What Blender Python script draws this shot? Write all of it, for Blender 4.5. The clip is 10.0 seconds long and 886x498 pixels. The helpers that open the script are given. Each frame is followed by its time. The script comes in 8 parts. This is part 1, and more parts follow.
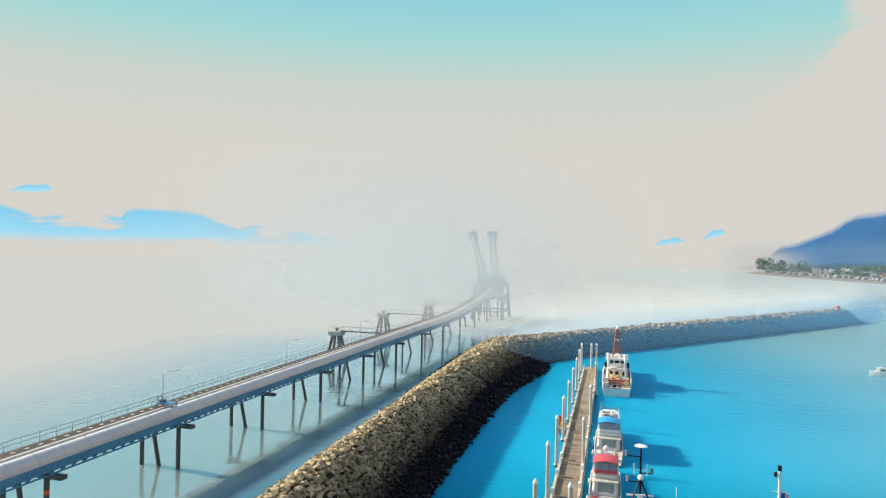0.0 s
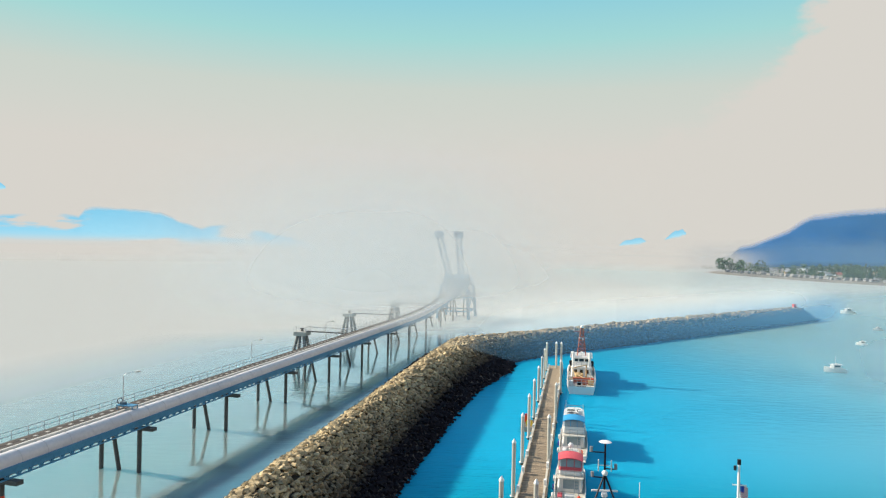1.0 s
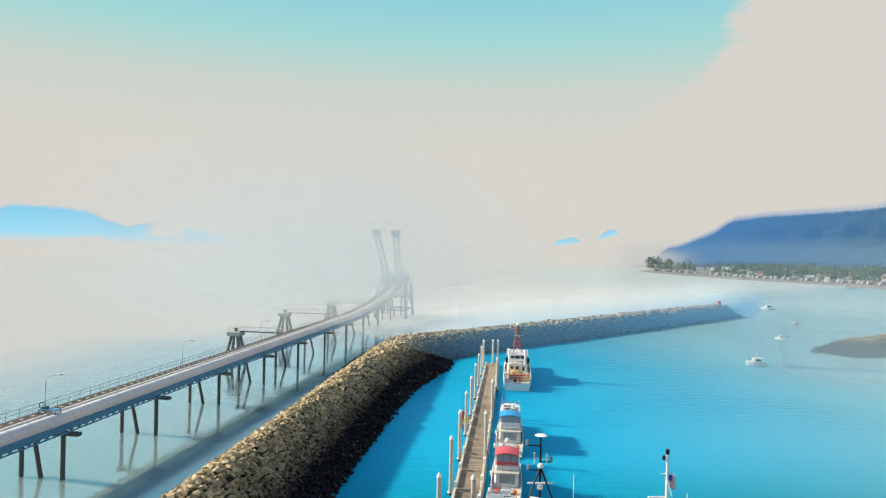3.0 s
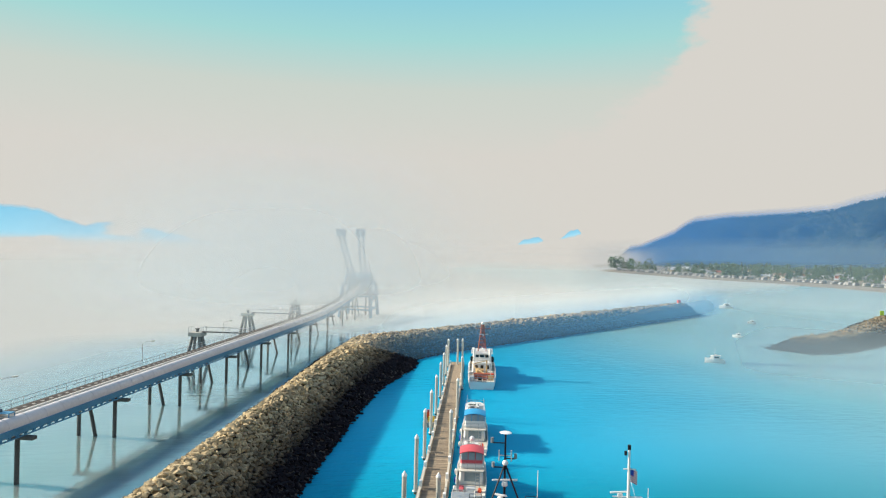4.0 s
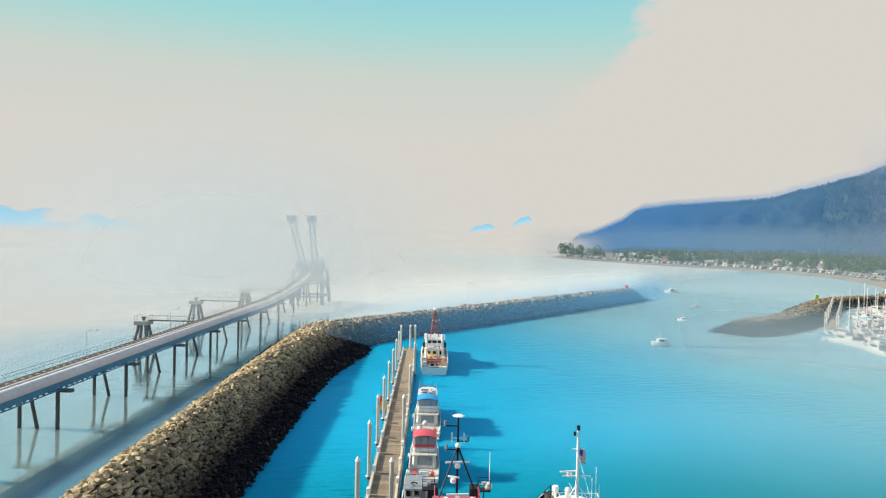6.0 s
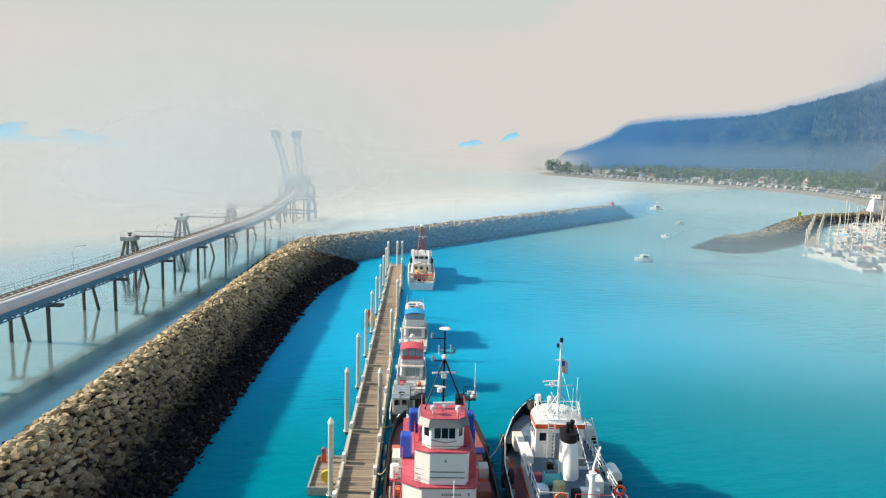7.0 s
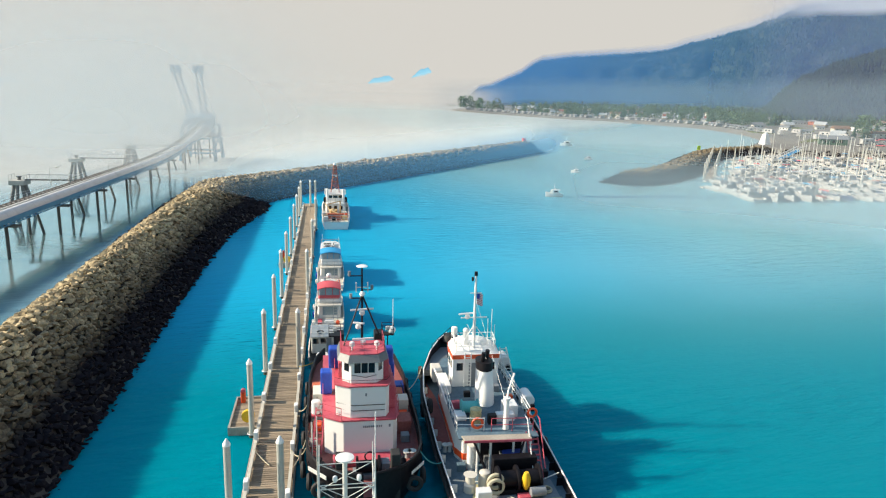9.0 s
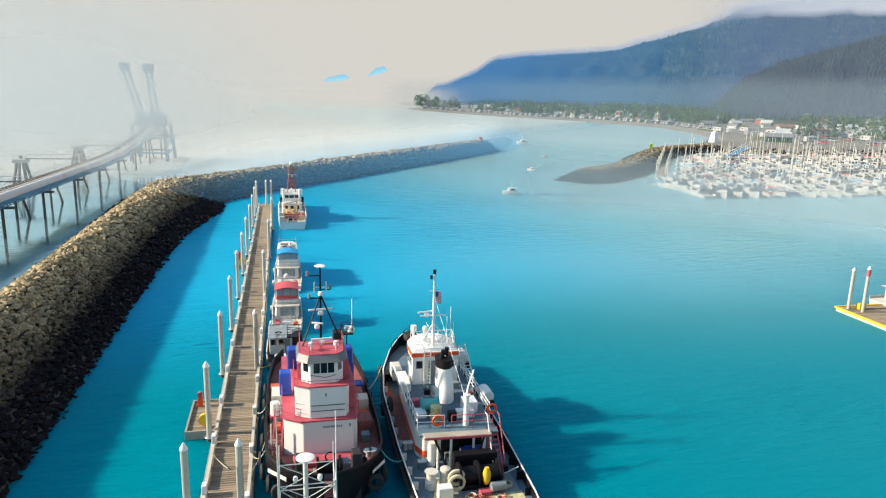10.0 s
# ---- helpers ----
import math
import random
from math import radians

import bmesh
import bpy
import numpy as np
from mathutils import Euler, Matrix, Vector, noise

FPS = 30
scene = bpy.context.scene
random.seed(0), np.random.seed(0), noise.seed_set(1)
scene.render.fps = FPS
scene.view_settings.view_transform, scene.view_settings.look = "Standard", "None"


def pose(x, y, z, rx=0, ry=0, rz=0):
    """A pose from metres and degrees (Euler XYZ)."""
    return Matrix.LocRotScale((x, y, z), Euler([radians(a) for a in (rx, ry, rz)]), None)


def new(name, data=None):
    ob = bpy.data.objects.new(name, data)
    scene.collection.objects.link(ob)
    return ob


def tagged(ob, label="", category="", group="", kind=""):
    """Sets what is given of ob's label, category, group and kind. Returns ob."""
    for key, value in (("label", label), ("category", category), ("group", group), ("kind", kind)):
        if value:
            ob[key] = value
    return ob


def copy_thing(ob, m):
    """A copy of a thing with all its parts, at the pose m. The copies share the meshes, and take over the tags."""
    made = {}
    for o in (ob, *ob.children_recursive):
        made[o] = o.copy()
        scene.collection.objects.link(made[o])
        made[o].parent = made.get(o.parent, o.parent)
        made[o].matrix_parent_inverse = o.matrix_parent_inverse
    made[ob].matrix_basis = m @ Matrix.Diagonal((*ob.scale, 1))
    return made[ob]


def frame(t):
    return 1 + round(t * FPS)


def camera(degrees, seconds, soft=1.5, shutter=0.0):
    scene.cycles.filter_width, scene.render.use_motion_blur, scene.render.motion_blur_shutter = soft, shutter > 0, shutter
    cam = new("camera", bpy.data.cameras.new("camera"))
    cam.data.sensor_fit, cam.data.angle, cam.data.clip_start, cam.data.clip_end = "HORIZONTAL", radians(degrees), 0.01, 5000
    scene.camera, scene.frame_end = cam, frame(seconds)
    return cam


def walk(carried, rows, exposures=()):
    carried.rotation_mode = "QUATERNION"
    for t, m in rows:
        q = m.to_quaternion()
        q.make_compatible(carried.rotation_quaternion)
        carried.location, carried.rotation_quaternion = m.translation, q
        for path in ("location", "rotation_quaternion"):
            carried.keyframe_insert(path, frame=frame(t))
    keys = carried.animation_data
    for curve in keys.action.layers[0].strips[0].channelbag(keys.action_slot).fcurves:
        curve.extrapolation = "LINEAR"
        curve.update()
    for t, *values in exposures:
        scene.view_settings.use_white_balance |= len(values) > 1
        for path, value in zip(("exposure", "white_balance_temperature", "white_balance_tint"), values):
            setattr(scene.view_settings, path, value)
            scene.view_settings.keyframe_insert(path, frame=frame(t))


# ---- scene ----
cam = camera(64.9, 10.0, soft=1.2)
PATH = [
    (0.0, pose(-0.00, -0.00, 27.00, 89.80, -1.20, 0.00)),
    (0.5, pose(-0.02, -0.03, 26.96, 89.85, -1.20, -1.19)),
    (1.0, pose(-0.05, -0.06, 26.91, 89.86, -1.22, -2.79)),
    (1.5, pose(-0.07, -0.09, 26.88, 89.90, -1.25, -4.44)),
    (2.0, pose(-0.10, -0.13, 26.84, 89.90, -1.22, -5.53)),
    (2.5, pose(-0.13, -0.18, 26.81, 89.90, -1.25, -6.68)),
    (4.0, pose(-0.22, -0.33, 26.72, 89.94, -1.37, -10.84)),
    (4.5, pose(-0.25, -0.38, 26.69, 89.97, -1.39, -12.48)),
    (5.0, pose(-0.28, -0.45, 26.67, 89.97, -1.39, -13.91)),
    (6.3, pose(-0.37, -0.62, 26.63, 87.74, -1.40, -14.88)),
    (6.5, pose(-0.38, -0.65, 26.62, 86.31, -1.49, -14.98)),
    (7.0, pose(-0.42, -0.73, 26.61, 82.12, -1.53, -15.86)),
    (7.5, pose(-0.46, -0.81, 26.60, 78.61, -1.46, -17.54)),
    (8.0, pose(-0.49, -0.89, 26.59, 77.25, -1.44, -18.89)),
    (8.5, pose(-0.53, -0.98, 26.59, 77.21, -1.58, -20.39)),
    (9.0, pose(-0.57, -1.07, 26.58, 77.23, -1.45, -22.97)),
    (9.5, pose(-0.61, -1.17, 26.58, 77.28, -1.66, -24.86)),
    (10.0, pose(-0.65, -1.27, 26.59, 77.23, -1.50, -26.47)),
]
walk(cam, PATH)

# ---- sky, sun ----
SUN_AZ = math.atan2(-0.971 + 0.03, 0.238 + 0.12)      # clockwise from +y, out over the bay
SUN_EL = radians(27)
world = bpy.data.worlds.new("world")
scene.world = world
world.use_nodes = True
wn, wl = world.node_tree.nodes, world.node_tree.links
wn.clear()
sky = wn.new("ShaderNodeTexSky")
sky.sky_type, sky.sun_disc = "NISHITA", False
sky.sun_elevation, sky.sun_rotation = SUN_EL, SUN_AZ
sky.air_density, sky.dust_density, sky.ozone_density = 1.0, 2.0, 2.0
wco = wn.new("ShaderNodeTexCoord")
wsep = wn.new("ShaderNodeSeparateXYZ")
wl.new(wco.outputs["Generated"], wsep.inputs[0])
# thin high haze: warm grey low down, thinning to pale cyan higher up
haze = wn.new("ShaderNodeValToRGB")
for p, c in ((0.0, (0.68, 0.655, 0.605, 1)), (0.13, (0.68, 0.655, 0.605, 1)), (0.22, (0.60, 0.655, 0.60, 1)), (0.285, (0.37, 0.68, 0.67, 1)), (0.42, (0.13, 0.52, 0.78, 1))):
    if p in (0.0,):
        e = haze.color_ramp.elements[0]
    elif p == 0.42:
        e = haze.color_ramp.elements[-1]
    else:
        e = haze.color_ramp.elements.new(p)
    e.position, e.color = p, c
wl.new(wsep.outputs["Z"], haze.inputs[0])
# a bank of cloud standing over the land, with a ragged edge
wmap = wn.new("ShaderNodeMapping")
wmap.inputs["Scale"].default_value = (1, 1, 2.2)
wl.new(wco.outputs["Generated"], wmap.inputs["Vector"])
wnoise = wn.new("ShaderNodeTexNoise")
wnoise.inputs["Scale"].default_value, wnoise.inputs["Detail"].default_value, wnoise.inputs["Roughness"].default_value = 6.0, 8, 0.6
wl.new(wmap.outputs[0], wnoise.inputs["Vector"])


def wmath(op, a, b, clamp=False):
    n = wn.new("ShaderNodeMath")
    n.operation, n.use_clamp = op, clamp
    for k, s in enumerate((a, b)):
        if isinstance(s, (int, float)):
            n.inputs[k].default_value = s
        else:
            wl.new(s, n.inputs[k])
    return n.outputs[0]


side = wmath("SUBTRACT", wmath("ADD", wmath("MULTIPLY", wsep.outputs["X"], 0.93), wmath("MULTIPLY", wsep.outputs["Y"], -0.37)), wsep.outputs["Z"])
edge = wmath("ADD", wmath("MULTIPLY", wmath("ADD", side, 0.185), 9.0), wmath("MULTIPLY", wmath("SUBTRACT", wnoise.outputs["Fac"], 0.5), 3.2))
cloud = wn.new("ShaderNodeMapRange")
cloud.interpolation_type = "SMOOTHSTEP"
wl.new(edge, cloud.inputs["Value"])
cloud.inputs["From Min"].default_value, cloud.inputs["From Max"].default_value = -0.12, 0.38
cmix = wn.new("ShaderNodeMixRGB")
cmix.inputs[2].default_value = (0.68, 0.655, 0.605, 1)
wl.new(cloud.outputs[0], cmix.inputs[0])
wl.new(haze.outputs[0], cmix.inputs[1])
bg_sky, bg_haze = wn.new("ShaderNodeBackground"), wn.new("ShaderNodeBackground")
bg_sky.inputs["Strength"].default_value = 0.15
wl.new(sky.outputs[0], bg_sky.inputs["Color"])
wl.new(cmix.outputs[0], bg_haze.inputs["Color"])
glow = wn.new("ShaderNodeMapRange")               # the veil thins overhead
wl.new(wsep.outputs["Z"], glow.inputs["Value"])
glow.inputs["From Min"].default_value, glow.inputs["From Max"].default_value = 0.38, 0.75
glow.inputs["To Min"].default_value, glow.inputs["To Max"].default_value = 0.60, 0.42
wl.new(glow.outputs[0], bg_haze.inputs["Strength"])
clear = wn.new("ShaderNodeMapRange")
wl.new(wsep.outputs["Z"], clear.inputs["Value"])
clear.inputs["From Min"].default_value, clear.inputs["From Max"].default_value = 0.36, 0.75
clear.inputs["To Max"].default_value = 0.8
bg = wn.new("ShaderNodeMixShader")
wl.new(clear.outputs[0], bg.inputs[0])
wl.new(bg_haze.outputs[0], bg.inputs[1])
wl.new(bg_sky.outputs[0], bg.inputs[2])
wout = wn.new("ShaderNodeOutputWorld")
wl.new(bg.outputs[0], wout.inputs["Surface"])

sun = new("sun", bpy.data.lights.new("sun", "SUN"))
sun.data.energy, sun.data.angle, sun.data.color = 5.0, radians(1.2), (1.0, 0.87, 0.68)
to_sun = Vector((math.sin(SUN_AZ) * math.cos(SUN_EL), math.cos(SUN_AZ) * math.cos(SUN_EL), math.sin(SUN_EL)))
sun.matrix_world = Matrix.Translation((-300, 100, 200)) @ to_sun.to_track_quat("Z", "Y").to_matrix().to_4x4()
scene.view_settings.exposure = 0.74


# ---- materials ----
def mat(name, base, rough=0.6, metal=0.0, vary=0.2, scale=2.0, bump=0.1, other=None, spread=0.5, per_piece=0.0, island=0.0, coat=0.0, stretch=(1, 1, 1), spec=0.5):
    """Two scales of noise over the base colour (or between it and another), with relief; per_piece and island vary alike pieces."""
    m = bpy.data.materials.new(name)
    m.use_nodes = True
    n, l = m.node_tree.nodes, m.node_tree.links
    b = n["Principled BSDF"]
    b.inputs["Roughness"].default_value, b.inputs["Metallic"].default_value = rough, metal
    b.inputs["Coat Weight"].default_value, b.inputs["Specular IOR Level"].default_value = coat, spec
    co = n.new("ShaderNodeTexCoord")
    mp = n.new("ShaderNodeMapping")
    mp.inputs["Scale"].default_value = stretch
    l.new(co.outputs["Object"], mp.inputs["Vector"])
    big, fine = n.new("ShaderNodeTexNoise"), n.new("ShaderNodeTexNoise")
    for k, sc, det in ((big, scale * 0.35, 4), (fine, scale * 4.0, 6)):
        k.inputs["Scale"].default_value, k.inputs["Detail"].default_value = sc, det
        l.new(mp.outputs[0], k.inputs["Vector"])
    lo = tuple(max(0.0, c * (1 - vary)) for c in base)
    hi = tuple(min(1.0, c * (1 + vary)) for c in base)
    if other:
        hi = other
    r = n.new("ShaderNodeValToRGB")
    r.color_ramp.elements[0].position, r.color_ramp.elements[0].color = 0.5 - spread / 2, (*lo, 1)
    r.color_ramp.elements[1].position, r.color_ramp.elements[1].color = 0.5 + spread / 2, (*hi, 1)
    add = n.new("ShaderNodeMath")
    add.operation = "MULTIPLY_ADD"
    l.new(fine.outputs["Fac"], add.inputs[0])
    add.inputs[1].default_value = 0.5
    half = n.new("ShaderNodeMath")
    half.operation = "MULTIPLY"
    half.inputs[1].default_value = 0.5
    l.new(big.outputs["Fac"], half.inputs[0])
    l.new(half.outputs[0], add.inputs[2])
    l.new(add.outputs[0], r.inputs[0])
    colour = r.outputs[0]
    if per_piece or island:
        src = n.new("ShaderNodeObjectInfo").outputs["Random"] if per_piece else n.new("ShaderNodeNewGeometry").outputs["Random Per Island"]
        rng = n.new("ShaderNodeMapRange")
        l.new(src, rng.inputs["Value"])
        k = per_piece or island
        rng.inputs["To Min"].default_value, rng.inputs["To Max"].default_value = 1 - k, 1 + k
        hsv = n.new("ShaderNodeHueSaturation")
        l.new(rng.outputs[0], hsv.inputs["Value"])
        l.new(colour, hsv.inputs["Color"])
        colour = hsv.outputs[0]
    l.new(colour, b.inputs["Base Color"])
    if bump:
        bp = n.new("ShaderNodeBump")
        bp.inputs["Strength"].default_value, bp.inputs["Distance"].default_value = bump, 0.05
        l.new(fine.outputs["Fac"], bp.inputs["Height"])
        l.new(bp.outputs[0], b.inputs["Normal"])
    return m


WHITE = mat("white paint", (0.86, 0.86, 0.85), 0.4, vary=0.06, scale=1.2, bump=0.03, other=(0.78, 0.77, 0.73), spread=0.9)
GEL = mat("white gelcoat", (0.70, 0.70, 0.69), 0.3, vary=0.06, bump=0.0, coat=0.3)
# white gelcoat darkened so the sunlit basin boats look muted
HARBOURGEL = mat("dimmed white gelcoat", (0.42, 0.415, 0.41), 0.35, vary=0.08, bump=0.0, coat=0.2)
CREAM = mat("cream gelcoat", (0.60, 0.57, 0.50), 0.35, vary=0.06, bump=0.0)
BLACK = mat("black hull paint", (0.006, 0.006, 0.009), 0.5, vary=0.5, scale=1.0, bump=0.05, other=(0.016, 0.014, 0.018), spec=0.2)
RUBBER = mat("black rubber", (0.02, 0.02, 0.02), 0.75, vary=0.4, bump=0.2)
RED = mat("red paint", (0.44, 0.035, 0.075), 0.5, vary=0.2, bump=0.05, other=(0.60, 0.13, 0.16))
DECKRED = mat("worn red deck paint", (0.24, 0.045, 0.045), 0.7, vary=0.3, scale=1.5, bump=0.1, other=(0.38, 0.13, 0.11))
ORANGE = mat("orange red paint", (0.75, 0.09, 0.02), 0.4, vary=0.15, bump=0.03)
BLUE = mat("blue tarpaulin", (0.02, 0.07, 0.42), 0.5, vary=0.2, bump=0.1)
CANVASBLUE = mat("blue canvas", (0.02, 0.28, 0.55), 0.7, vary=0.15, bump=0.2)
CANVASRED = mat("red canvas", (0.55, 0.08, 0.10), 0.7, vary=0.2, bump=0.2)
YELLOW = mat("yellow paint", (0.72, 0.45, 0.02), 0.45, vary=0.15, bump=0.05)
GREY = mat("grey paint", (0.20, 0.22, 0.24), 0.5, vary=0.2, bump=0.05)
DARKGREY = mat("dark grey visor paint", (0.14, 0.15, 0.16), 0.5, vary=0.2, bump=0.05)
BLUEGREY = mat("blue grey deck paint", (0.05, 0.11, 0.16), 0.65, vary=0.3, scale=1.0, bump=0.08, other=(0.13, 0.20, 0.25))
OLIVE = mat("bare yellowish deck", (0.20, 0.22, 0.14), 0.7, vary=0.3, scale=1.2, bump=0.12, other=(0.66, 0.58, 0.30), spread=0.3)
STEEL = mat("galvanised steel", (0.45, 0.46, 0.47), 0.45, 0.6, vary=0.15, bump=0.05)
PALESTEEL = mat("pale painted steel", (0.62, 0.62, 0.58), 0.5, 0.1, vary=0.12, bump=0.05)
RUST = mat("rusty red mast paint", (0.40, 0.10, 0.05), 0.6, vary=0.3, bump=0.1)
GLASS = mat("dark window glass", (0.012, 0.016, 0.02), 0.06, vary=0.2, bump=0.0, spec=0.8)
CLEARVINYL = mat("clear vinyl window", (0.25, 0.33, 0.38), 0.12, vary=0.25, bump=0.0)
ROPE = mat("rope", (0.52, 0.47, 0.33), 0.85, vary=0.2, scale=8, bump=0.3)
TEALROPE = mat("teal rope", (0.10, 0.42, 0.42), 0.85, vary=0.2, scale=8, bump=0.3)
PLANK = mat("weathered dock plank", (0.22, 0.165, 0.11), 0.85, vary=0.35, scale=4, bump=0.3, per_piece=0.3, stretch=(0.6, 6, 1), other=(0.38, 0.30, 0.21))
TIMBER = mat("weathered timber", (0.30, 0.27, 0.22), 0.85, vary=0.25, scale=3, bump=0.25, stretch=(4, 0.6, 4), other=(0.40, 0.37, 0.32))
BULLRAIL = mat("pale bull rail timber", (0.50, 0.47, 0.40), 0.8, vary=0.2, scale=3, bump=0.2)
PILE = mat("galvanised pile", (0.46, 0.45, 0.40), 0.55, 0.25, vary=0.15, scale=1.0, bump=0.05, other=(0.58, 0.56, 0.50))
WEED = mat("weeded pile foot", (0.05, 0.055, 0.03), 0.8, vary=0.4, scale=4, bump=0.4)
CONC = mat("concrete", (0.38, 0.37, 0.34), 0.85, vary=0.2, scale=2, bump=0.2)
TRESTLE = mat("blue painted girder", (0.05, 0.23, 0.42), 0.5, vary=0.25, scale=0.8, bump=0.05, other=(0.08, 0.30, 0.50))
TUBE = mat("galvanised conveyor cover", (0.60, 0.58, 0.58), 0.5, 0.12, vary=0.1, scale=0.6, bump=0.03, other=(0.74, 0.70, 0.68))
BELT = mat("dark conveyor deck", (0.045, 0.036, 0.032), 0.85, vary=0.4, scale=3, bump=0.2)
STEELPILE = mat("dark steel pile", (0.05, 0.06, 0.065), 0.7, vary=0.3, scale=1.5, bump=0.15, other=(0.10, 0.095, 0.085))


def rock_material(name, per_piece, island):
    """Tan granite at the crest, black weeded rock below the tide line, the flank's shade put into the colour between.
    """
    m = mat(name, (0.07, 0.06, 0.046), 0.9, vary=0.3, scale=1.2, bump=0.5, other=(0.72, 0.57, 0.34), spec=0.15, per_piece=per_piece, island=island)
    n, l = m.node_tree.nodes, m.node_tree.links
    b = n["Principled BSDF"]
    old = b.inputs["Base Color"].links[0].from_socket
    g = n.new("ShaderNodeNewGeometry")
    sp = n.new("ShaderNodeSeparateXYZ")
    l.new(g.outputs["Position"], sp.inputs[0])
    nz = n.new("ShaderNodeTexNoise")
    nz.inputs["Scale"].default_value = 0.5
    l.new(g.outputs["Position"], nz.inputs["Vector"])
    a = n.new("ShaderNodeMath")
    a.operation = "MULTIPLY_ADD"
    l.new(nz.outputs["Fac"], a.inputs[0])
    a.inputs[1].default_value = -1.2
    l.new(sp.outputs["Z"], a.inputs[2])
    rg = n.new("ShaderNodeMapRange")
    l.new(a.outputs[0], rg.inputs["Value"])
    # ramp runs up past the tide line, darkening the flank as its shade
    rg.inputs["From Min"].default_value, rg.inputs["From Max"].default_value = 1.8, 5.0
    mx = n.new("ShaderNodeMixRGB")
    mx.inputs[1].default_value = (0.009, 0.008, 0.012, 1)
    l.new(rg.outputs[0], mx.inputs[0])
    l.new(old, mx.inputs[2])
    l.new(mx.outputs[0], b.inputs["Base Color"])
    return m


ROCK = rock_material("breakwater boulder", 0.28, 0.0)
ROCKS = rock_material("breakwater boulders", 0.0, 0.28)
MOUND = mat("rubble core", (0.05, 0.045, 0.04), 0.95, vary=0.4, scale=1, bump=0.5)


def sea_material():
    m = bpy.data.materials.new("glacial sea water")
    m.use_nodes = True
    n, l = m.node_tree.nodes, m.node_tree.links
    b = n["Principled BSDF"]
    g = n.new("ShaderNodeNewGeometry")
    big = n.new("ShaderNodeTexNoise")
    big.inputs["Scale"].default_value, big.inputs["Detail"].default_value = 0.012, 3
    l.new(g.outputs["Position"], big.inputs["Vector"])
    # silt, with some sky reflection put into the colour: milky outside the breakwater, deep blue by the dock, green
    # towards the basin's near end, pale far in
    def num(op, a, b, c=0.0):
        k = n.new("ShaderNodeMath")
        k.operation = op
        for i, q in enumerate((a, b, c)):
            if isinstance(q, (int, float)):
                k.inputs[i].default_value = q
            else:
                l.new(q, k.inputs[i])
        return k.outputs[0]

    def ramp(value, lo, hi):
        k = n.new("ShaderNodeMapRange")
        k.interpolation_type = "SMOOTHSTEP"
        l.new(value, k.inputs["Value"])
        k.inputs["From Min"].default_value, k.inputs["From Max"].default_value = lo, hi
        return k.outputs[0]

    def blend(f, c0, c1):
        k = n.new("ShaderNodeMixRGB")
        l.new(f, k.inputs[0])
        for i, q in ((1, c0), (2, c1)):
            if isinstance(q, tuple):
                k.inputs[i].default_value = (*q, 1)
            else:
                l.new(q, k.inputs[i])
        return k.outputs[0]

    sp = n.new("ShaderNodeSeparateXYZ")
    l.new(g.outputs["Position"], sp.inputs[0])
    x, y = sp.outputs["X"], sp.outputs["Y"]
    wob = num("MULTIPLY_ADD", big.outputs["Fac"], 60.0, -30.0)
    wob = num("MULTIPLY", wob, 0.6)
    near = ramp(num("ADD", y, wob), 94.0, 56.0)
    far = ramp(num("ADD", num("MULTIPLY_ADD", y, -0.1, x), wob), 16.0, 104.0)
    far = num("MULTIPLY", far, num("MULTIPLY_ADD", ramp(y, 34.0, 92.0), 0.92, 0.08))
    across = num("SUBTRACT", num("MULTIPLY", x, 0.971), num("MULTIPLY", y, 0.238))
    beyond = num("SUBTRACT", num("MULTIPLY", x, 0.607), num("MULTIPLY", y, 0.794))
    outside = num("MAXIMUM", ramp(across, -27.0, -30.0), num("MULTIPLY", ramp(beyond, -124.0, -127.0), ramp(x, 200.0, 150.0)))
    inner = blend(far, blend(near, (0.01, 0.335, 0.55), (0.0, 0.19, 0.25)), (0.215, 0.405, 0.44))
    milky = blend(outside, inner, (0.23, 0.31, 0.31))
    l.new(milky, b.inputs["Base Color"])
    b.inputs["Roughness"].default_value = 0.5
    b.inputs["Specular IOR Level"].default_value = 0.0
    # silt scatters the light sideways, so shadows are soft in the water
    b.subsurface_method = "BURLEY"
    b.inputs["Subsurface Weight"].default_value = 0.85
    b.inputs["Subsurface Radius"].default_value = (0.6, 1.0, 1.0)
    b.inputs["Subsurface Scale"].default_value = 2.6
    # the mirror of sky and hulls, the sky's blue put into its tint, stronger on the calm open bay
    gl = n.new("ShaderNodeBsdfGlossy")
    gl.inputs["Roughness"].default_value = 0.06
    l.new(blend(outside, (0.10, 0.45, 0.75), (0.55, 0.84, 1.0)), gl.inputs["Color"])
    fr = n.new("ShaderNodeFresnel")
    fr.inputs["IOR"].default_value = 1.33
    sheen = n.new("ShaderNodeMixShader")
    l.new(num("MULTIPLY", fr.outputs[0], num("MULTIPLY_ADD", outside, 1.8, 0.65)), sheen.inputs[0])
    l.new(b.outputs[0], sheen.inputs[1])
    l.new(gl.outputs[0], sheen.inputs[2])
    l.new(sheen.outputs[0], n["Material Output"].inputs["Surface"])
    # ripples in two sizes, with calmer lanes between
    mp = n.new("ShaderNodeMapping")
    mp.inputs["Rotation"].default_value = (0, 0, radians(25))
    mp.inputs["Scale"].default_value = (0.45, 1.3, 1)
    l.new(g.outputs["Position"], mp.inputs["Vector"])
    w1, w2, lane = n.new("ShaderNodeTexNoise"), n.new("ShaderNodeTexNoise"), n.new("ShaderNodeTexNoise")
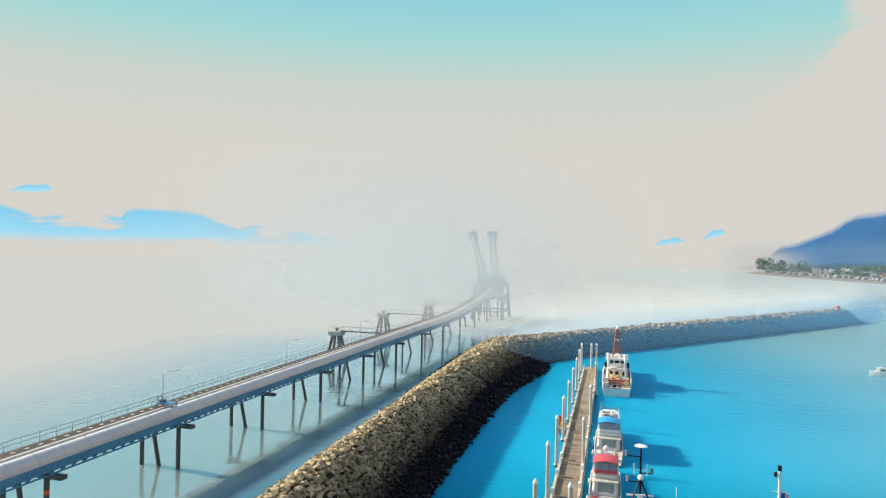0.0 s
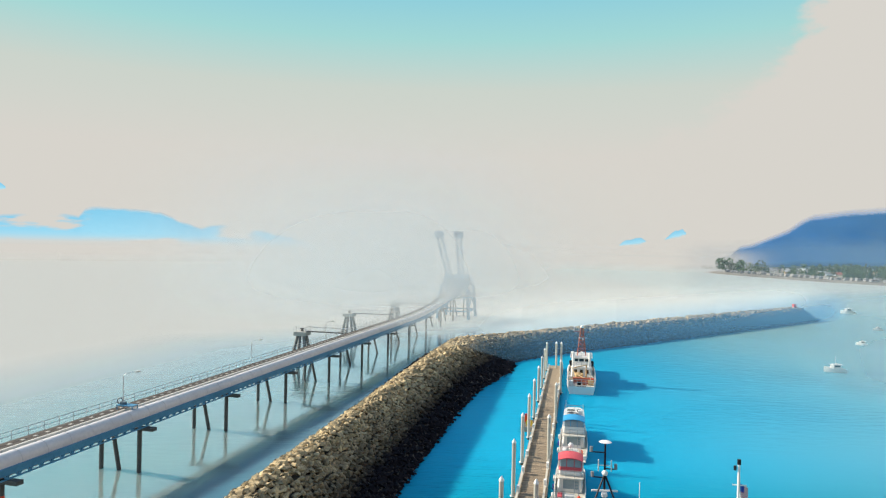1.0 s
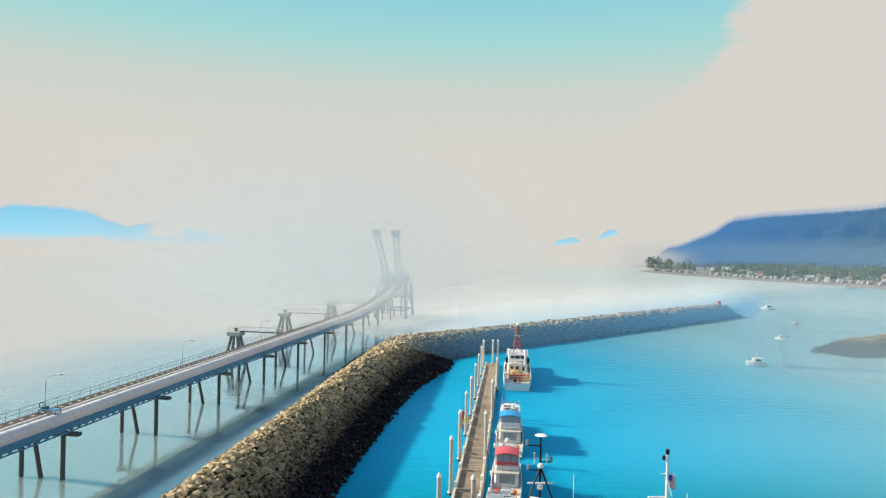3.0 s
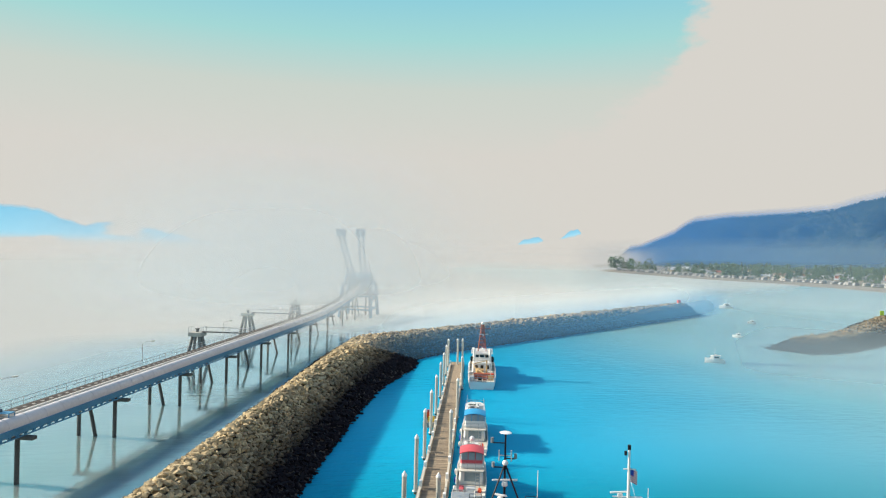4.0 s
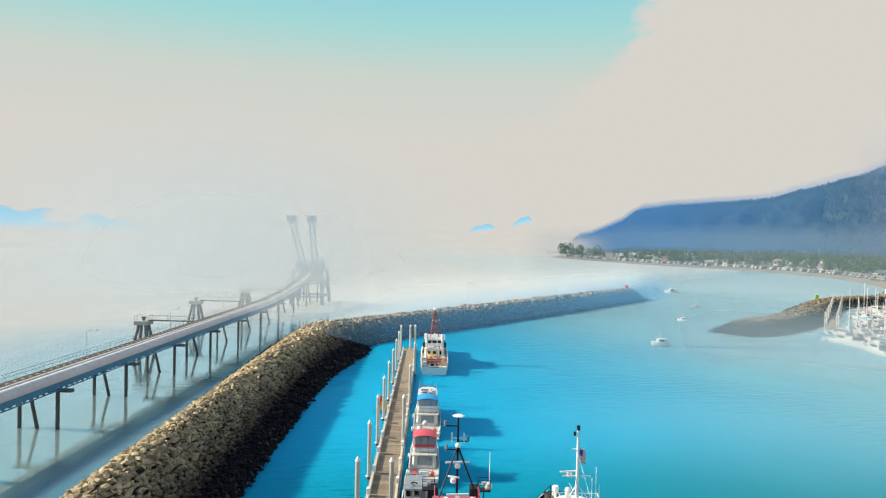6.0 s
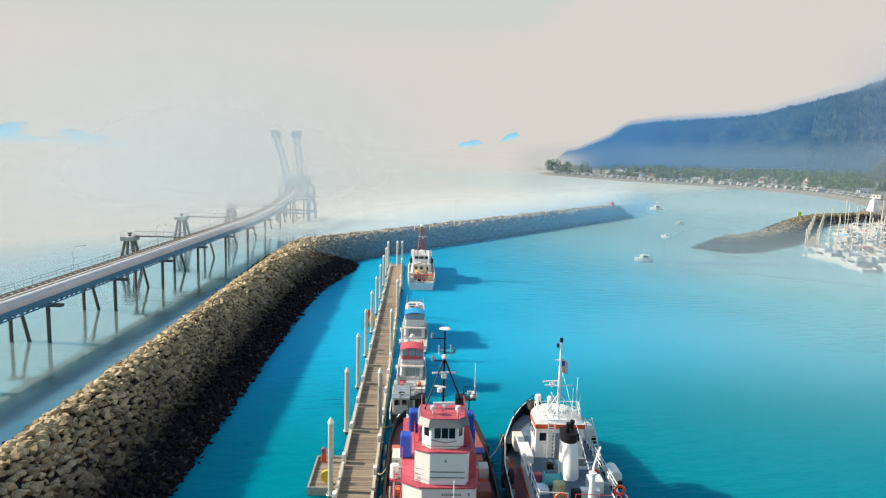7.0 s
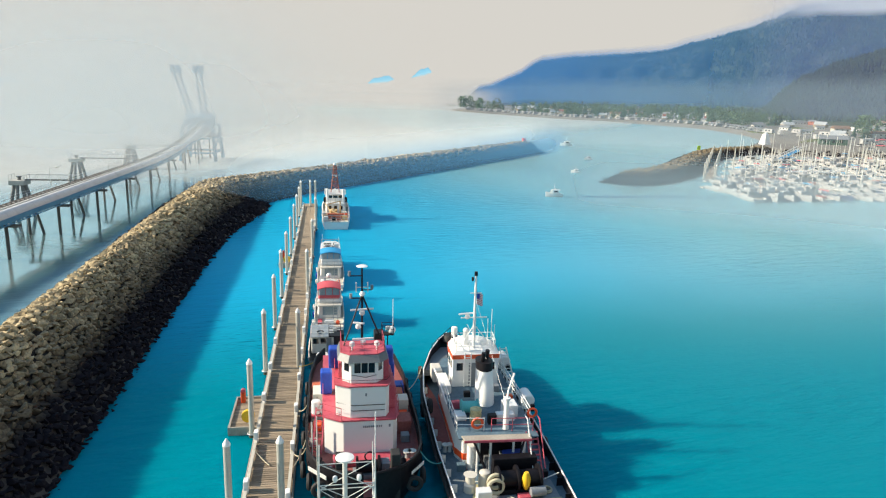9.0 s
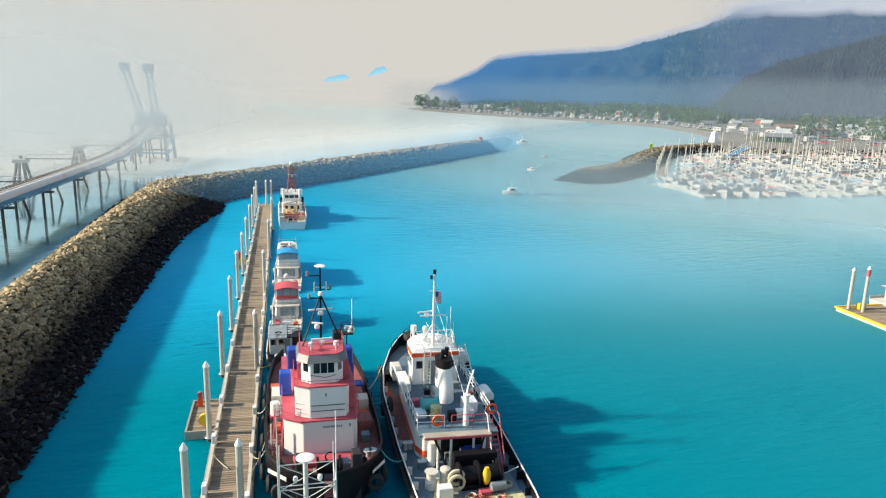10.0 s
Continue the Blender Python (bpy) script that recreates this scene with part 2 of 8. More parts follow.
    for k, sc, det in ((w1, 0.55, 3), (w2, 2.4, 2), (lane, 0.02, 2)):
        k.inputs["Scale"].default_value, k.inputs["Detail"].default_value = sc, det
    l.new(mp.outputs[0], w1.inputs["Vector"])
    l.new(mp.outputs[0], w2.inputs["Vector"])
    l.new(g.outputs["Position"], lane.inputs["Vector"])
    s = n.new("ShaderNodeMath")
    s.operation = "MULTIPLY_ADD"
    l.new(w2.outputs["Fac"], s.inputs[0])
    s.inputs[1].default_value = 0.3
    l.new(w1.outputs["Fac"], s.inputs[2])
    rg = n.new("ShaderNodeMapRange")
    l.new(lane.outputs["Fac"], rg.inputs["Value"])
    rg.inputs["From Min"].default_value, rg.inputs["From Max"].default_value = 0.4, 0.65
    rg.inputs["To Min"].default_value, rg.inputs["To Max"].default_value = 0.06, 0.7
    bp = n.new("ShaderNodeBump")
    bp.inputs["Distance"].default_value = 0.5
    l.new(num("MULTIPLY", rg.outputs[0], num("MULTIPLY_ADD", outside, -0.8, 1.0)), bp.inputs["Strength"])
    l.new(s.outputs[0], bp.inputs["Height"])
    l.new(bp.outputs[0], b.inputs["Normal"])
    l.new(bp.outputs[0], gl.inputs["Normal"])
    l.new(bp.outputs[0], fr.inputs["Normal"])
    return m


SEA = sea_material()


# ---- mesh making ----
class Mesh:
    """Gathers the points and faces of one part."""

    def __init__(self):
        self.v, self.f = [], []

    def box(self, x0, x1, y0, y1, z0, z1, m=None):
        k = len(self.v)
        p = [(x, y, z) for z in (z0, z1) for y in (y0, y1) for x in (x0, x1)]
        self.v += [tuple(m @ Vector(q)) for q in p] if m else p
        self.f += [tuple(k + i for i in q) for q in ((0, 2, 3, 1), (4, 5, 7, 6), (0, 1, 5, 4), (2, 6, 7, 3), (0, 4, 6, 2), (1, 3, 7, 5))]
        return self

    def bar(self, p, q, w, h=None):
        """A square bar from p to q."""
        p, q = Vector(p), Vector(q)
        d = q - p
        m = Matrix.Translation(p) @ d.to_track_quat("Z", "Y").to_matrix().to_4x4()
        h = h or w
        return self.box(-w / 2, w / 2, -h / 2, h / 2, 0, d.length, m)

    def loft(self, rings, closed=True, caps=True):
        k, n = len(self.v), len(rings[0])
        for r in rings:
            self.v += [tuple(p) for p in r]
        for i in range(len(rings) - 1):
            for j in range(n if closed else n - 1):
                a, b = k + i * n + j, k + i * n + (j + 1) % n
                self.f.append((a, b, b + n, a + n))
        if caps:
            self.f.append(tuple(range(k + n - 1, k - 1, -1)))
            e = k + (len(rings) - 1) * n
            self.f.append(tuple(range(e, e + n)))
        return self

    def cyl(self, p, q, r, r2=None, n=10):
        p, q = Vector(p), Vector(q)
        m = (q - p).to_track_quat("Z", "Y").to_matrix()
        ring = lambda c, s: [c + m @ Vector((s * math.cos(a * math.tau / n), s * math.sin(a * math.tau / n), 0)) for a in range(n)]
        return self.loft([ring(p, r), ring(q, r if r2 is None else r2)])

    def turn(self, c, profile, n=14):
        """A turned body about z at c: profile of (radius, height)."""
        return self.loft([[(c[0] + r * math.cos(a * math.tau / n), c[1] + r * math.sin(a * math.tau / n), c[2] + z) for a in range(n)] for r, z in profile])

    def line(self, pts, r, n=5):
        pts = [Vector(p) for p in pts]
        rings = []
        for i, p in enumerate(pts):
            d = (pts[min(i + 1, len(pts) - 1)] - pts[max(i - 1, 0)]).normalized()
            a = d.cross(Vector((0, 0, 1)))
            a = a.normalized() if a.length > 0.02 else Vector((1, 0, 0))
            b = a.cross(d)
            rings.append([p + a * (r * math.cos(k * math.tau / n)) + b * (r * math.sin(k * math.tau / n)) for k in range(n)])
        return self.loft(rings)

    def prism(self, poly, z0, z1, top=None):
        return self.loft([[(x, y, z0) for x, y in poly], [(x, y, z1) for x, y in (top or poly)]])

    def torus(self, c, r, t, axis="y", n=16, k=6):
        rings = []
        for i in range(n + 1):
            a = i * math.tau / n
            ring = []
            for j in range(k):
                b = j * math.tau / k
                x, z, y = (r + t * math.cos(b)) * math.cos(a), (r + t * math.cos(b)) * math.sin(a), t * math.sin(b)
                ring.append({"y": (c[0] + x, c[1] + y, c[2] + z), "x": (c[0] + y, c[1] + x, c[2] + z), "z": (c[0] + x, c[1] + z, c[2] + y)}[axis])
            rings.append(ring)
        return self.loft(rings, caps=False)

    def obj(self, name, material, parent=None, label="", smooth=False, bevel=0.0):
        me = bpy.data.meshes.new(name)
        me.from_pydata(self.v, [], self.f)
        me.materials.append(material)
        if smooth:
            me.shade_smooth()
            me.set_sharp_from_angle(angle=radians(40))
        me.update()
        ob = new(name, me)
        if parent:
            ob.parent = parent
        if label:
            ob["label"] = label
        if bevel:
            mod = ob.modifiers.new("bevel", "BEVEL")
            mod.width, mod.segments, mod.limit_method = bevel, 2, "ANGLE"
        return ob


def empty(name, m, label, category, group=""):
    ob = new(name)
    ob.empty_display_size = 0.5
    ob.matrix_world = m
    return tagged(ob, label, category, group)


DOCK_TURN, TRESTLE_TURN = -13.77, -15.9


def dock_place(v, u, z=0.0, turn=0.0):
    """A pose in the dock's own frame: v across it, u along it."""
    return pose(0, 0, 0, 0, 0, DOCK_TURN) @ pose(v, u, z, 0, 0, turn)


def trestle_place(q, w, z=0.0, turn=0.0):
    return pose(0, 0, 0, 0, 0, TRESTLE_TURN) @ pose(q, w, z, 0, 0, turn)


def around(az, r, z=0.0):
    """A place by its bearing to the left of +y, in degrees, and distance from the origin."""
    return Vector((-math.sin(radians(az)) * r, math.cos(radians(az)) * r, z))


# ---- sea ----
sea = Mesh()
N = 40
size = 4950
grid = [-size + 2 * size * i / N for i in range(N + 1)]
sea.v = [(x, y, 0.0) for y in grid for x in grid]
sea.f = [(j * (N + 1) + i, j * (N + 1) + i + 1, (j + 1) * (N + 1) + i + 1, (j + 1) * (N + 1) + i) for j in range(N) for i in range(N)]
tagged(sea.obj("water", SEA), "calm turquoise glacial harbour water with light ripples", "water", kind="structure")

# ---- breakwater ----
def along(path, s):
    """Place and heading at the distance s along a path of plan points."""
    for a, b in zip(path, path[1:]):
        a, b = Vector(a), Vector(b)
        d = (b - a).length
        if s <= d or (b - Vector(path[-1])).length < 1e-6:
            return a + (b - a) * (s / d), (b - a).normalized()
        s -= d


def smooth_path(path, rounds=3):
    for _ in range(rounds):
        out = [path[0]]
        for a, b in zip(path, path[1:]):
            out += [tuple(0.75 * a[k] + 0.25 * b[k] for k in (0, 1)), tuple(0.25 * a[k] + 0.75 * b[k] for k in (0, 1))]
        path = out + [path[-1]]
    return path


def boulder(rng):
    """An angular block: the hull of a few points on a squashed ball."""
    bm = bmesh.new()
    for _ in range(11):
        p = Vector([rng.gauss(0, 1) for _ in range(3)]).normalized()
        bm.verts.new((p.x * 0.62, p.y * 0.48, p.z * 0.40))
    out = bmesh.ops.convex_hull(bm, input=bm.verts)
    bmesh.ops.delete(bm, geom=[g for g in set(out["geom_interior"] + out["geom_unused"]) if isinstance(g, bmesh.types.BMVert)], context="VERTS")
    me = bpy.data.meshes.new("boulder")
    bm.to_mesh(me)
    bm.free()
    return me


def mound(name, path, profile, foot, spacing, label, near=None, seed=1):
    """A rubble mound along a path: a core, single boulders where `near` says so, the rest joined.
    profile(s, length) gives the crest's two edges, its height and the two feet, across the path."""
    rng = random.Random(seed)
    length = sum((Vector(b) - Vector(a)).length for a, b in zip(path, path[1:]))
    rest = Mesh()
    core = Mesh()
    rings = []
    k = int(length / 4)
    for i in range(k + 1):
        p, h = along(path, length * i / k)
        r = Vector((h.y, -h.x))
        c0, c1, top, f0, f1 = profile(length * i / k, length)
        s = min(1.0, (length * (1 - i / k) + 0.5) / 9)
        z = foot + (top - 0.7 - foot) * s
        ring = []
        for d, zz in ((f0, foot), (c0, z), (c1, z), (f1, foot)):
            q = p + r * d * (0.4 + 0.6 * s)
            ring.append((q.x, q.y, zz))
        rings.append(ring)
    core.loft(rings)
    base = tagged(core.obj(name, MOUND), label, "breakwater", kind="structure")
    kinds = [boulder(rng) for _ in range(14)]
    for me in kinds:
        me.materials.append(ROCK)
    shapes = [([v.co.copy() for v in me.vertices], [tuple(q.vertices) for q in me.polygons]) for me in kinds]
    s = 0.0
    while s < length + 6:
        p, h = along(path, min(s, length - 0.01))
        p = p + h * max(0.0, s - length)
        r = Vector((h.y, -h.x))
        c0, c1, top, f0, f1 = profile(min(s, length), length)
        shrink = min(1.0, (length - s + 7) / 9)
        sp = spacing(p)
        d = f0 + rng.uniform(0, sp)
        while d < f1:
            if d < c0:
                z = top - (c0 - d) * (top - foot) / (c0 - f0)
            elif d > c1:
                z = top - (d - c1) * (top - foot) / (f1 - c1)
            else:
                z = top
            z *= shrink
            if z > foot:
                c = p + r * (d * (0.5 + 0.5 * shrink)) + Vector((rng.uniform(-0.3, 0.3), rng.uniform(-0.3, 0.3))) * sp
                size = sp * rng.uniform(0.95, 1.6)
                m = Matrix.LocRotScale((c.x, c.y, z - 0.25 * sp + rng.uniform(-0.16, 0.2) * sp), Euler((rng.uniform(-0.5, 0.5), rng.uniform(-0.5, 0.5), rng.uniform(0, 6.3))), (size, size, size))
                j = rng.randrange(len(kinds))
                if near and near(c, z):
                    ob = new("boulder", kinds[j])
                    ob.parent = base
                    ob.matrix_world = m
                else:
                    o = len(rest.v)
                    rest.v += [tuple(m @ q) for q in shapes[j][0]]
                    rest.f += [tuple(o + i for i in q) for q in shapes[j][1]]
            d += sp * rng.uniform(0.75, 1.1) * (1.0 if c0 < d < c1 else 0.8)
        s += sp * 0.82
    tagged(rest.obj("boulders", ROCKS, base), kind="stuff")
    return base


to_dock = pose(0, 0, 0, 0, 0, -DOCK_TURN)


def dock_uv(c):
    q = to_dock @ Vector((c.x, c.y, 0))
    return q.x, q.y


BEND = (14.2, 168.5)
start = dock_place(-26.4, -40)
bend_dir = Vector((0.794, 0.607))
tip = Vector(BEND) + bend_dir * 187
path = smooth_path([(start.translation.x, start.translation.y), (BEND[0] - 0.238 * 26, BEND[1] - 0.971 * 26), (BEND[0] - 0.238 * 13, BEND[1] - 0.971 * 13), BEND, (BEND[0] + 0.794 * 13, BEND[1] + 0.607 * 13), (BEND[0] + 0.794 * 40, BEND[1] + 0.607 * 40), (tip.x, tip.y)], 2)


def breakwater_profile(s, length):
    """Near the land the crest stands high over the bay's side; past the bend it is lower and in the middle."""
    k = max(0.0, min(1.0, (s - (length - 250)) / 80))
    k = k * k * (3 - 2 * k)
    fillet = 6.0 * math.exp(-(((s - length + 196) / 20) ** 2))
    return -0.7 - 1.6 * k, 0.4 + 1.8 * k, 6.5 - 1.5 * k, -11.4 - 1.9 * k, 9.5 + 0.4 * k + fillet


mound("breakwater", path, breakwater_profile, -1.6,
      lambda p: 0.6 if 30 < p.y < 100 and p.x < 20 else 0.85 if p.x < 60 else 1.25,
      "long rubble breakwater of tan granite boulders, weed-black at the foot, painted darker up its shaded flank",
      near=lambda c, z: z > 3.6 and 46 < dock_uv(c)[1] < 53, seed=4)

# ---- rock jetty by the boat basin ----
jetty = smooth_path([(285, 260), (256, 255), (228, 241), (195, 212), (162, 186), (138, 175)], 2)
mound("jetty", jetty, lambda s, length: (-2.4, 2.4, 3.5, -11.2, 12.4), -1.4, lambda p: 1.3, "short rubble jetty of grey boulders at the boat basin's mouth", seed=9)


# ---- floating dock ----
def pile_thing(m, height, foot, label):
    """A steel pile with a pointed white cap and a weeded foot; the origin is at the water."""
    e = empty("mooring_pile", m, label, "pile", "piles along the floating dock")
    Mesh().cyl((0, 0, foot + 1.3), (0, 0, height - 0.45), 0.21, n=16).obj("shaft", PILE, e, smooth=True)
    Mesh().cyl((0, 0, foot), (0, 0, foot + 1.3), 0.215, n=16).obj("weeded_foot", WEED, e, "dark weeded foot in the water", smooth=True)
    Mesh().turn((0, 0, height - 0.45), ((0.24, 0), (0.24, 0.08), (0.20, 0.16), (0.03, 0.45)), 16).obj("cap", WHITE, e, "white conical pile cap", smooth=True)
    Mesh().torus((0, 0, 0.35), 0.31, 0.06, "z").obj("pile_hoop", STEEL, e, "steel hoop tying the pile to the float", smooth=True)
    return e


dock = empty("floating_dock", dock_place(-4.45, 0), "long floating timber dock with worn transverse planks", "dock")
D0, D1, DW = 14.0, 160.0, 1.6
Mesh().box(-DW + 0.08, DW - 0.08, D0 + 0.1, D1 - 0.1, -0.15, 0.50).obj("float", CONC, dock)
for sx in (-1, 1):
    Mesh().box(sx * DW - 0.06, sx * DW + 0.06, D0, D1, 0.05, 0.58).obj("side_beam", TIMBER, dock)
rng = random.Random(5)
for sx in (-1, 1):
    u = D0 + 1
    while u < D1 - 4:
        l = 5.2 if sx > 0 else 5.6
        x = sx * (DW - 0.22)
        b = Mesh().box(x - 0.11, x + 0.11, u, u + l, 0.74, 0.98)
        b.obj("bull_rail", BULLRAIL, dock)
        for k in (0.3, l / 2, l - 0.3):
            Mesh().box(x - 0.1, x + 0.1, u + k - 0.25, u + k + 0.25, 0.6, 0.74).obj("rail_block", TIMBER, dock)
        Mesh().box(x - 0.16, x + 0.16, u + l + 0.25, u + l + 0.85, 0.6, 1.45).obj("power_post", WHITE, dock, "white power pedestal", bevel=0.04)
        u += l + 1.15
pm = bpy.data.meshes.new("plank")
b = Mesh().box(-DW + 0.02, DW - 0.02, -0.112, 0.112, 0.545, 0.6)
pm.from_pydata(b.v, [], b.f)
pm.materials.append(PLANK)
far_planks = Mesh()
u, i = D0 + 0.2, 0
while u < D1 - 0.1:
    if 36 < u < 118 and i < 300:
        o = new("plank", pm)
        o.parent = dock
        o.matrix_basis = pose(rng.uniform(-0.015, 0.015), u, rng.uniform(-0.006, 0.006), 0, 0, rng.uniform(-0.2, 0.2))
        i += 1
    else:
        far_planks.box(-DW + 0.02, DW - 0.02, u - 0.112, u + 0.112, 0.545, 0.6)
    u += 0.275
tagged(far_planks.obj("planks", PLANK, dock), kind="stuff")
Mesh().box(-DW, DW, D1 - 0.1, D1 + 0.05, 0.0, 0.62).obj("end_beam", TIMBER, dock)

for u in (37.5, 50.0, 62.4, 75.0, 87.2, 99.0, 111.0, 123.5, 135.0, 146.0, 156.0):
    pile_thing(dock_place(-6.35, u), 6.5, -1.0, "pale galvanised mooring pile with a white cap beside the dock")
for u, v in ((37.5, -3.3), (62.4, -3.25), (87.4, -3.1), (108.7, -2.9), (131.5, -2.7), (157.0, -4.3), (157.2, -3.2)):
    pile_thing(dock_place(v, u), 6.5, -1.0, "pale galvanised mooring pile with a white cap through the dock")


def side_float(v0, v1, u0, u1):
    e = empty("side_float", dock_place(0, 0), "small grey timber float tied to the dock's outer side", "float", "side floats")
    Mesh().box(v0 + 0.08, v1, u0 + 0.08, u1 - 0.08, -0.15, 0.48).obj("float", CONC, e)
    w = (u1 - u0) / 20
    for k in range(20):
        Mesh().box(v0 + 0.14, v1 + 0.02, u0 + k * w + 0.01, u0 + (k + 1) * w - 0.01, 0.48, 0.53).obj("plank", PLANK, e)
    for a in (u0, u1 - 0.14):
        Mesh().box(v0, v1, a, a + 0.14, 0.05, 0.72).obj("edge_beam", TIMBER, e)
    Mesh().box(v0, v0 + 0.14, u0 + 0.14, u1 - 0.14, 0.05, 0.72).obj("edge_beam", TIMBER, e)
    return e


side_float(-8.2, -6.15, 50.3, 56.0)
side_float(-7.8, -6.15, 103.0, 107.6)


def red_locker(m):
    e = empty("fire_post", m, "red fire extinguisher locker on the side float", "fire post", "fire posts")
    Mesh().box(-0.2, 0.2, -0.16, 0.16, 0, 1.05).obj("cabinet", ORANGE, e, bevel=0.06)
    Mesh().cyl((0, -0.16, 1.05), (0, 0.16, 1.05), 0.2, n=14).obj("lid", RED, e, smooth=True)
    return e


def yellow_box(m):
    e = empty("life_ring_cabinet", m, "rounded yellow life ring cabinet on the dock", "safety cabinet", "safety cabinets")
    Mesh().cyl((0, -0.16, 0.65), (0, 0.16, 0.65), 0.5, n=18).obj("shell", YELLOW, e, smooth=True)
    Mesh().box(-0.06, 0.06, -0.06, 0.06, 0, 0.3).obj("post", STEEL, e)
    return e


red_locker(dock_place(-7.55, 55.2, 0.53))
red_locker(dock_place(-7.3, 107.0, 0.53))
yellow_box(dock_place(-6.75, 51.3, 0.53))
yellow_box(dock_place(-6.6, 103.6, 0.53))

# ---- conveyor trestle ----
trestle = empty("conveyor_trestle", trestle_place(0, 0), "long pile-borne coal conveyor trestle with a galvanised cover", "trestle")
W0, W1 = -30.0, 262.0


def deck_rise(w):
    """The deck climbs towards the transfer tower."""
    t = max(0.0, min(1.0, (w - 185) / 70))
    return 5.5 * t * t


def run(name, material, q0, q1, z0, z1, step=8.0, label=""):
    m = Mesh()
    w, rings = W0, []
    while w <= W1:
        d = deck_rise(w)
        rings.append([(q0, w, z0 + d), (q1, w, z0 + d), (q1, w, z1 + d), (q0, w, z1 + d)])
        w += step
    return m.loft(rings).obj(name, material, trestle, label)


run("girder", TRESTLE, -51.62, -51.45, 5.75, 6.36)
run("girder", TRESTLE, -55.5, -55.3, 5.4, 7.25)
run("top_flange", TRESTLE, -51.75, -51.3, 6.362, 6.48)
run("bottom_chord", TRESTLE, -51.6, -51.42, 5.35, 5.46)
run("deck", CONC, -55.3, -51.63, 5.6, 5.75)
run("walkway", BELT, -55.3, -53.42, 7.3, 7.45, label="dark grated walkway")
run("kerb", PALESTEEL, -53.4, -53.2, 7.3, 7.58)
w, rings = W0, []
while w <= W1:
    d = deck_rise(w)
    rings.append([(-52.4 + 0.92 * math.cos(a), w, 6.5 + d + 1.05 * math.sin(a)) for a in (radians(k) for k in range(-12, 193, 17))])
    w += 8
Mesh().loft(rings).obj("conveyor_cover", TUBE, trestle, "pale galvanised half-round conveyor cover", smooth=True)
hoop = Mesh()
hoop.loft([[(-52.4 + 0.92 * r * math.cos(a), y, 6.5 + 1.05 * r * math.sin(a)) for a in (radians(k) for k in range(-12, 193, 17))] for r, y in ((1.0, -0.06), (1.035, -0.05), (1.035, 0.05), (1.0, 0.06))], closed=False, caps=False)
hm = None
w = W0 + 1
while w < 230:
    if hm is None:
        o = hoop.obj("cover_hoop", TUBE, trestle)
        hm = o.data
    else:
        o = new("cover_hoop", hm)
        o.parent = trestle
    o.matrix_basis = pose(0, w, deck_rise(w))
    w += 3.05
# brackets between the girder and the lower chord
sm = None
w = W0 + 1
while w < 215:
    if sm is None:
        o = Mesh().bar((-51.5, -0.35, 5.76), (-51.5, 0, 5.4), 0.10).bar((-51.5, 0.35, 5.76), (-51.5, 0, 5.4), 0.10).box(-51.56, -51.44, -0.05, 0.05, 5.4, 5.76).obj("bracket", TRESTLE, trestle)
        sm = o.data
    else:
        o = new("bracket", sm)
        o.parent = trestle
    o.matrix_basis = pose(0, w, deck_rise(w))
    w += 1.3
# pale plates across the walkway
pmesh = None
w = W0 + 1
while w < 200:
    if pmesh is None:
        o = Mesh().box(-54.55, -54.2, -0.22, 0.22, 7.452, 7.50).obj("walkway_plate", CONC, trestle)
        pmesh = o.data
    else:
        o = new("walkway_plate", pmesh)
        o.parent = trestle
    o.matrix_basis = pose(0, w, deck_rise(w))
    w += 1.55
# railing
rm = None
w = W0
while w < 225:
    if rm is None:
        o = Mesh().cyl((-55.4, 0, 7.2), (-55.4, 0, 8.35), 0.03, n=6).obj("rail_post", STEEL, trestle)
        rm = o.data
    else:
        o = new("rail_post", rm)
        o.parent = trestle
    o.matrix_basis = pose(0, w, deck_rise(w))
    w += 2.0
for z in (7.9, 8.34):
    Mesh().line([(-55.4, k, z + deck_rise(k)) for k in range(-30, 231, 10)], 0.032).obj("hand_rail", STEEL, trestle)


def bent(w):
    """One pile bent: a cap beam on an upright pile, an inner pile and a raking pile."""
    d = deck_rise(w)
    e = Mesh().box(-58.0, -50.3, w - 0.38, w + 0.38, 4.95 + d, 5.34 + d).obj("cap_beam", STEELPILE, trestle, "dark cap beam across the piles")
    Mesh().cyl((-52.3, w, -2), (-52.3, w, 4.95 + d), 0.26, n=12).obj("support_post", STEELPILE, e, smooth=True)
    Mesh().cyl((-57.4, w, -2), (-57.4, w, 4.95 + d), 0.26, n=12).obj("support_post", STEELPILE, e, smooth=True)
    Mesh().cyl((-54.55, w, -2), (-56.6, w + 0.75, 4.95 + d), 0.25, n=12).obj("raking_post", STEELPILE, e, smooth=True)


for i in range(-5, 11):
    bent(70.9 + 19.05 * i)
Mesh().cyl((-52.3, 51.85, 3.4), (-52.3, 51.85, 3.8), 0.272, n=12).obj("marker_band", ORANGE, trestle, "orange marker band on a pile")


def walk_lamp(w, arm):
    e = empty("walkway_lamp", trestle_place(-55.6, w, 7.2 + deck_rise(w)), "slim grey lamp standard on the trestle's edge", "street lamp", "lamps along the trestle")
    Mesh().cyl((0, 0, 0), (0, 0, 3.6), 0.05, 0.04, n=8).obj("pole", STEEL, e, smooth=True)
    Mesh().line([(0, 0, 3.6), (0.15 * arm, 0.2 * arm, 3.85), (0.8 * arm, 1.1 * arm, 3.95)], 0.03, 6).obj("arm", STEEL, e)
    Mesh().box(-0.14, 0.14, -0.3, 0.3, -0.08, 0.08, pose(0.95 * arm, 1.3 * arm, 3.93, 0, 0, -37)).obj("lamp_head", PALESTEEL, e)


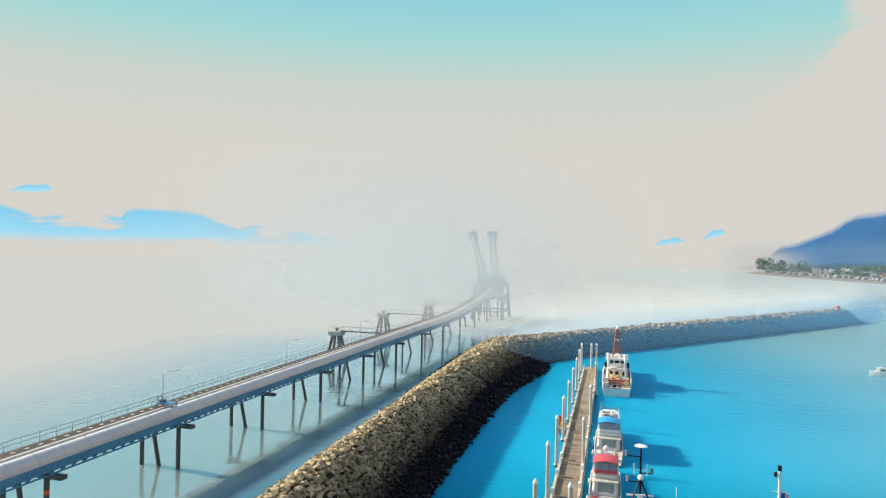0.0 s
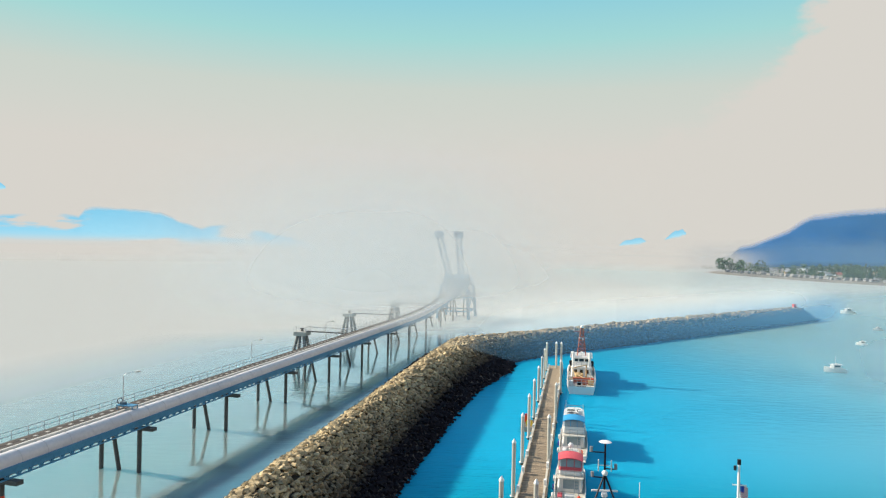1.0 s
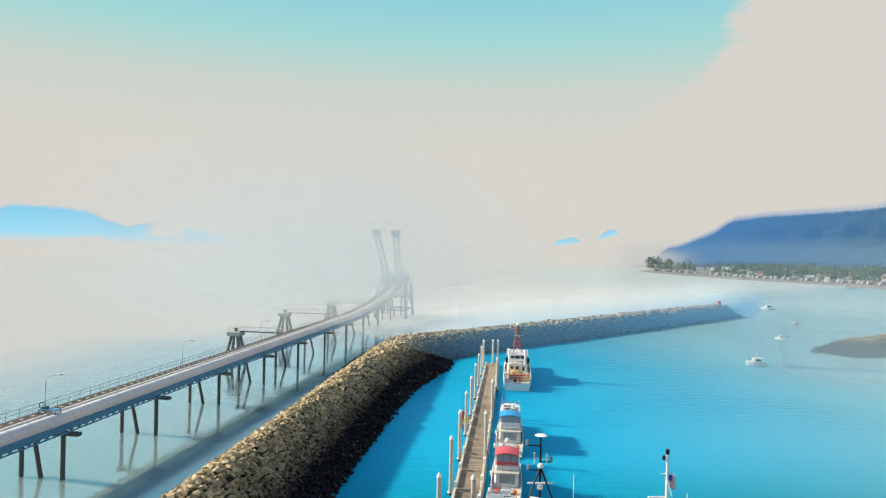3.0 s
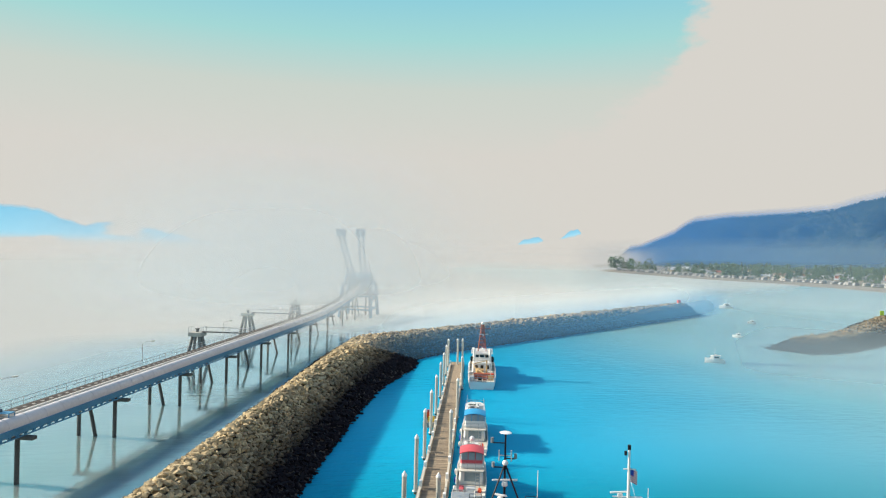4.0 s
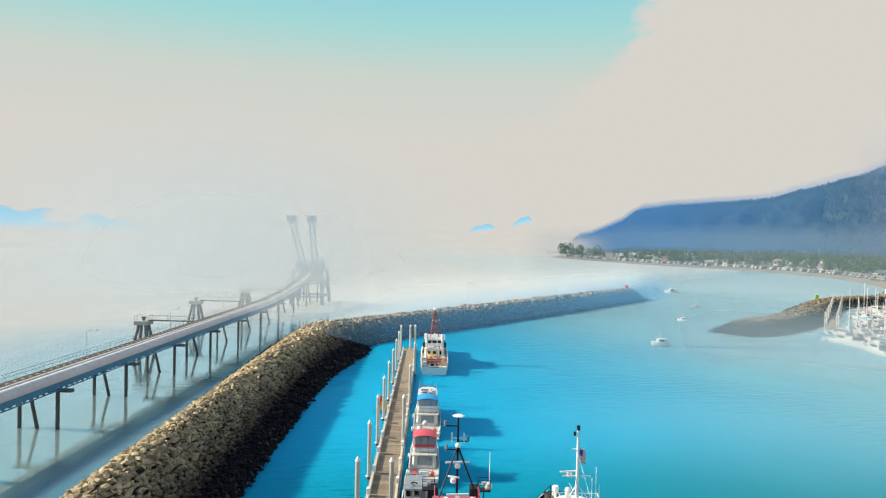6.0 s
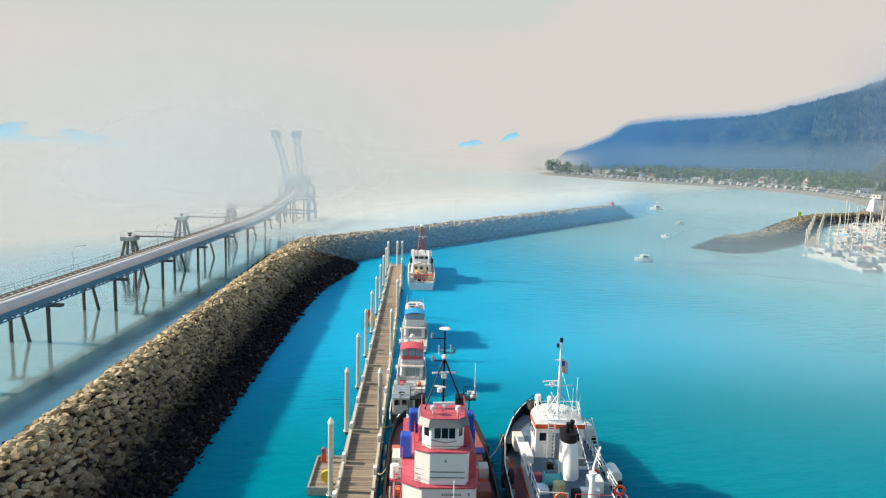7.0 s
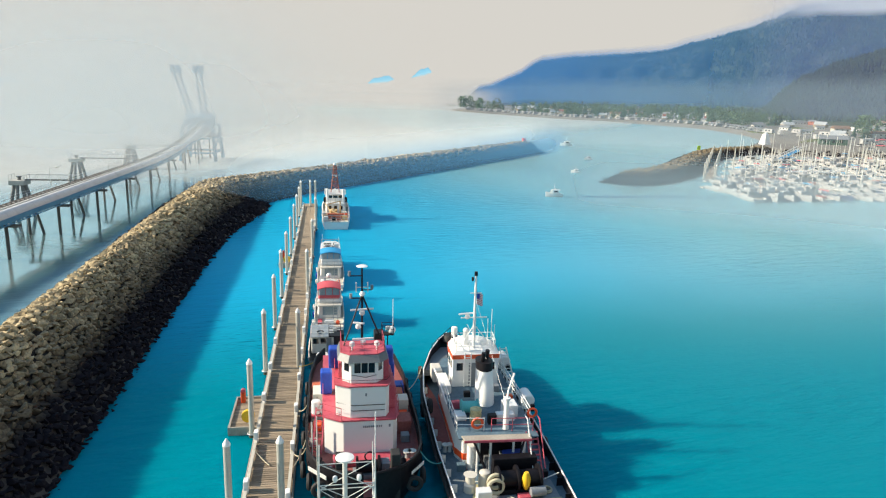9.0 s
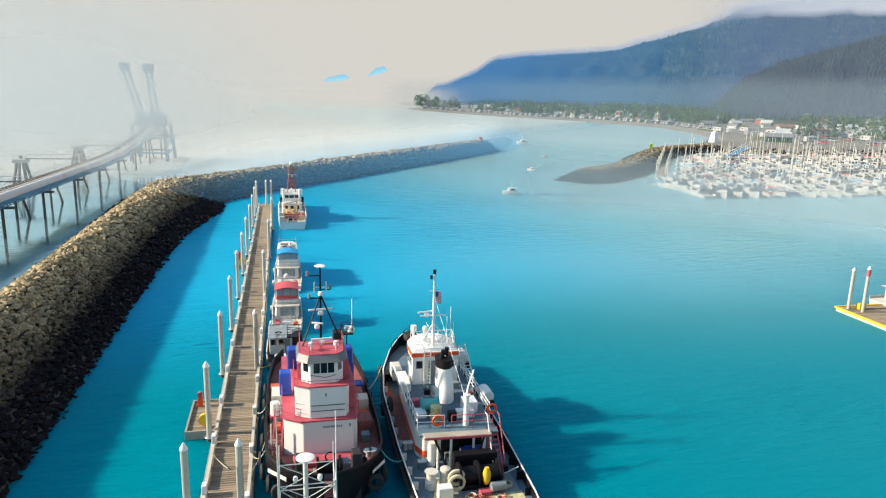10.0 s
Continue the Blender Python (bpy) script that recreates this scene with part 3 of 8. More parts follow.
for w, a in ((43.5, -1), (72.2, 1), (103, 1), (134, 1), (165, 1)):
    walk_lamp(w, a)
box = empty("belt_drive_box", trestle_place(-53.9, 70.0, 6.6), "small blue drive platform with a cable reel on the walkway", "machine")
Mesh().box(-0.5, 1.6, -0.5, 0.5, 1.3, 1.4).obj("platform", TRESTLE, box)
Mesh().box(-0.25, 0.3, -0.3, 0.3, 1.4, 1.7).obj("housing", BLUEGREY, box, bevel=0.05)
Mesh().torus((-0.4, 0, 1.75), 0.35, 0.06, "y").obj("reel", GREY, box, smooth=True)
for x in (-0.45, 1.55):
    for y in (-0.45, 0.45):
        Mesh().box(x - 0.04, x + 0.04, y - 0.04, y + 0.04, 0.0, 1.3).obj("leg", TRESTLE, box)


# ---- mooring dolphins and their catwalk ----
# steel lightened in colour to stand for the fog before it
DOLPHINSTEEL = mat("fog-paled steel", (0.13, 0.14, 0.145), 0.75, vary=0.3, scale=1.0, bump=0.1, other=(0.22, 0.22, 0.21))


def dolphin(q, w, top):
    e = empty("mooring_dolphin", trestle_place(q, w), "mooring dolphin of raking steel piles under a block cap", "dolphin", "dolphins beside the trestle")
    Mesh().box(-1.5, 1.5, -1.5, 1.5, top - 0.9, top).obj("cap", CONC, e, bevel=0.08)
    for k in range(8):
        a = k * math.tau / 8
        Mesh().cyl((3.0 * math.cos(a), 3.0 * math.sin(a), -2), (1.05 * math.cos(a), 1.05 * math.sin(a), top - 0.9), 0.33, n=10).obj("raking_post", DOLPHINSTEEL, e, smooth=True)
    Mesh().turn((0, 0, top), ((0.35, 0), (0.3, 0.5), (0.5, 0.6), (0.5, 0.8))).obj("bollard", DOLPHINSTEEL, e, smooth=True)
    for x in (-1.4, 1.4):
        for y in (-1.4, 0, 1.4):
            Mesh().cyl((x, y, top), (x, y, top + 1.1), 0.04, n=6).obj("rail_post", STEEL, e)
        Mesh().line([(x, -1.4, top + 1.1), (x, 1.4, top + 1.1)], 0.04).obj("hand_rail", STEEL, e)


DOLPHINS = ((-67.2, 148.0, 7.0), (-70.5, 187.0, 7.6), (-69.0, 226.0, 7.8))
for q, w, z in DOLPHINS:
    dolphin(q, w, z)
for q, w, z in DOLPHINS:
    e = empty("catwalk", trestle_place(0, w), "narrow steel catwalk from the trestle to a dolphin", "catwalk", "catwalks")
    Mesh().box(q + 1.2, -55.6, -0.45, 0.45, z - 0.02, z + 0.16).obj("deck", STEELPILE, e)
    for y in (-0.45, 0.45):
        Mesh().line([(q + 1.2, y, z + 1.1), (-55.6, y, z + 1.1)], 0.035).obj("hand_rail", STEEL, e)
        for k in range(6):
            x = q + 1.2 + (-56.8 - q) * k / 5
            Mesh().cyl((x, y, z + 0.1), (x, y, z + 1.1), 0.03, n=5).obj("rail_post", STEEL, e)

# ---- transfer tower and raised loading booms ----
# mist blue is put into the paint on top of its own blue
LOADER = mat("mist-blued loader paint", (0.05, 0.22, 0.38), 0.6, vary=0.2, scale=0.5, bump=0.05)
tower = empty("ship_loader", trestle_place(-54, 257), "tall steel ship loader with two raised booms in the fog", "ship loader")
for x in (-5, 5):
    for y in (-6, 6):
        Mesh().cyl((x * 1.2, y * 1.2, -2), (x, y, 13), 0.6, n=10).obj("leg", LOADER, tower, smooth=True)
for z in (3.5, 8.5, 12.8):
    for a, b in (((-5.4, -6.4), (5.4, -6.4)), ((5.4, -6.4), (5.4, 6.4)), ((5.4, 6.4), (-5.4, 6.4)), ((-5.4, 6.4), (-5.4, -6.4))):
        Mesh().bar((*a, z), (*b, z), 0.5).obj("tie_beam", LOADER, tower)
for s in (-1, 1):
    Mesh().bar((s * 5.6, -6.6, 4), (s * 5.4, 6.4, 12.5), 0.35).bar((s * 5.6, 6.6, 4), (s * 5.4, -6.4, 12.5), 0.35).obj("brace", LOADER, tower)
Mesh().box(-4.5, 4.5, -5.0, 5.0, 13, 15.5).prism([(-4.6, -5.1), (4.6, -5.1), (4.6, 5.1), (-4.6, 5.1)], 15.5, 16.8, [(-4.6, -0.2), (4.6, -0.2), (4.6, 0.2), (-4.6, 0.2)]).obj("machine_house", LOADER, tower, bevel=0.06)
for dx, tx in ((-2.6, -7.5), (1.6, 0.0)):
    b = Mesh()
    for ox in (-0.9, 0.9):
        for oy in (-0.8, 0.8):
            b.bar((dx + ox, oy, 14), (tx + ox, oy, 31.5), 0.28)
    for k in range(9):
        t0, t1 = k / 9, (k + 1) / 9
        p = lambda t, ox: (dx + (tx - dx) * t + ox, -0.8, 14 + 17.5 * t)
        b.bar(p(t0, -0.9), p(t1, 0.9), 0.16).bar(p(t0, 0.9), p(t1, -0.9), 0.16)
    b.obj("boom", LOADER, tower, "raised lattice boom")
    Mesh().box(tx - 1.6, tx + 1.6, -1.4, 1.4, 30.5, 33).obj("boom_head", LOADER, tower, bevel=0.08)

# ---- the far shore ----
GRAVEL = mat("grey beach gravel and asphalt", (0.17, 0.16, 0.15), 0.95, vary=0.3, scale=0.06, bump=0.1, other=(0.27, 0.25, 0.21))
GRASS = mat("rough grass", (0.10, 0.13, 0.04), 0.95, vary=0.35, scale=0.05, bump=0.2, other=(0.19, 0.19, 0.07))
FOREST = mat("spruce forest floor", (0.016, 0.030, 0.024), 0.95, vary=0.4, scale=0.012, bump=0.4, other=(0.05, 0.07, 0.034))
SPRUCE = mat("spruce needles", (0.026, 0.052, 0.03), 0.9, vary=0.3, scale=0.05, bump=0.0, island=0.4)
LEAF = mat("broad leaves", (0.075, 0.125, 0.055), 0.9, vary=0.3, scale=0.2, bump=0.0, island=0.35)

SHORE = smooth_path([(560, 1080), (378, 945), (381, 740), (398, 642), (430, 585), (441, 512), (432, 452), (385, 360), (322, 295), (268, 256), (266, 240), (300, 226), (360, 206), (500, 170), (900, 120), (2600, 60)], 2)
INNER = [(x + 22 + (4 if y > 700 else 0), y + (10 if y > 280 else 18)) for x, y in SHORE]
land = Mesh()
n = len(SHORE)
land.v = [(x, y, -1.0) for x, y in SHORE] + [(x, y, 2.6) for x, y in INNER] + [(2700, 1800, 2.6), (1200, 1700, 2.6)]
land.f = [(i, i + 1, n + i + 1, n + i) for i in range(n - 1)]
beach = Mesh()
beach.v, beach.f = land.v[: 2 * n], land.f
tagged(beach.obj("shore_bank", GRAVEL), "grey gravel shore bank sloping into the bay", "shore", kind="structure")
flat = Mesh()
flat.v = [(x, y, 2.6) for x, y in INNER] + [(2700, 2200, 2.6), (900, 2100, 2.6)]
flat.f = [tuple(range(len(flat.v) - 1, -1, -1))]
tagged(flat.obj("ground", GRAVEL), "flat grey gravel and asphalt shore land", "ground", kind="structure")


def lerp_table(t, table):
    for (a, x), (b, y) in zip(table, table[1:]):
        if (a - t) * (b - t) <= 0:
            k = (t - a) / (b - a)
            k = k * k * (3 - 2 * k) * 0.5 + k * 0.5
            return x + (y - x) * k
    return table[0][1] if abs(t - table[0][0]) < abs(t - table[-1][0]) else table[-1][1]


def ridge(name, table, r0, rtop, r1, az0, az1, rough, label, step=0.25):
    """A forested mountainside: the skyline's height in degrees over its bearing, rising from r0 to rtop."""
    m = Mesh()
    cols = int((az0 - az1) / step)
    rows = 34
    for i in range(cols + 1):
        az = az0 + (az1 - az0) * i / cols
        top = max(2.0, 27 + rtop * math.tan(radians(lerp_table(az, table))))
        for j in range(rows + 1):
            t = j / rows
            r = r0 + (r1 - r0) * t
            k = (r - r0) / (rtop - r0)
            if k <= 1:
                z = top * (0.42 * k + 0.58 * k * k * (3 - 2 * k))
            else:
                z = top * (1 - 0.55 * (r - rtop) / (r1 - rtop))
            p = around(az, r)
            f = noise.fractal(Vector((p.x, p.y, 7.0)) * 0.0042, 0.9, 2.1, 5) * rough * min(1.0, z / 90.0) * max(0.0, 1 - k) ** 1.4
            gully = abs(noise.noise(Vector((az * 0.4 + r * 0.0021, r * 0.0021, 2.0)))) + 0.5 * abs(noise.noise(Vector((az * 1.0 - r * 0.003, r * 0.004, 5.0))))
            f -= gully * 0.5 * rough * max(0.0, k * (1 - k)) * 2.2 * min(1.0, z / 60.0)
            m.v.append((p.x, p.y, max(-2.0, z + f)))
    for i in range(cols):
        for j in range(rows):
            a = i * (rows + 1) + j
            m.f.append((a, a + 1, a + rows + 2, a + rows + 1))
    ob = m.obj(name, FOREST, smooth=True)
    tagged(ob, label, "mountain", kind="structure")
    return m


MAIN = ((-24.5, -0.75), (-25.1, -0.4), (-25.8, 0.1), (-26.6, 0.25), (-28.5, 1.05), (-30.7, 2.4), (-33.5, 2.75), (-37, 3.0), (-39.8, 3.25), (-42, 3.9), (-45, 4.7), (-49.2, 6.3), (-52, 6.6), (-58, 7.4), (-70, 8.5), (-100, 7), (-120, 4))
FRONT = ((-46.5, -1.45), (-47.5, -0.7), (-48.4, 0.5), (-49.6, 1.5), (-52, 2.6), (-55, 3.5), (-58, 4.3), (-64, 5.4), (-80, 6), (-110, 4))
main_ridge = ridge("mountain_main", MAIN, 1250, 2400, 3300, -24.5, -118, 120, "steep dark spruce-covered mountain rising into cloud")
front_ridge = ridge("mountain_front", FRONT, 780, 1080, 1130, -46.5, -112, 34, "lower forested shoulder of the mountain")


def spruce_shape(rng, tiers):
    """Ragged tiers of drooping boughs about a thin stem, one high."""
    m = Mesh()
    for k in range(tiers):
        t = k / tiers
        z0, z1 = 0.08 + 0.86 * t, 0.08 + 0.86 * t + 1.25 / tiers
        r = 0.24 * (1 - t) ** 0.85 + 0.02
        o = len(m.v)
        s = 7
        off = rng.uniform(0, 1)
        for a in range(s):
            an = (a + off) * math.tau / s
            q = r * rng.uniform(0.62, 1.25)
            m.v.append((q * math.cos(an), q * math.sin(an), z0 + rng.uniform(-0.03, 0.03)))
        m.v.append((0, 0, min(1.0, z1)))
        m.f += [(o + a, o + (a + 1) % s, o + s) for a in range(s)]
    return m


def leafy_shape(rng, clumps):
    """A crown of many small leaf clumps with gaps, one high."""
    m = Mesh()
    for _ in range(clumps):
        a, h = rng.uniform(0, math.tau), rng.uniform(0.25, 1.0)
        r = 0.33 * math.sqrt(max(0.05, 1 - ((h - 0.58) / 0.44) ** 2)) * rng.uniform(0.45, 1.05)
        c = Vector((r * math.cos(a), r * math.sin(a), h))
        for _ in range(4):
            p = [c + Vector([rng.uniform(-0.075, 0.075) for _ in range(3)]) for _ in range(3)]
            o = len(m.v)
            m.v += [tuple(q) for q in p]
            m.f.append((o, o + 1, o + 2))
    return m


def scatter(name, material, shapes, spots, label, category):
    """Many far trees joined into one body of woodland."""
    m = Mesh()
    for p, h, shape, turn in spots:
        o = len(m.v)
        c, s = math.cos(turn) * h, math.sin(turn) * h
        m.v += [(p[0] + c * x - s * y, p[1] + s * x + c * y, p[2] + h * z) for x, y, z in shapes[shape].v]
        m.f += [tuple(o + i for i in q) for q in shapes[shape].f]
    return tagged(m.obj(name, material), label, category, kind="stuff")


rng = random.Random(21)
far_spruce = [spruce_shape(rng, 3) for _ in range(5)]


def on_ridge(m, count, hmin, hmax, rng):
    spots = []
    while len(spots) < count:
        f = rng.choice(m.f)
        a, b, c = (Vector(m.v[k]) for k in rng.sample(f, 3))
        s, t = rng.random(), rng.random()
        if s + t > 1:
            s, t = 1 - s, 1 - t
        p = a + (b - a) * s + (c - a) * t
        az = math.degrees(math.atan2(p.x, p.y))
        if p.z > 6 and 22 < az < 62:
            spots.append(((p.x, p.y, p.z - 1.5), rng.uniform(hmin, hmax), rng.randrange(5), rng.uniform(0, 6.3)))
    return spots


scatter("mountain_woods", SPRUCE, far_spruce, on_ridge(main_ridge, 30000, 7, 13, rng), "dark spruce forest covering the mountainside", "forest")
scatter("shoulder_woods", SPRUCE, far_spruce, on_ridge(front_ridge, 13000, 5, 9, rng), "dark spruce forest on the lower shoulder", "forest")


def in_town(rng):
    """A plan place on the shore land, between the beach and the mountain's foot."""
    while True:
        az, r = rng.uniform(-23.4, -68), rng.uniform(430, 1300)
        p = around(az, r)
        i = min(range(len(INNER)), key=lambda k: abs(INNER[k][1] - p.y) if INNER[k][1] > 240 else 9e9)
        edge = INNER[i][0]
        if p.y < 300:
            edge = 430
        if p.x > edge + 12:
            return az, r, p, p.x - edge


near_spruce = [spruce_shape(rng, 8) for _ in range(5)]
leafy = [leafy_shape(rng, 55) for _ in range(5)]
town_rng = random.Random(77)
HOUSE_SPOTS = []
while len(HOUSE_SPOTS) < 125:
    az, r, p, inland = in_town(town_rng)
    if inland < 34 or inland > 330 or (az > -30 and inland < 50) or az < -61:
        continue
    if any((p - q[1]).length < 17 for q in HOUSE_SPOTS):
        continue
    HOUSE_SPOTS.append((az, p, inland))


def hides_house(x, y, h):
    """Whether a tree would stand close before a house, as seen from the harbour."""
    r, az = math.hypot(x, y), math.degrees(math.atan2(-x, y))
    for haz, p, _ in HOUSE_SPOTS:
        far = p.length - r
        if -5 < far < 3.2 * h and abs(haz - az) * r * 0.01745 < 6:
            return True
    return False


spots_s, spots_l = [], []


def plant(x, y, h, spruce):
    if not hides_house(x, y, h) or rng.random() < 0.33:
        (spots_s if spruce else spots_l).append(((x, y, 2.4), h, rng.randrange(5), rng.uniform(0, 6.3)))


while len(spots_s) + len(spots_l) < 1900:
    az, r, p, inland = in_town(rng)
    dense = 0.75 if inland > 130 else 0.33
    if p.y < 420 and inland < 120:
        dense = 0.12
    if noise.noise(Vector((p.x * 0.012, p.y * 0.012, 3))) + dense < 0.55:
        continue
    spruce = rng.random() < 0.28
    plant(p.x, p.y, rng.uniform(8, 17) if spruce else rng.uniform(5, 14), spruce)
# a belt of trees behind the shore's parked vehicles
for a, b in zip(INNER, INNER[1:]):
    if 430 < a[1] < 800:
        for _ in range(int(math.dist(a, b) * 0.42)):
            t, w = rng.random(), rng.uniform(18, 62)
            plant(a[0] + (b[0] - a[0]) * t + w, a[1] + (b[1] - a[1]) * t + w * 0.25, rng.uniform(4, 14), False)
# the copse at the spit's end
for k in range(22):
    y = rng.choice((rng.uniform(868, 930), rng.uniform(800, 840)))
    spots_l.append(((rng.uniform(398, 425), y, 2.4), rng.uniform(12, 19), rng.randrange(5), rng.uniform(0, 6.3)))
scatter("shore_spruces", SPRUCE, near_spruce, spots_s, "dark spruces among the shore's houses", "trees")
scatter("shore_broadleaf_trees", LEAF, leafy, spots_l, "green broad-leaved trees along the shore", "trees")

# ---- fog over the bay ----
def fog_material(name, colour):
    m = bpy.data.materials.new(name)
    m.use_nodes = True
    n, l = m.node_tree.nodes, m.node_tree.links
    n.remove(n["Principled BSDF"])
    out = n["Material Output"]
    uv = n.new("ShaderNodeUVMap")
    uv.uv_map = "density"
    sp = n.new("ShaderNodeSeparateXYZ")
    l.new(uv.outputs[0], sp.inputs[0])
    g = n.new("ShaderNodeNewGeometry")
    mp = n.new("ShaderNodeMapping")
    mp.inputs["Scale"].default_value = (0.012, 0.012, 0.05)
    l.new(g.outputs["Position"], mp.inputs["Vector"])
    nz = n.new("ShaderNodeTexNoise")
    nz.inputs["Scale"].default_value, nz.inputs["Detail"].default_value = 1.0, 4
    l.new(mp.outputs[0], nz.inputs["Vector"])
    rg = n.new("ShaderNodeMapRange")
    l.new(nz.outputs["Fac"], rg.inputs["Value"])
    rg.inputs["From Min"].default_value, rg.inputs["From Max"].default_value = 0.3, 0.7
    rg.inputs["To Min"].default_value, rg.inputs["To Max"].default_value = 0.97, 1.03
    mu = n.new("ShaderNodeMath")
    mu.operation, mu.use_clamp = "MULTIPLY", True
    l.new(sp.outputs["X"], mu.inputs[0])
    l.new(rg.outputs[0], mu.inputs[1])
    tr = n.new("ShaderNodeBsdfTransparent")
    df, tl = n.new("ShaderNodeBsdfDiffuse"), n.new("ShaderNodeBsdfTranslucent")
    df.inputs["Color"].default_value = tl.inputs["Color"].default_value = (*colour, 1)
    both = n.new("ShaderNodeMixShader")
    l.new(df.outputs[0], both.inputs[1])
    l.new(tl.outputs[0], both.inputs[2])
    mix = n.new("ShaderNodeMixShader")
    l.new(mu.outputs[0], mix.inputs[0])
    l.new(tr.outputs[0], mix.inputs[1])
    l.new(both.outputs[0], mix.inputs[2])
    l.new(mix.outputs[0], out.inputs["Surface"])
    return m


def smoothstep(a, b, x):
    t = max(0.0, min(1.0, (x - a) / (b - a)))
    return t * t * (3 - 2 * t)


# fog and distance tints are put into these sheet colours
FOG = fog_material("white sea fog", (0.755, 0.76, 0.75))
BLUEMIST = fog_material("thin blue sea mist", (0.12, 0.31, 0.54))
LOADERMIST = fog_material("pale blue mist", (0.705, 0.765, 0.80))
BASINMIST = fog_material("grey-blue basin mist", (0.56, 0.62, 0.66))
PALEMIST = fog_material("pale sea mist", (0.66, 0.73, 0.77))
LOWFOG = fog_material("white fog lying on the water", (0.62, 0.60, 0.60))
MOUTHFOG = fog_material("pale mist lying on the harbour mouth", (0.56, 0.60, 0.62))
CLOUDWHITE = fog_material("white cloud", (0.85, 0.86, 0.90))


def compact(v, d, f):
    """Keeps only the points that faces use."""
    used = sorted({k for q in f for k in q})
    at = {k: i for i, k in enumerate(used)}
    return [v[k] for k in used], [d[k] for k in used], [tuple(at[k] for k in q) for q in f]


def veil_sheet(name, columns, levels, label, material=None):
    """A sheet of mist: columns of (foot place, height, density), levels of (share of the height, share of the density)."""
    me = bpy.data.meshes.new(name)
    v, d, f = [], [], []
    n = len(levels)
    for p, h, k in columns:
        for z, s in levels:
            v.append((p.x, p.y, 0.05 + z * h))
            d.append(k * s)
    for i in range(len(columns) - 1):
        for j in range(n - 1):
            a = i * n + j
            if max(d[a], d[a + 1], d[a + n], d[a + n + 1]) > 0:
                f.append((a, a + 1, a + n + 1, a + n))
    v, d, f = compact(v, d, f)
    me.from_pydata(v, [], f)
    layer = me.uv_layers.new(name="density")
    for loop in me.loops:
        layer.data[loop.index].uv = (d[loop.vertex_index], 0.5)
    me.materials.append(material or FOG)
    me.shade_smooth()
    ob = new(name, me)
    ob.visible_shadow = False                   # a thin veil: the sun passes through it
    return tagged(ob, label, "fog", kind="structure")


# fog drifting round the trestle's end: upright sheets one behind the other, thinning towards the breakwater
FOG_AXIS = -3.0
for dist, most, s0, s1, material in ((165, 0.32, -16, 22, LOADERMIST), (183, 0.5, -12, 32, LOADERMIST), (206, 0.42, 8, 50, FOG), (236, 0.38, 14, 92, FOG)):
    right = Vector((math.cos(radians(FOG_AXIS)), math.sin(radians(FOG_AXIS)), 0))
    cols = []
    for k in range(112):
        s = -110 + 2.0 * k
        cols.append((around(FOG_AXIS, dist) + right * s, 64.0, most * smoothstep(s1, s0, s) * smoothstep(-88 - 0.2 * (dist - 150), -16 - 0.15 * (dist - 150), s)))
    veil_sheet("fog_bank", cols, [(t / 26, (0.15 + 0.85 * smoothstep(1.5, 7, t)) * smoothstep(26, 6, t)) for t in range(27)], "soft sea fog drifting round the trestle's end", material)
# bluish mist drifting along the breakwater's far leg, thicker towards its tip, the leg's blue shade put into its tint,
# and white fog behind it
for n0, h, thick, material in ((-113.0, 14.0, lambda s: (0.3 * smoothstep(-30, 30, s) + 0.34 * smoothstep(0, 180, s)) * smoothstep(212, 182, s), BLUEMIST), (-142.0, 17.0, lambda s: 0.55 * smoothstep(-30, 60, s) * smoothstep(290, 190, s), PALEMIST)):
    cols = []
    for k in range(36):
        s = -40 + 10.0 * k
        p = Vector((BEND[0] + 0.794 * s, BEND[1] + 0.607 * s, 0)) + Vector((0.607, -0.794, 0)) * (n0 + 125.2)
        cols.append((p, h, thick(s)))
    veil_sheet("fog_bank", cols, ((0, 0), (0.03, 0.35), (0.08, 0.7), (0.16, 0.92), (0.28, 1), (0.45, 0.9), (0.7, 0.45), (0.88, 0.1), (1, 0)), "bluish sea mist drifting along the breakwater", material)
# fog lying flat on the open bay
me = bpy.data.meshes.new("fog_floor")
v, d, f = [], [], []
for i in range(51):
    for j in range(61):
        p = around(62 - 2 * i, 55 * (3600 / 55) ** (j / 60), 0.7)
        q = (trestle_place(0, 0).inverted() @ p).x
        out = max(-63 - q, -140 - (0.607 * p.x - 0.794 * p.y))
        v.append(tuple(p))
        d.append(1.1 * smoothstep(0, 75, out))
f = [(i * 61 + j, i * 61 + j + 1, i * 61 + j + 62, i * 61 + j + 61) for i in range(50) for j in range(60)]
v, d, f = compact(v, d, [q for q in f if max(d[k] for k in q) > 0])
me.from_pydata(v, [], f)
layer = me.uv_layers.new(name="density")
for loop in me.loops:
    layer.data[loop.index].uv = (d[loop.vertex_index], 0.5)
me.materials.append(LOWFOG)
me.shade_smooth()
veil = new("fog_floor", me)
veil.visible_shadow = False
tagged(veil, "white fog lying flat on the open bay", "fog", kind="structure")
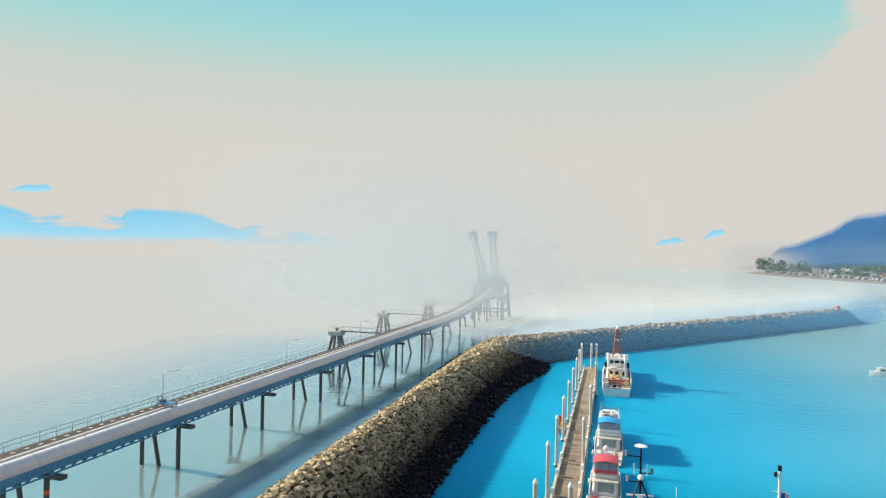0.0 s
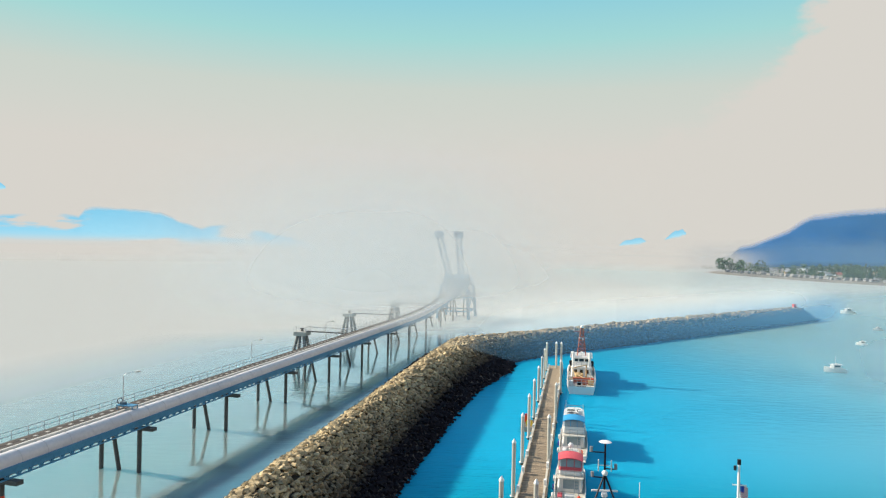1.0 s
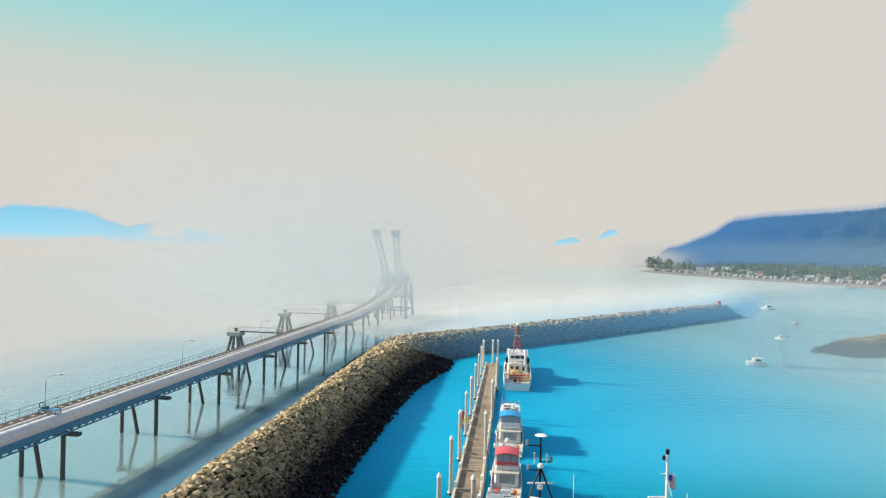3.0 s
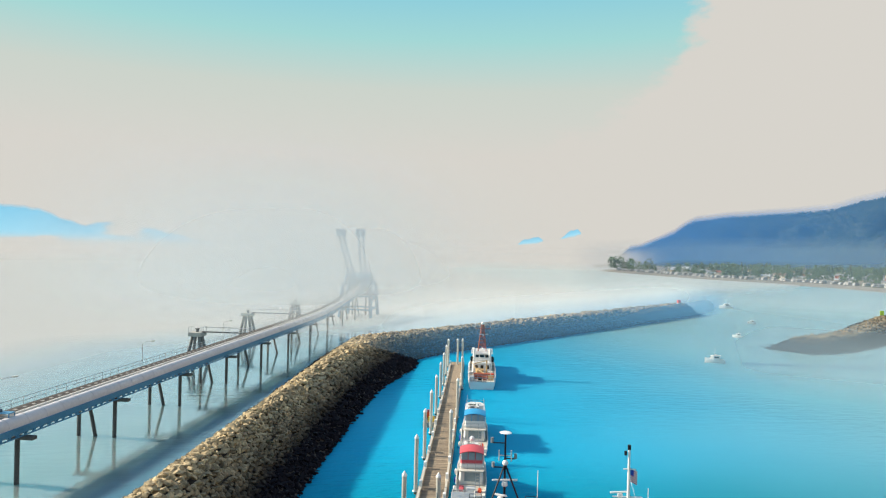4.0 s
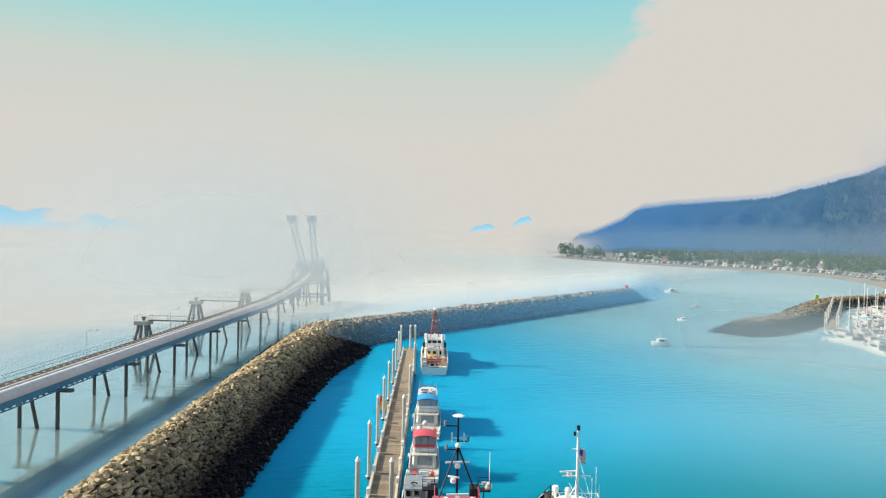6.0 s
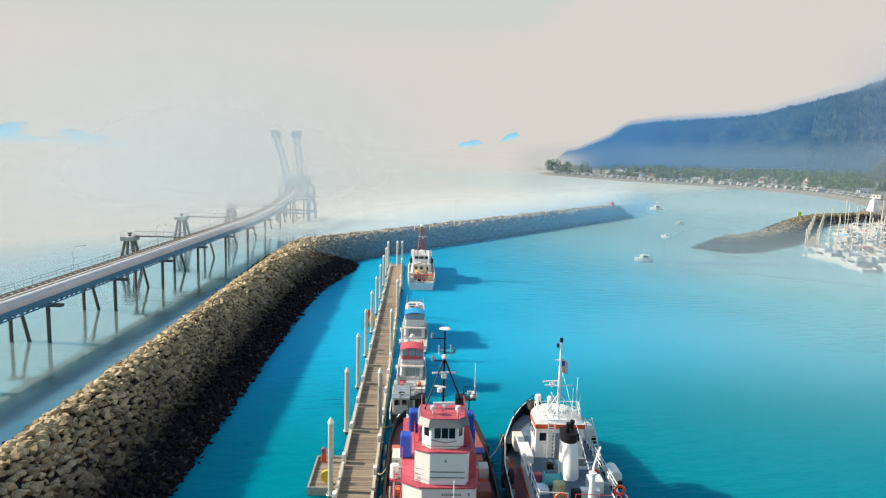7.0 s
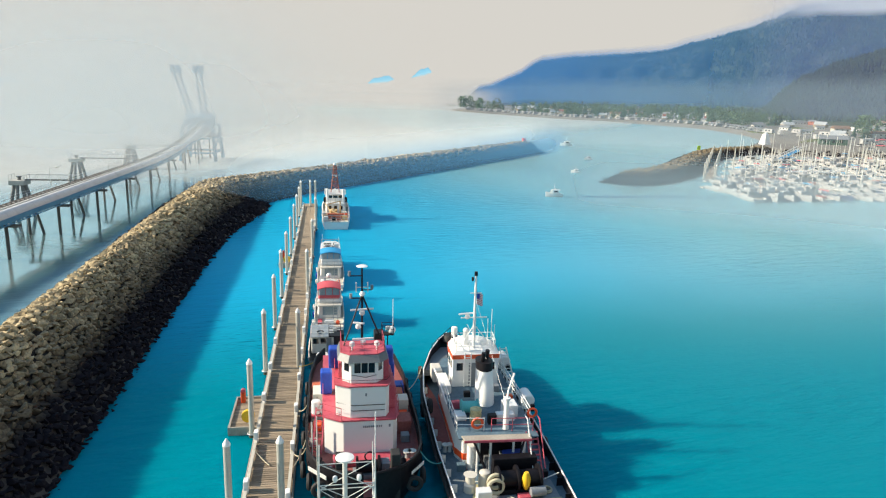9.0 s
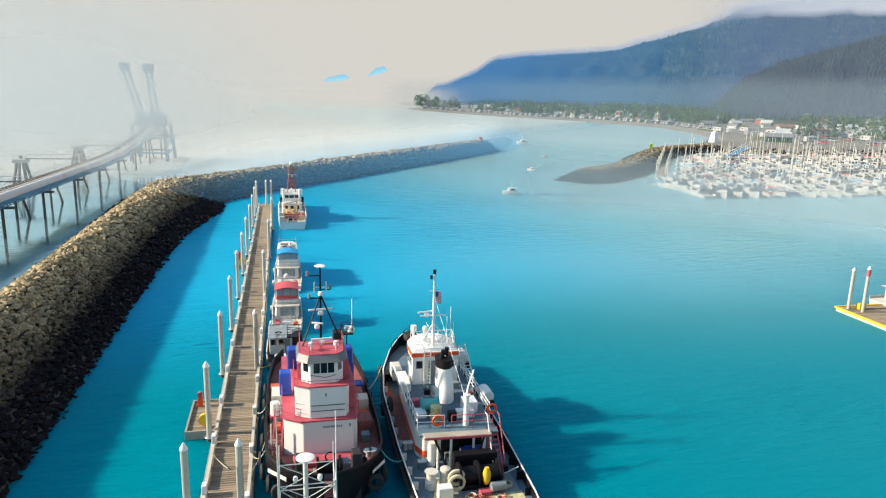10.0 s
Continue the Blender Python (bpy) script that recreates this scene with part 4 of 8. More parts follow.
# paler mist lying on the harbour mouth, thickening outwards
me = bpy.data.meshes.new("fog_floor")
v, d = [], []
for i in range(47):
    for j in range(41):
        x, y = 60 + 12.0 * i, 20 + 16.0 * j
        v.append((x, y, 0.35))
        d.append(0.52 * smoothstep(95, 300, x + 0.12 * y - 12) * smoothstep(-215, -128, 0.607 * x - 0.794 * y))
f = [(i * 41 + j, i * 41 + j + 41, i * 41 + j + 42, i * 41 + j + 1) for i in range(46) for j in range(40)]
v, d, f = compact(v, d, [q for q in f if max(d[k] for k in q) > 0])
me.from_pydata(v, [], f)
layer = me.uv_layers.new(name="density")
for loop in me.loops:
    layer.data[loop.index].uv = (d[loop.vertex_index], 0.5)
me.materials.append(MOUTHFOG)
me.shade_smooth()
veil = new("fog_floor", me)
veil.visible_shadow = False
tagged(veil, "pale mist lying on the harbour mouth's water", "fog", kind="structure")
# thin mist before the boat basin
cols = []
for k in range(31):
    az = -28 - 1.35 * k
    cols.append((around(az, 148), 16.5, 0.5 * smoothstep(-28, -37, az)))
veil_sheet("fog_bank", cols, ((0, 0), (0.12, 0.3), (0.3, 0.9), (0.6, 1), (0.8, 0.7), (1, 0)), "thin white mist on the water before the boat basin", BASINMIST)

cols = []
for k in range(36):
    az = -20 - 0.9 * k
    cols.append((around(az, 378), 13.0, 0.3 * smoothstep(-20, -27, az) * smoothstep(-51, -40, az)))
veil_sheet("fog_bank", cols, ((0, 0), (0.08, 0.5), (0.2, 1), (0.45, 0.9), (0.75, 0.35), (1, 0)), "low white mist over the harbour mouth", PALEMIST)

# aerial haze put into tinted sheets; the far one follows the mountain's skyline
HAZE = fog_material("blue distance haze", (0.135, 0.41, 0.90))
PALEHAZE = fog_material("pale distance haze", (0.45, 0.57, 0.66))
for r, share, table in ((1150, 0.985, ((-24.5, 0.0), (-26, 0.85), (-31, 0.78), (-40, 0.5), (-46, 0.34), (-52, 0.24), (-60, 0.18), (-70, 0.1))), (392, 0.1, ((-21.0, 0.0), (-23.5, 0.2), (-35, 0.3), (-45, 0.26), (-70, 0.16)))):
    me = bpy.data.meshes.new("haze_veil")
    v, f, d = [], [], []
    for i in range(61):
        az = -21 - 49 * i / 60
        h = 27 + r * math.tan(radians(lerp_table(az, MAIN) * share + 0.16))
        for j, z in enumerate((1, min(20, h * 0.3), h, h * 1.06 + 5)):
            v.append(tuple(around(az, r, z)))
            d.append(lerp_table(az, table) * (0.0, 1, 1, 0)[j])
    f = [(i * 4 + j, i * 4 + j + 1, i * 4 + j + 5, i * 4 + j + 4) for i in range(60) for j in range(3)]
    me.from_pydata(v, [], f)
    layer = me.uv_layers.new(name="density")
    for loop in me.loops:
        layer.data[loop.index].uv = (d[loop.vertex_index], 0.5)
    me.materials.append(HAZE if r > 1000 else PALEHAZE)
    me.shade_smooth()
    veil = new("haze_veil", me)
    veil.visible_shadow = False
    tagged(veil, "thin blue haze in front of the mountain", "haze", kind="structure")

# a violet-tinted sheet puts haze over the lower shoulder
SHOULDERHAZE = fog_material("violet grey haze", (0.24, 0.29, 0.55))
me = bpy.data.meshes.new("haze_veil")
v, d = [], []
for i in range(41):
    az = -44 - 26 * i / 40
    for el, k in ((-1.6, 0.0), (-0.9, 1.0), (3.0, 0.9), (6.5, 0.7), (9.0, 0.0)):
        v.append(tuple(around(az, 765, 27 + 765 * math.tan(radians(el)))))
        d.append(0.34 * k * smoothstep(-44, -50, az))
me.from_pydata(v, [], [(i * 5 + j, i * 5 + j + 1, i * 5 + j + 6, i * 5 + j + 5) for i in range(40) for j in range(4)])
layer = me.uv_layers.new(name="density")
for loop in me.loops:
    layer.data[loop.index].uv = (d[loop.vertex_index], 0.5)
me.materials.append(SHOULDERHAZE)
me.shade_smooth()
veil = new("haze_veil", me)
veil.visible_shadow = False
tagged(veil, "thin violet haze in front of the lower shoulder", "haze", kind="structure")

# cloud lying on the mountain's shoulder
me = bpy.data.meshes.new("cloud_bank")
v, d = [], []
for i in range(81):
    az = -36 - 42 * i / 80
    el = lerp_table(az, MAIN)
    wave = 0.35 * noise.noise(Vector((az * 0.5, 1, 0))) + 0.2 * noise.noise(Vector((az * 1.6, 4, 0)))
    low = min(el, 6.1) - 0.45 + wave
    for j, e in enumerate((low, low + 0.2, low + 0.55, low + 2.5, low + 5.0)):
        v.append(tuple(around(az, 2050, 27 + 2050 * math.tan(radians(e)))))
        d.append((0, 0.45, 1, 1, 0)[j] * smoothstep(-45, -51, az))
me.from_pydata(v, [], [(i * 5 + j, i * 5 + j + 1, i * 5 + j + 6, i * 5 + j + 5) for i in range(80) for j in range(4)])
layer = me.uv_layers.new(name="density")
for loop in me.loops:
    layer.data[loop.index].uv = (d[loop.vertex_index], 0.5)
me.materials.append(CLOUDWHITE)
me.shade_smooth()
veil = new("cloud_bank", me)
veil.visible_shadow = False
tagged(veil, "white cloud lying along the mountain's crest", "cloud", kind="structure")


# ---- far ranges across the bay, a plain backdrop glowing in hazed blue ----
def range_material():
    m = bpy.data.materials.new("far blue range")
    m.use_nodes = True
    n, l = m.node_tree.nodes, m.node_tree.links
    n.remove(n["Principled BSDF"])
    uv = n.new("ShaderNodeUVMap")
    uv.uv_map = "height"
    sp = n.new("ShaderNodeSeparateXYZ")
    l.new(uv.outputs[0], sp.inputs[0])
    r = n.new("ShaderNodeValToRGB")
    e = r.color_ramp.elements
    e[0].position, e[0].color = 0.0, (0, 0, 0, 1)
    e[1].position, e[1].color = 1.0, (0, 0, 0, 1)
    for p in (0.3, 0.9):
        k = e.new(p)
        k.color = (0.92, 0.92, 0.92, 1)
    l.new(sp.outputs["Y"], r.inputs[0])
    g = n.new("ShaderNodeNewGeometry")
    mp = n.new("ShaderNodeMapping")
    mp.inputs["Scale"].default_value = (0.0022, 0.0022, 0.010)
    l.new(g.outputs["Position"], mp.inputs["Vector"])
    nz = n.new("ShaderNodeTexNoise")
    nz.inputs["Detail"].default_value, nz.inputs["Scale"].default_value = 5, 1.0
    l.new(mp.outputs[0], nz.inputs["Vector"])
    rg = n.new("ShaderNodeMapRange")
    rg.interpolation_type = "SMOOTHSTEP"
    l.new(nz.outputs["Fac"], rg.inputs["Value"])
    rg.inputs["From Min"].default_value, rg.inputs["From Max"].default_value = 0.36, 0.46
    mu = n.new("ShaderNodeMath")
    mu.operation = "MULTIPLY"
    l.new(r.outputs[0], mu.inputs[0])
    l.new(rg.outputs[0], mu.inputs[1])
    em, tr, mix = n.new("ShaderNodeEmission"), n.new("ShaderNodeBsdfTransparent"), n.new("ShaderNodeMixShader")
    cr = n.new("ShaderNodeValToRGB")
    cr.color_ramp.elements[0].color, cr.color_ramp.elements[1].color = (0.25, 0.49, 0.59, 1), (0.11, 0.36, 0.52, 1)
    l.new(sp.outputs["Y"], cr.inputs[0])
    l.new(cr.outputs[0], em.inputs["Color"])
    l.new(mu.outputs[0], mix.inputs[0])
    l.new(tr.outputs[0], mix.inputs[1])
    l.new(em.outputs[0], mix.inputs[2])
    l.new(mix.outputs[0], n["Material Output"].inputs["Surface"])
    return m


RANGE = range_material()


def far_range(name, table, bottom, r, az0, az1, label):
    me = bpy.data.meshes.new(name)
    cols, rows = 160, 8
    v, f, uv = [], [], []
    for i in range(cols + 1):
        az = az0 + (az1 - az0) * i / cols
        top = lerp_table(az, table) + 0.10 * noise.noise(Vector((az * 1.7, 0, 0))) + 0.05 * noise.noise(Vector((az * 6, 3, 0)))
        low = bottom if isinstance(bottom, float) else lerp_table(az, bottom)
        for j in range(rows + 1):
            t = j / rows
            el = low + (max(top, low + 0.02) - low) * t
            v.append(tuple(around(az, r, 27 + r * math.tan(radians(el)))))
            uv.append((i / cols, t))
    for i in range(cols):
        for j in range(rows):
            a = i * (rows + 1) + j
            f.append((a, a + 1, a + rows + 2, a + rows + 1))
    me.from_pydata(v, [], f)
    layer = me.uv_layers.new(name="height")
    for loop in me.loops:
        layer.data[loop.index].uv = uv[loop.vertex_index]
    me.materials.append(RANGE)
    return tagged(new(name, me), label, "backdrop", kind="structure")


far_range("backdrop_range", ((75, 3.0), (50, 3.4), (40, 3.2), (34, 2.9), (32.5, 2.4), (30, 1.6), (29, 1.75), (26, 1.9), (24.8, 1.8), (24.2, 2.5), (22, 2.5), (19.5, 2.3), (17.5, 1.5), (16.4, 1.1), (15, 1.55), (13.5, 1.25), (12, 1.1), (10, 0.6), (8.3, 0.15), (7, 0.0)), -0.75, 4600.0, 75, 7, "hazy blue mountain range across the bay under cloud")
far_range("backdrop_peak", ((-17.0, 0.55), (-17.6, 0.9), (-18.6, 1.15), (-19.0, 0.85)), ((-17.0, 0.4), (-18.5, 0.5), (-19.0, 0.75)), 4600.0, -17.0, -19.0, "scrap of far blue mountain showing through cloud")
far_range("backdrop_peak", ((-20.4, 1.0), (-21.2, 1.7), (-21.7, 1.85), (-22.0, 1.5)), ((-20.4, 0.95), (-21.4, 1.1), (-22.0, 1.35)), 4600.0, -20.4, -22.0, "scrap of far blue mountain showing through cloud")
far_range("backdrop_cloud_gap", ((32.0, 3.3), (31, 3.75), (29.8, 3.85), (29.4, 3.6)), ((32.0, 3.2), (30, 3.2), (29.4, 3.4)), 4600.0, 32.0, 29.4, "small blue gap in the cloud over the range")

# the fog bank on the horizon, a plain backdrop glowing in the sky's own colour
def horizon_fog():
    m = bpy.data.materials.new("far fog on the horizon")
    m.use_nodes = True
    n, l = m.node_tree.nodes, m.node_tree.links
    n.remove(n["Principled BSDF"])
    uv = n.new("ShaderNodeUVMap")
    uv.uv_map = "density"
    sp = n.new("ShaderNodeSeparateXYZ")
    l.new(uv.outputs[0], sp.inputs[0])
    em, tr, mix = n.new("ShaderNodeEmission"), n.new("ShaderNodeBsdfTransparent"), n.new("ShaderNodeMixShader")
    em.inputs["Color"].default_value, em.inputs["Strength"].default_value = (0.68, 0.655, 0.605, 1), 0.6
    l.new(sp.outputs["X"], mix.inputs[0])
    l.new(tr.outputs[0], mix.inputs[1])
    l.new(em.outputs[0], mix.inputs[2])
    l.new(mix.outputs[0], n["Material Output"].inputs["Surface"])
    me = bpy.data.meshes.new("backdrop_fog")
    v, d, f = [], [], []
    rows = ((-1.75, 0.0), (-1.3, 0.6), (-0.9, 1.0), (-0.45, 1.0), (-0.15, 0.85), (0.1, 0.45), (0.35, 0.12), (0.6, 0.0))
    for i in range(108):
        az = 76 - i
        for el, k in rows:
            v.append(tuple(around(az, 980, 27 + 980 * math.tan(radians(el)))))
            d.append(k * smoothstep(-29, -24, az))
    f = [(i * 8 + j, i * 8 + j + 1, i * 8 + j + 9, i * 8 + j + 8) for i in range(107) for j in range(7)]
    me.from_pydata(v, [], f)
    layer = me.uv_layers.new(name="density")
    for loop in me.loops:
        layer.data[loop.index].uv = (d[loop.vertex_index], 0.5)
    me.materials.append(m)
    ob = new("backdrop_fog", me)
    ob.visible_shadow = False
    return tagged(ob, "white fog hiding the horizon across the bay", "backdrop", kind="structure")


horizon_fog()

# ---- vessels ----
def hull_rings(stations, deck, thick=0.14):
    """Closed cross-sections of a hull with a bulwark: stations of (y, half at the rail, rail height, half at the water, keel)."""
    rings = []
    for y, b, zs, w, k in stations:
        t = min(thick, b * 0.5)
        dz = min(deck, zs - 0.02)
        right = [(b, zs), (b, zs - 0.5 * (zs - 0.2)), (w + (b - w) * 0.25, 0.25), (w * 0.9, -0.7), (w * 0.35, k), ]
        inner = [(b - t, zs), (b - t, dz)]
        ring = [(-x, y, z) for x, z in right] + [(x, y, z) for x, z in reversed(right)] + [(x, y, z) for x, z in inner] + [(-x, y, z) for x, z in reversed(inner)]
        rings.append(ring)
    return rings


def lerp_stations(stations, n):
    out = []
    y0, y1 = stations[0][0], stations[-1][0]
    for i in range(n + 1):
        t = i / n
        t = t * t * (3 - 2 * t) * 0.6 + t * 0.4
        y = y0 + (y1 - y0) * t
        for a, b in zip(stations, stations[1:]):
            if a[0] <= y <= b[0] + 1e-9:
                k = (y - a[0]) / (b[0] - a[0])
                out.append((y, *[a[j] + (b[j] - a[j]) * k for j in range(1, 5)]))
                break
    return out


def make_hull(e, stations, deck, hull_mat, deck_mat, rail_mat, n=30, thick=0.14, rail=0.09):
    st = lerp_stations(stations, n)
    hull = Mesh().loft(hull_rings(st, deck, thick)).obj("hull", hull_mat, e, smooth=True)
    d = Mesh()
    d.loft([[(-(b - thick) + 0.004, y, min(deck, zs - 0.02) + 0.012), (b - thick - 0.004, y, min(deck, zs - 0.02) + 0.012)] for y, b, zs, w, k in st if b > thick + 0.05], closed=False, caps=False)
    d.obj("deck", deck_mat, e)
    for s in (-1, 1):
        Mesh().line([(s * (b - thick / 2), y, zs + 0.02) for y, b, zs, w, k in st], rail, 6).obj("cap_rail", rail_mat, e)
    return st


def chamfered(x0, x1, y0, y1, c0, c1, d=0.7, back=0.0):
    """Plan of a deckhouse whose front corners (at y0) are cut back."""
    return [(x0 + c0, y0), (x1 - c1, y0), (x1, y0 + d), (x1, y1 - back), (x1 - back, y1), (x0 + back, y1), (x0, y1 - back), (x0, y0 + d)]


def railing(e, pts, height, material, rows=2, gap=1.1, r=0.028, name="railing"):
    """A guard rail along plan points: posts and rails in one run."""
    m = Mesh()
    for a, b in zip(pts, pts[1:]):
        a, b = Vector(a), Vector(b)
        n = max(1, int((b - a).length / gap))
        for i in range(n + 1):
            p = a + (b - a) * (i / n)
            m.cyl(p, p + Vector((0, 0, height)), r, n=5)
        for k in range(rows):
            z = Vector((0, 0, height * (k + 1) / rows))
            m.cyl(a + z, b + z, r, n=5)
    return m.obj(name, material, e)


def ladder(e, a, b, width, side, material, steps, name="ladder", tread=0.05):
    a, b, side = Vector(a), Vector(b), Vector(side) * width / 2
    m = Mesh().bar(a - side, b - side, 0.08).bar(a + side, b + side, 0.08)
    for k in range(steps):
        p = a + (b - a) * ((k + 0.5) / steps)
        m.bar(p - side, p + side, tread)
    return m.obj(name, material, e)


def window(e, c, w, h, facing, material=GLASS, frame_mat=None):
    """A pane set 2 cm proud, with a rim; facing is the outward direction in plan."""
    f = Vector((*facing, 0)).normalized()
    m = Matrix.Translation(c) @ f.to_track_quat("Z", "Y").to_matrix().to_4x4()
    right = Vector((-f.y, f.x, 0))
    up = Vector((0, 0, 1))
    p = Vector(c) + f * 0.02
    pane = Mesh()
    pane.loft([[p + right * (sx * w / 2) + up * (sz * h / 2) + f * d for sx, sz in ((-1, -1), (1, -1), (1, 1), (-1, 1))] for d in (-0.03, 0.0)])
    pane.obj("window", material, e)


def radar(e, x, y, z, w=1.2, turn=20, material=WHITE):
    Mesh().turn((x, y, z), ((0.16, 0), (0.2, 0.08), (0.18, 0.28), (0.06, 0.34))).obj("radar_housing", material, e, smooth=True)
    Mesh().box(-w / 2, w / 2, -0.06, 0.06, 0, 0.11, pose(x, y, z + 0.35, 0, 0, turn)).obj("radar_bar", material, e, bevel=0.02)


def dome(e, x, y, z, r=0.25, material=WHITE):
    Mesh().turn((x, y, z), ((r * 0.75, 0), (r, r * 0.5), (r * 0.95, r * 0.9), (r * 0.6, r * 1.4), (r * 0.1, r * 1.6)), 16).obj("antenna_dome", material, e, smooth=True)


def bars(e, c, right, up, width, rows, n, material, h=0.12):
    """Lettering that cannot be read: plain bars."""
    c, right, up = Vector(c), Vector(right).normalized(), Vector(up).normalized()
    f = right.cross(up)
    rng = random.Random(n)
    m = Mesh()
    x = -width / 2
    step = width / n
    for k in range(n):
        w = step * rng.uniform(0.55, 0.8)
        p = c + right * (x + w / 2)
        m.loft([[p + right * (sx * w / 2) + up * (sz * h / 2) + f * d for sx, sz in ((-1, -1), (1, -1), (1, 1), (-1, 1))] for d in (0.0, 0.015)])
        x += step
    m.obj("lettering", material, e)


def tyre(e, c, axis, r=0.42):
    Mesh().torus(c, r, 0.17, axis, 14, 7).obj("tyre_fender", RUBBER, e, smooth=True)


def red_tug():
    """The nearer tug beside the dock: bow to the camera."""
    e = empty("tugboat", dock_place(2.0, 38.0), "black-hulled tugboat with red decks and a white three-storey house", "tugboat")
    hull = [(0.0, 0.5, 3.3, 0.2, -1.0), (0.5, 1.7, 3.25, 0.7, -1.8), (1.2, 2.55, 3.15, 1.5, -2.2), (2.6, 3.4, 2.95, 2.5, -2.4), (4.5, 3.95, 2.75, 3.3, -2.5), (8, 4.15, 2.5, 3.9, -2.6), (18, 4.1, 2.3, 3.9, -2.6), (22, 3.7, 2.4, 3.3, -1.8), (24, 2.9, 2.5, 2.3, -0.8)]
    make_hull(e, hull, 1.7, BLACK, DECKRED, BLACK, 34, 0.16, 0.1)
    # lower house, its deck and red trims
    Mesh().prism(chamfered(-2.75, 2.3, 5.0, 17.0, 1.3, 0.35, 0.9), 1.7, 4.4).obj("lower_house", WHITE, e, "white lower deckhouse with cut front corners", bevel=0.05)
    Mesh().prism(chamfered(-2.9, 2.45, 4.95, 17.2, 1.3, 0.35, 0.9), 4.4, 4.5).obj("boat_deck", RED, e, "red boat deck with a red edge")
    Mesh().prism(chamfered(-1.95, 1.72, 5.3, 13.0, 1.0, 0.25, 0.6), 4.5, 6.75).obj("upper_house", WHITE, e, "white upper deckhouse", bevel=0.05)
    Mesh().prism(chamfered(-2.05, 1.85, 5.25, 11.0, 1.0, 0.3, 0.6), 6.75, 6.85).obj("bridge_deck", RED, e, "red bridge deck")
    wh = chamfered(-1.5, 1.35, 5.75, 8.3, 0.6, 0.5, 0.6)
    Mesh().prism(wh, 6.85, 8.7).obj("wheelhouse", WHITE, e, "white wheelhouse with five front windows", bevel=0.03)
    vis0 = chamfered(-1.82, 1.67, 5.3, 8.5, 0.7, 0.6, 0.7)
    vis1 = chamfered(-1.66, 1.51, 5.6, 8.4, 0.65, 0.55, 0.65)
    Mesh().prism(vis0, 8.5, 8.95, vis1).obj("visor", DARKGREY, e, "dark grey sloping visor over the windows")
    Mesh().prism(chamfered(-1.62, 1.47, 5.65, 8.36, 0.65, 0.55, 0.65), 8.95, 9.0).obj("roof", RED, e, "red wheelhouse roof")
    for x in (-0.47, 0.02, 0.5):
        window(e, (x, 5.75, 8.03), 0.42, 0.85, (0, -1))
    window(e, (-1.2, 6.05, 8.05), 0.42, 0.75, (-0.6, -0.6))
    window(e, (1.1, 6.05, 8.05), 0.40, 0.75, (0.6, -0.5))
    for y in (6.9, 7.65):
        window(e, (-1.5, y, 8.05), 0.62, 0.7, (-1, 0))
        window(e, (1.35, y, 8.05), 0.62, 0.7, (1, 0))
    Mesh().line([(-0.9, 5.72, 7.5), (0.1, 5.68, 7.3), (0.85, 5.72, 7.45)], 0.02).obj("cable", BLACK, e)
    railing(e, [(-2.85, 12, 4.5), (-2.85, 5.9, 4.5), (-1.6, 5.0, 4.5)], 0.9, RED, 2, 1.2, 0.022)
    railing(e, [(2.1, 5.0, 4.5), (2.4, 5.9, 4.5), (2.4, 12, 4.5)], 0.9, RED, 2, 1.2, 0.022)
    railing(e, [(-2.0, 10.6, 6.85), (-2.0, 6.0, 6.85)], 0.8, RED, 2, 1.0, 0.022)
    railing(e, [(1.8, 6.0, 6.85), (1.8, 10.6, 6.85)], 0.8, RED, 2, 1.0, 0.022)
    Mesh().line([(-2.0, 6.0, 7.25), (-1.0, 5.3, 7.25), (1.5, 5.3, 7.25), (1.8, 6.0, 7.25)], 0.018).obj("grab_wire", BLACK, e)
    railing(e, [(-1.55, 8.3, 9.0), (-1.55, 6.35, 9.0), (-0.95, 5.72, 9.0), (0.9, 5.72, 9.0), (1.4, 6.35, 9.0), (1.4, 8.3, 9.0)], 0.75, RED, 2, 0.8, 0.02)
    for x, y, z in ((-1.8, 5.28, 5.45), (-1.8, 5.28, 5.05)):
        Mesh().line([(x - 0.1, y + 0.6, z), (-0.8, y - 0.03, z), (1.35, y - 0.03, z), (1.7, y + 0.6, z)], 0.025).obj("grab_wire", BLACK, e)
    bars(e, (0.55, 4.98, 3.98), (1, 0, 0), (0, 0, 1), 1.35, 1, 10, GREY, 0.14)
    Mesh().box(-0.06, 0.06, -0.04, 0.0, 0, 0.2, pose(0.1, 5.3, 6.1)).obj("deck_light", GREY, e)
    Mesh().box(-0.06, 0.06, -0.04, 0.0, 0, 0.2, pose(1.7, 5.0, 3.9)).obj("deck_light", GREY, e)
    for s, x in ((-1, -2.75), (1, 2.3)):
        for y in (8.5, 11.5, 14.5):
            Mesh().cyl((x, y, 3.3), (x + s * 0.03, y, 3.3), 0.2, n=14).obj("porthole", GLASS, e)
    # red companionways and lockers against the house
    Mesh().box(1.74, 2.2, 6.6, 11.0, 4.5, 6.2).obj("side_casing", RED, e, bevel=0.05)
    Mesh().box(-1.75, -1.52, 6.9, 8.4, 6.85, 7.9).obj("wing_screen", RED, e, bevel=0.04)
    Mesh().box(1.37, 1.75, 6.6, 8.4, 6.85, 8.2).obj("wing_screen", RED, e, bevel=0.04)
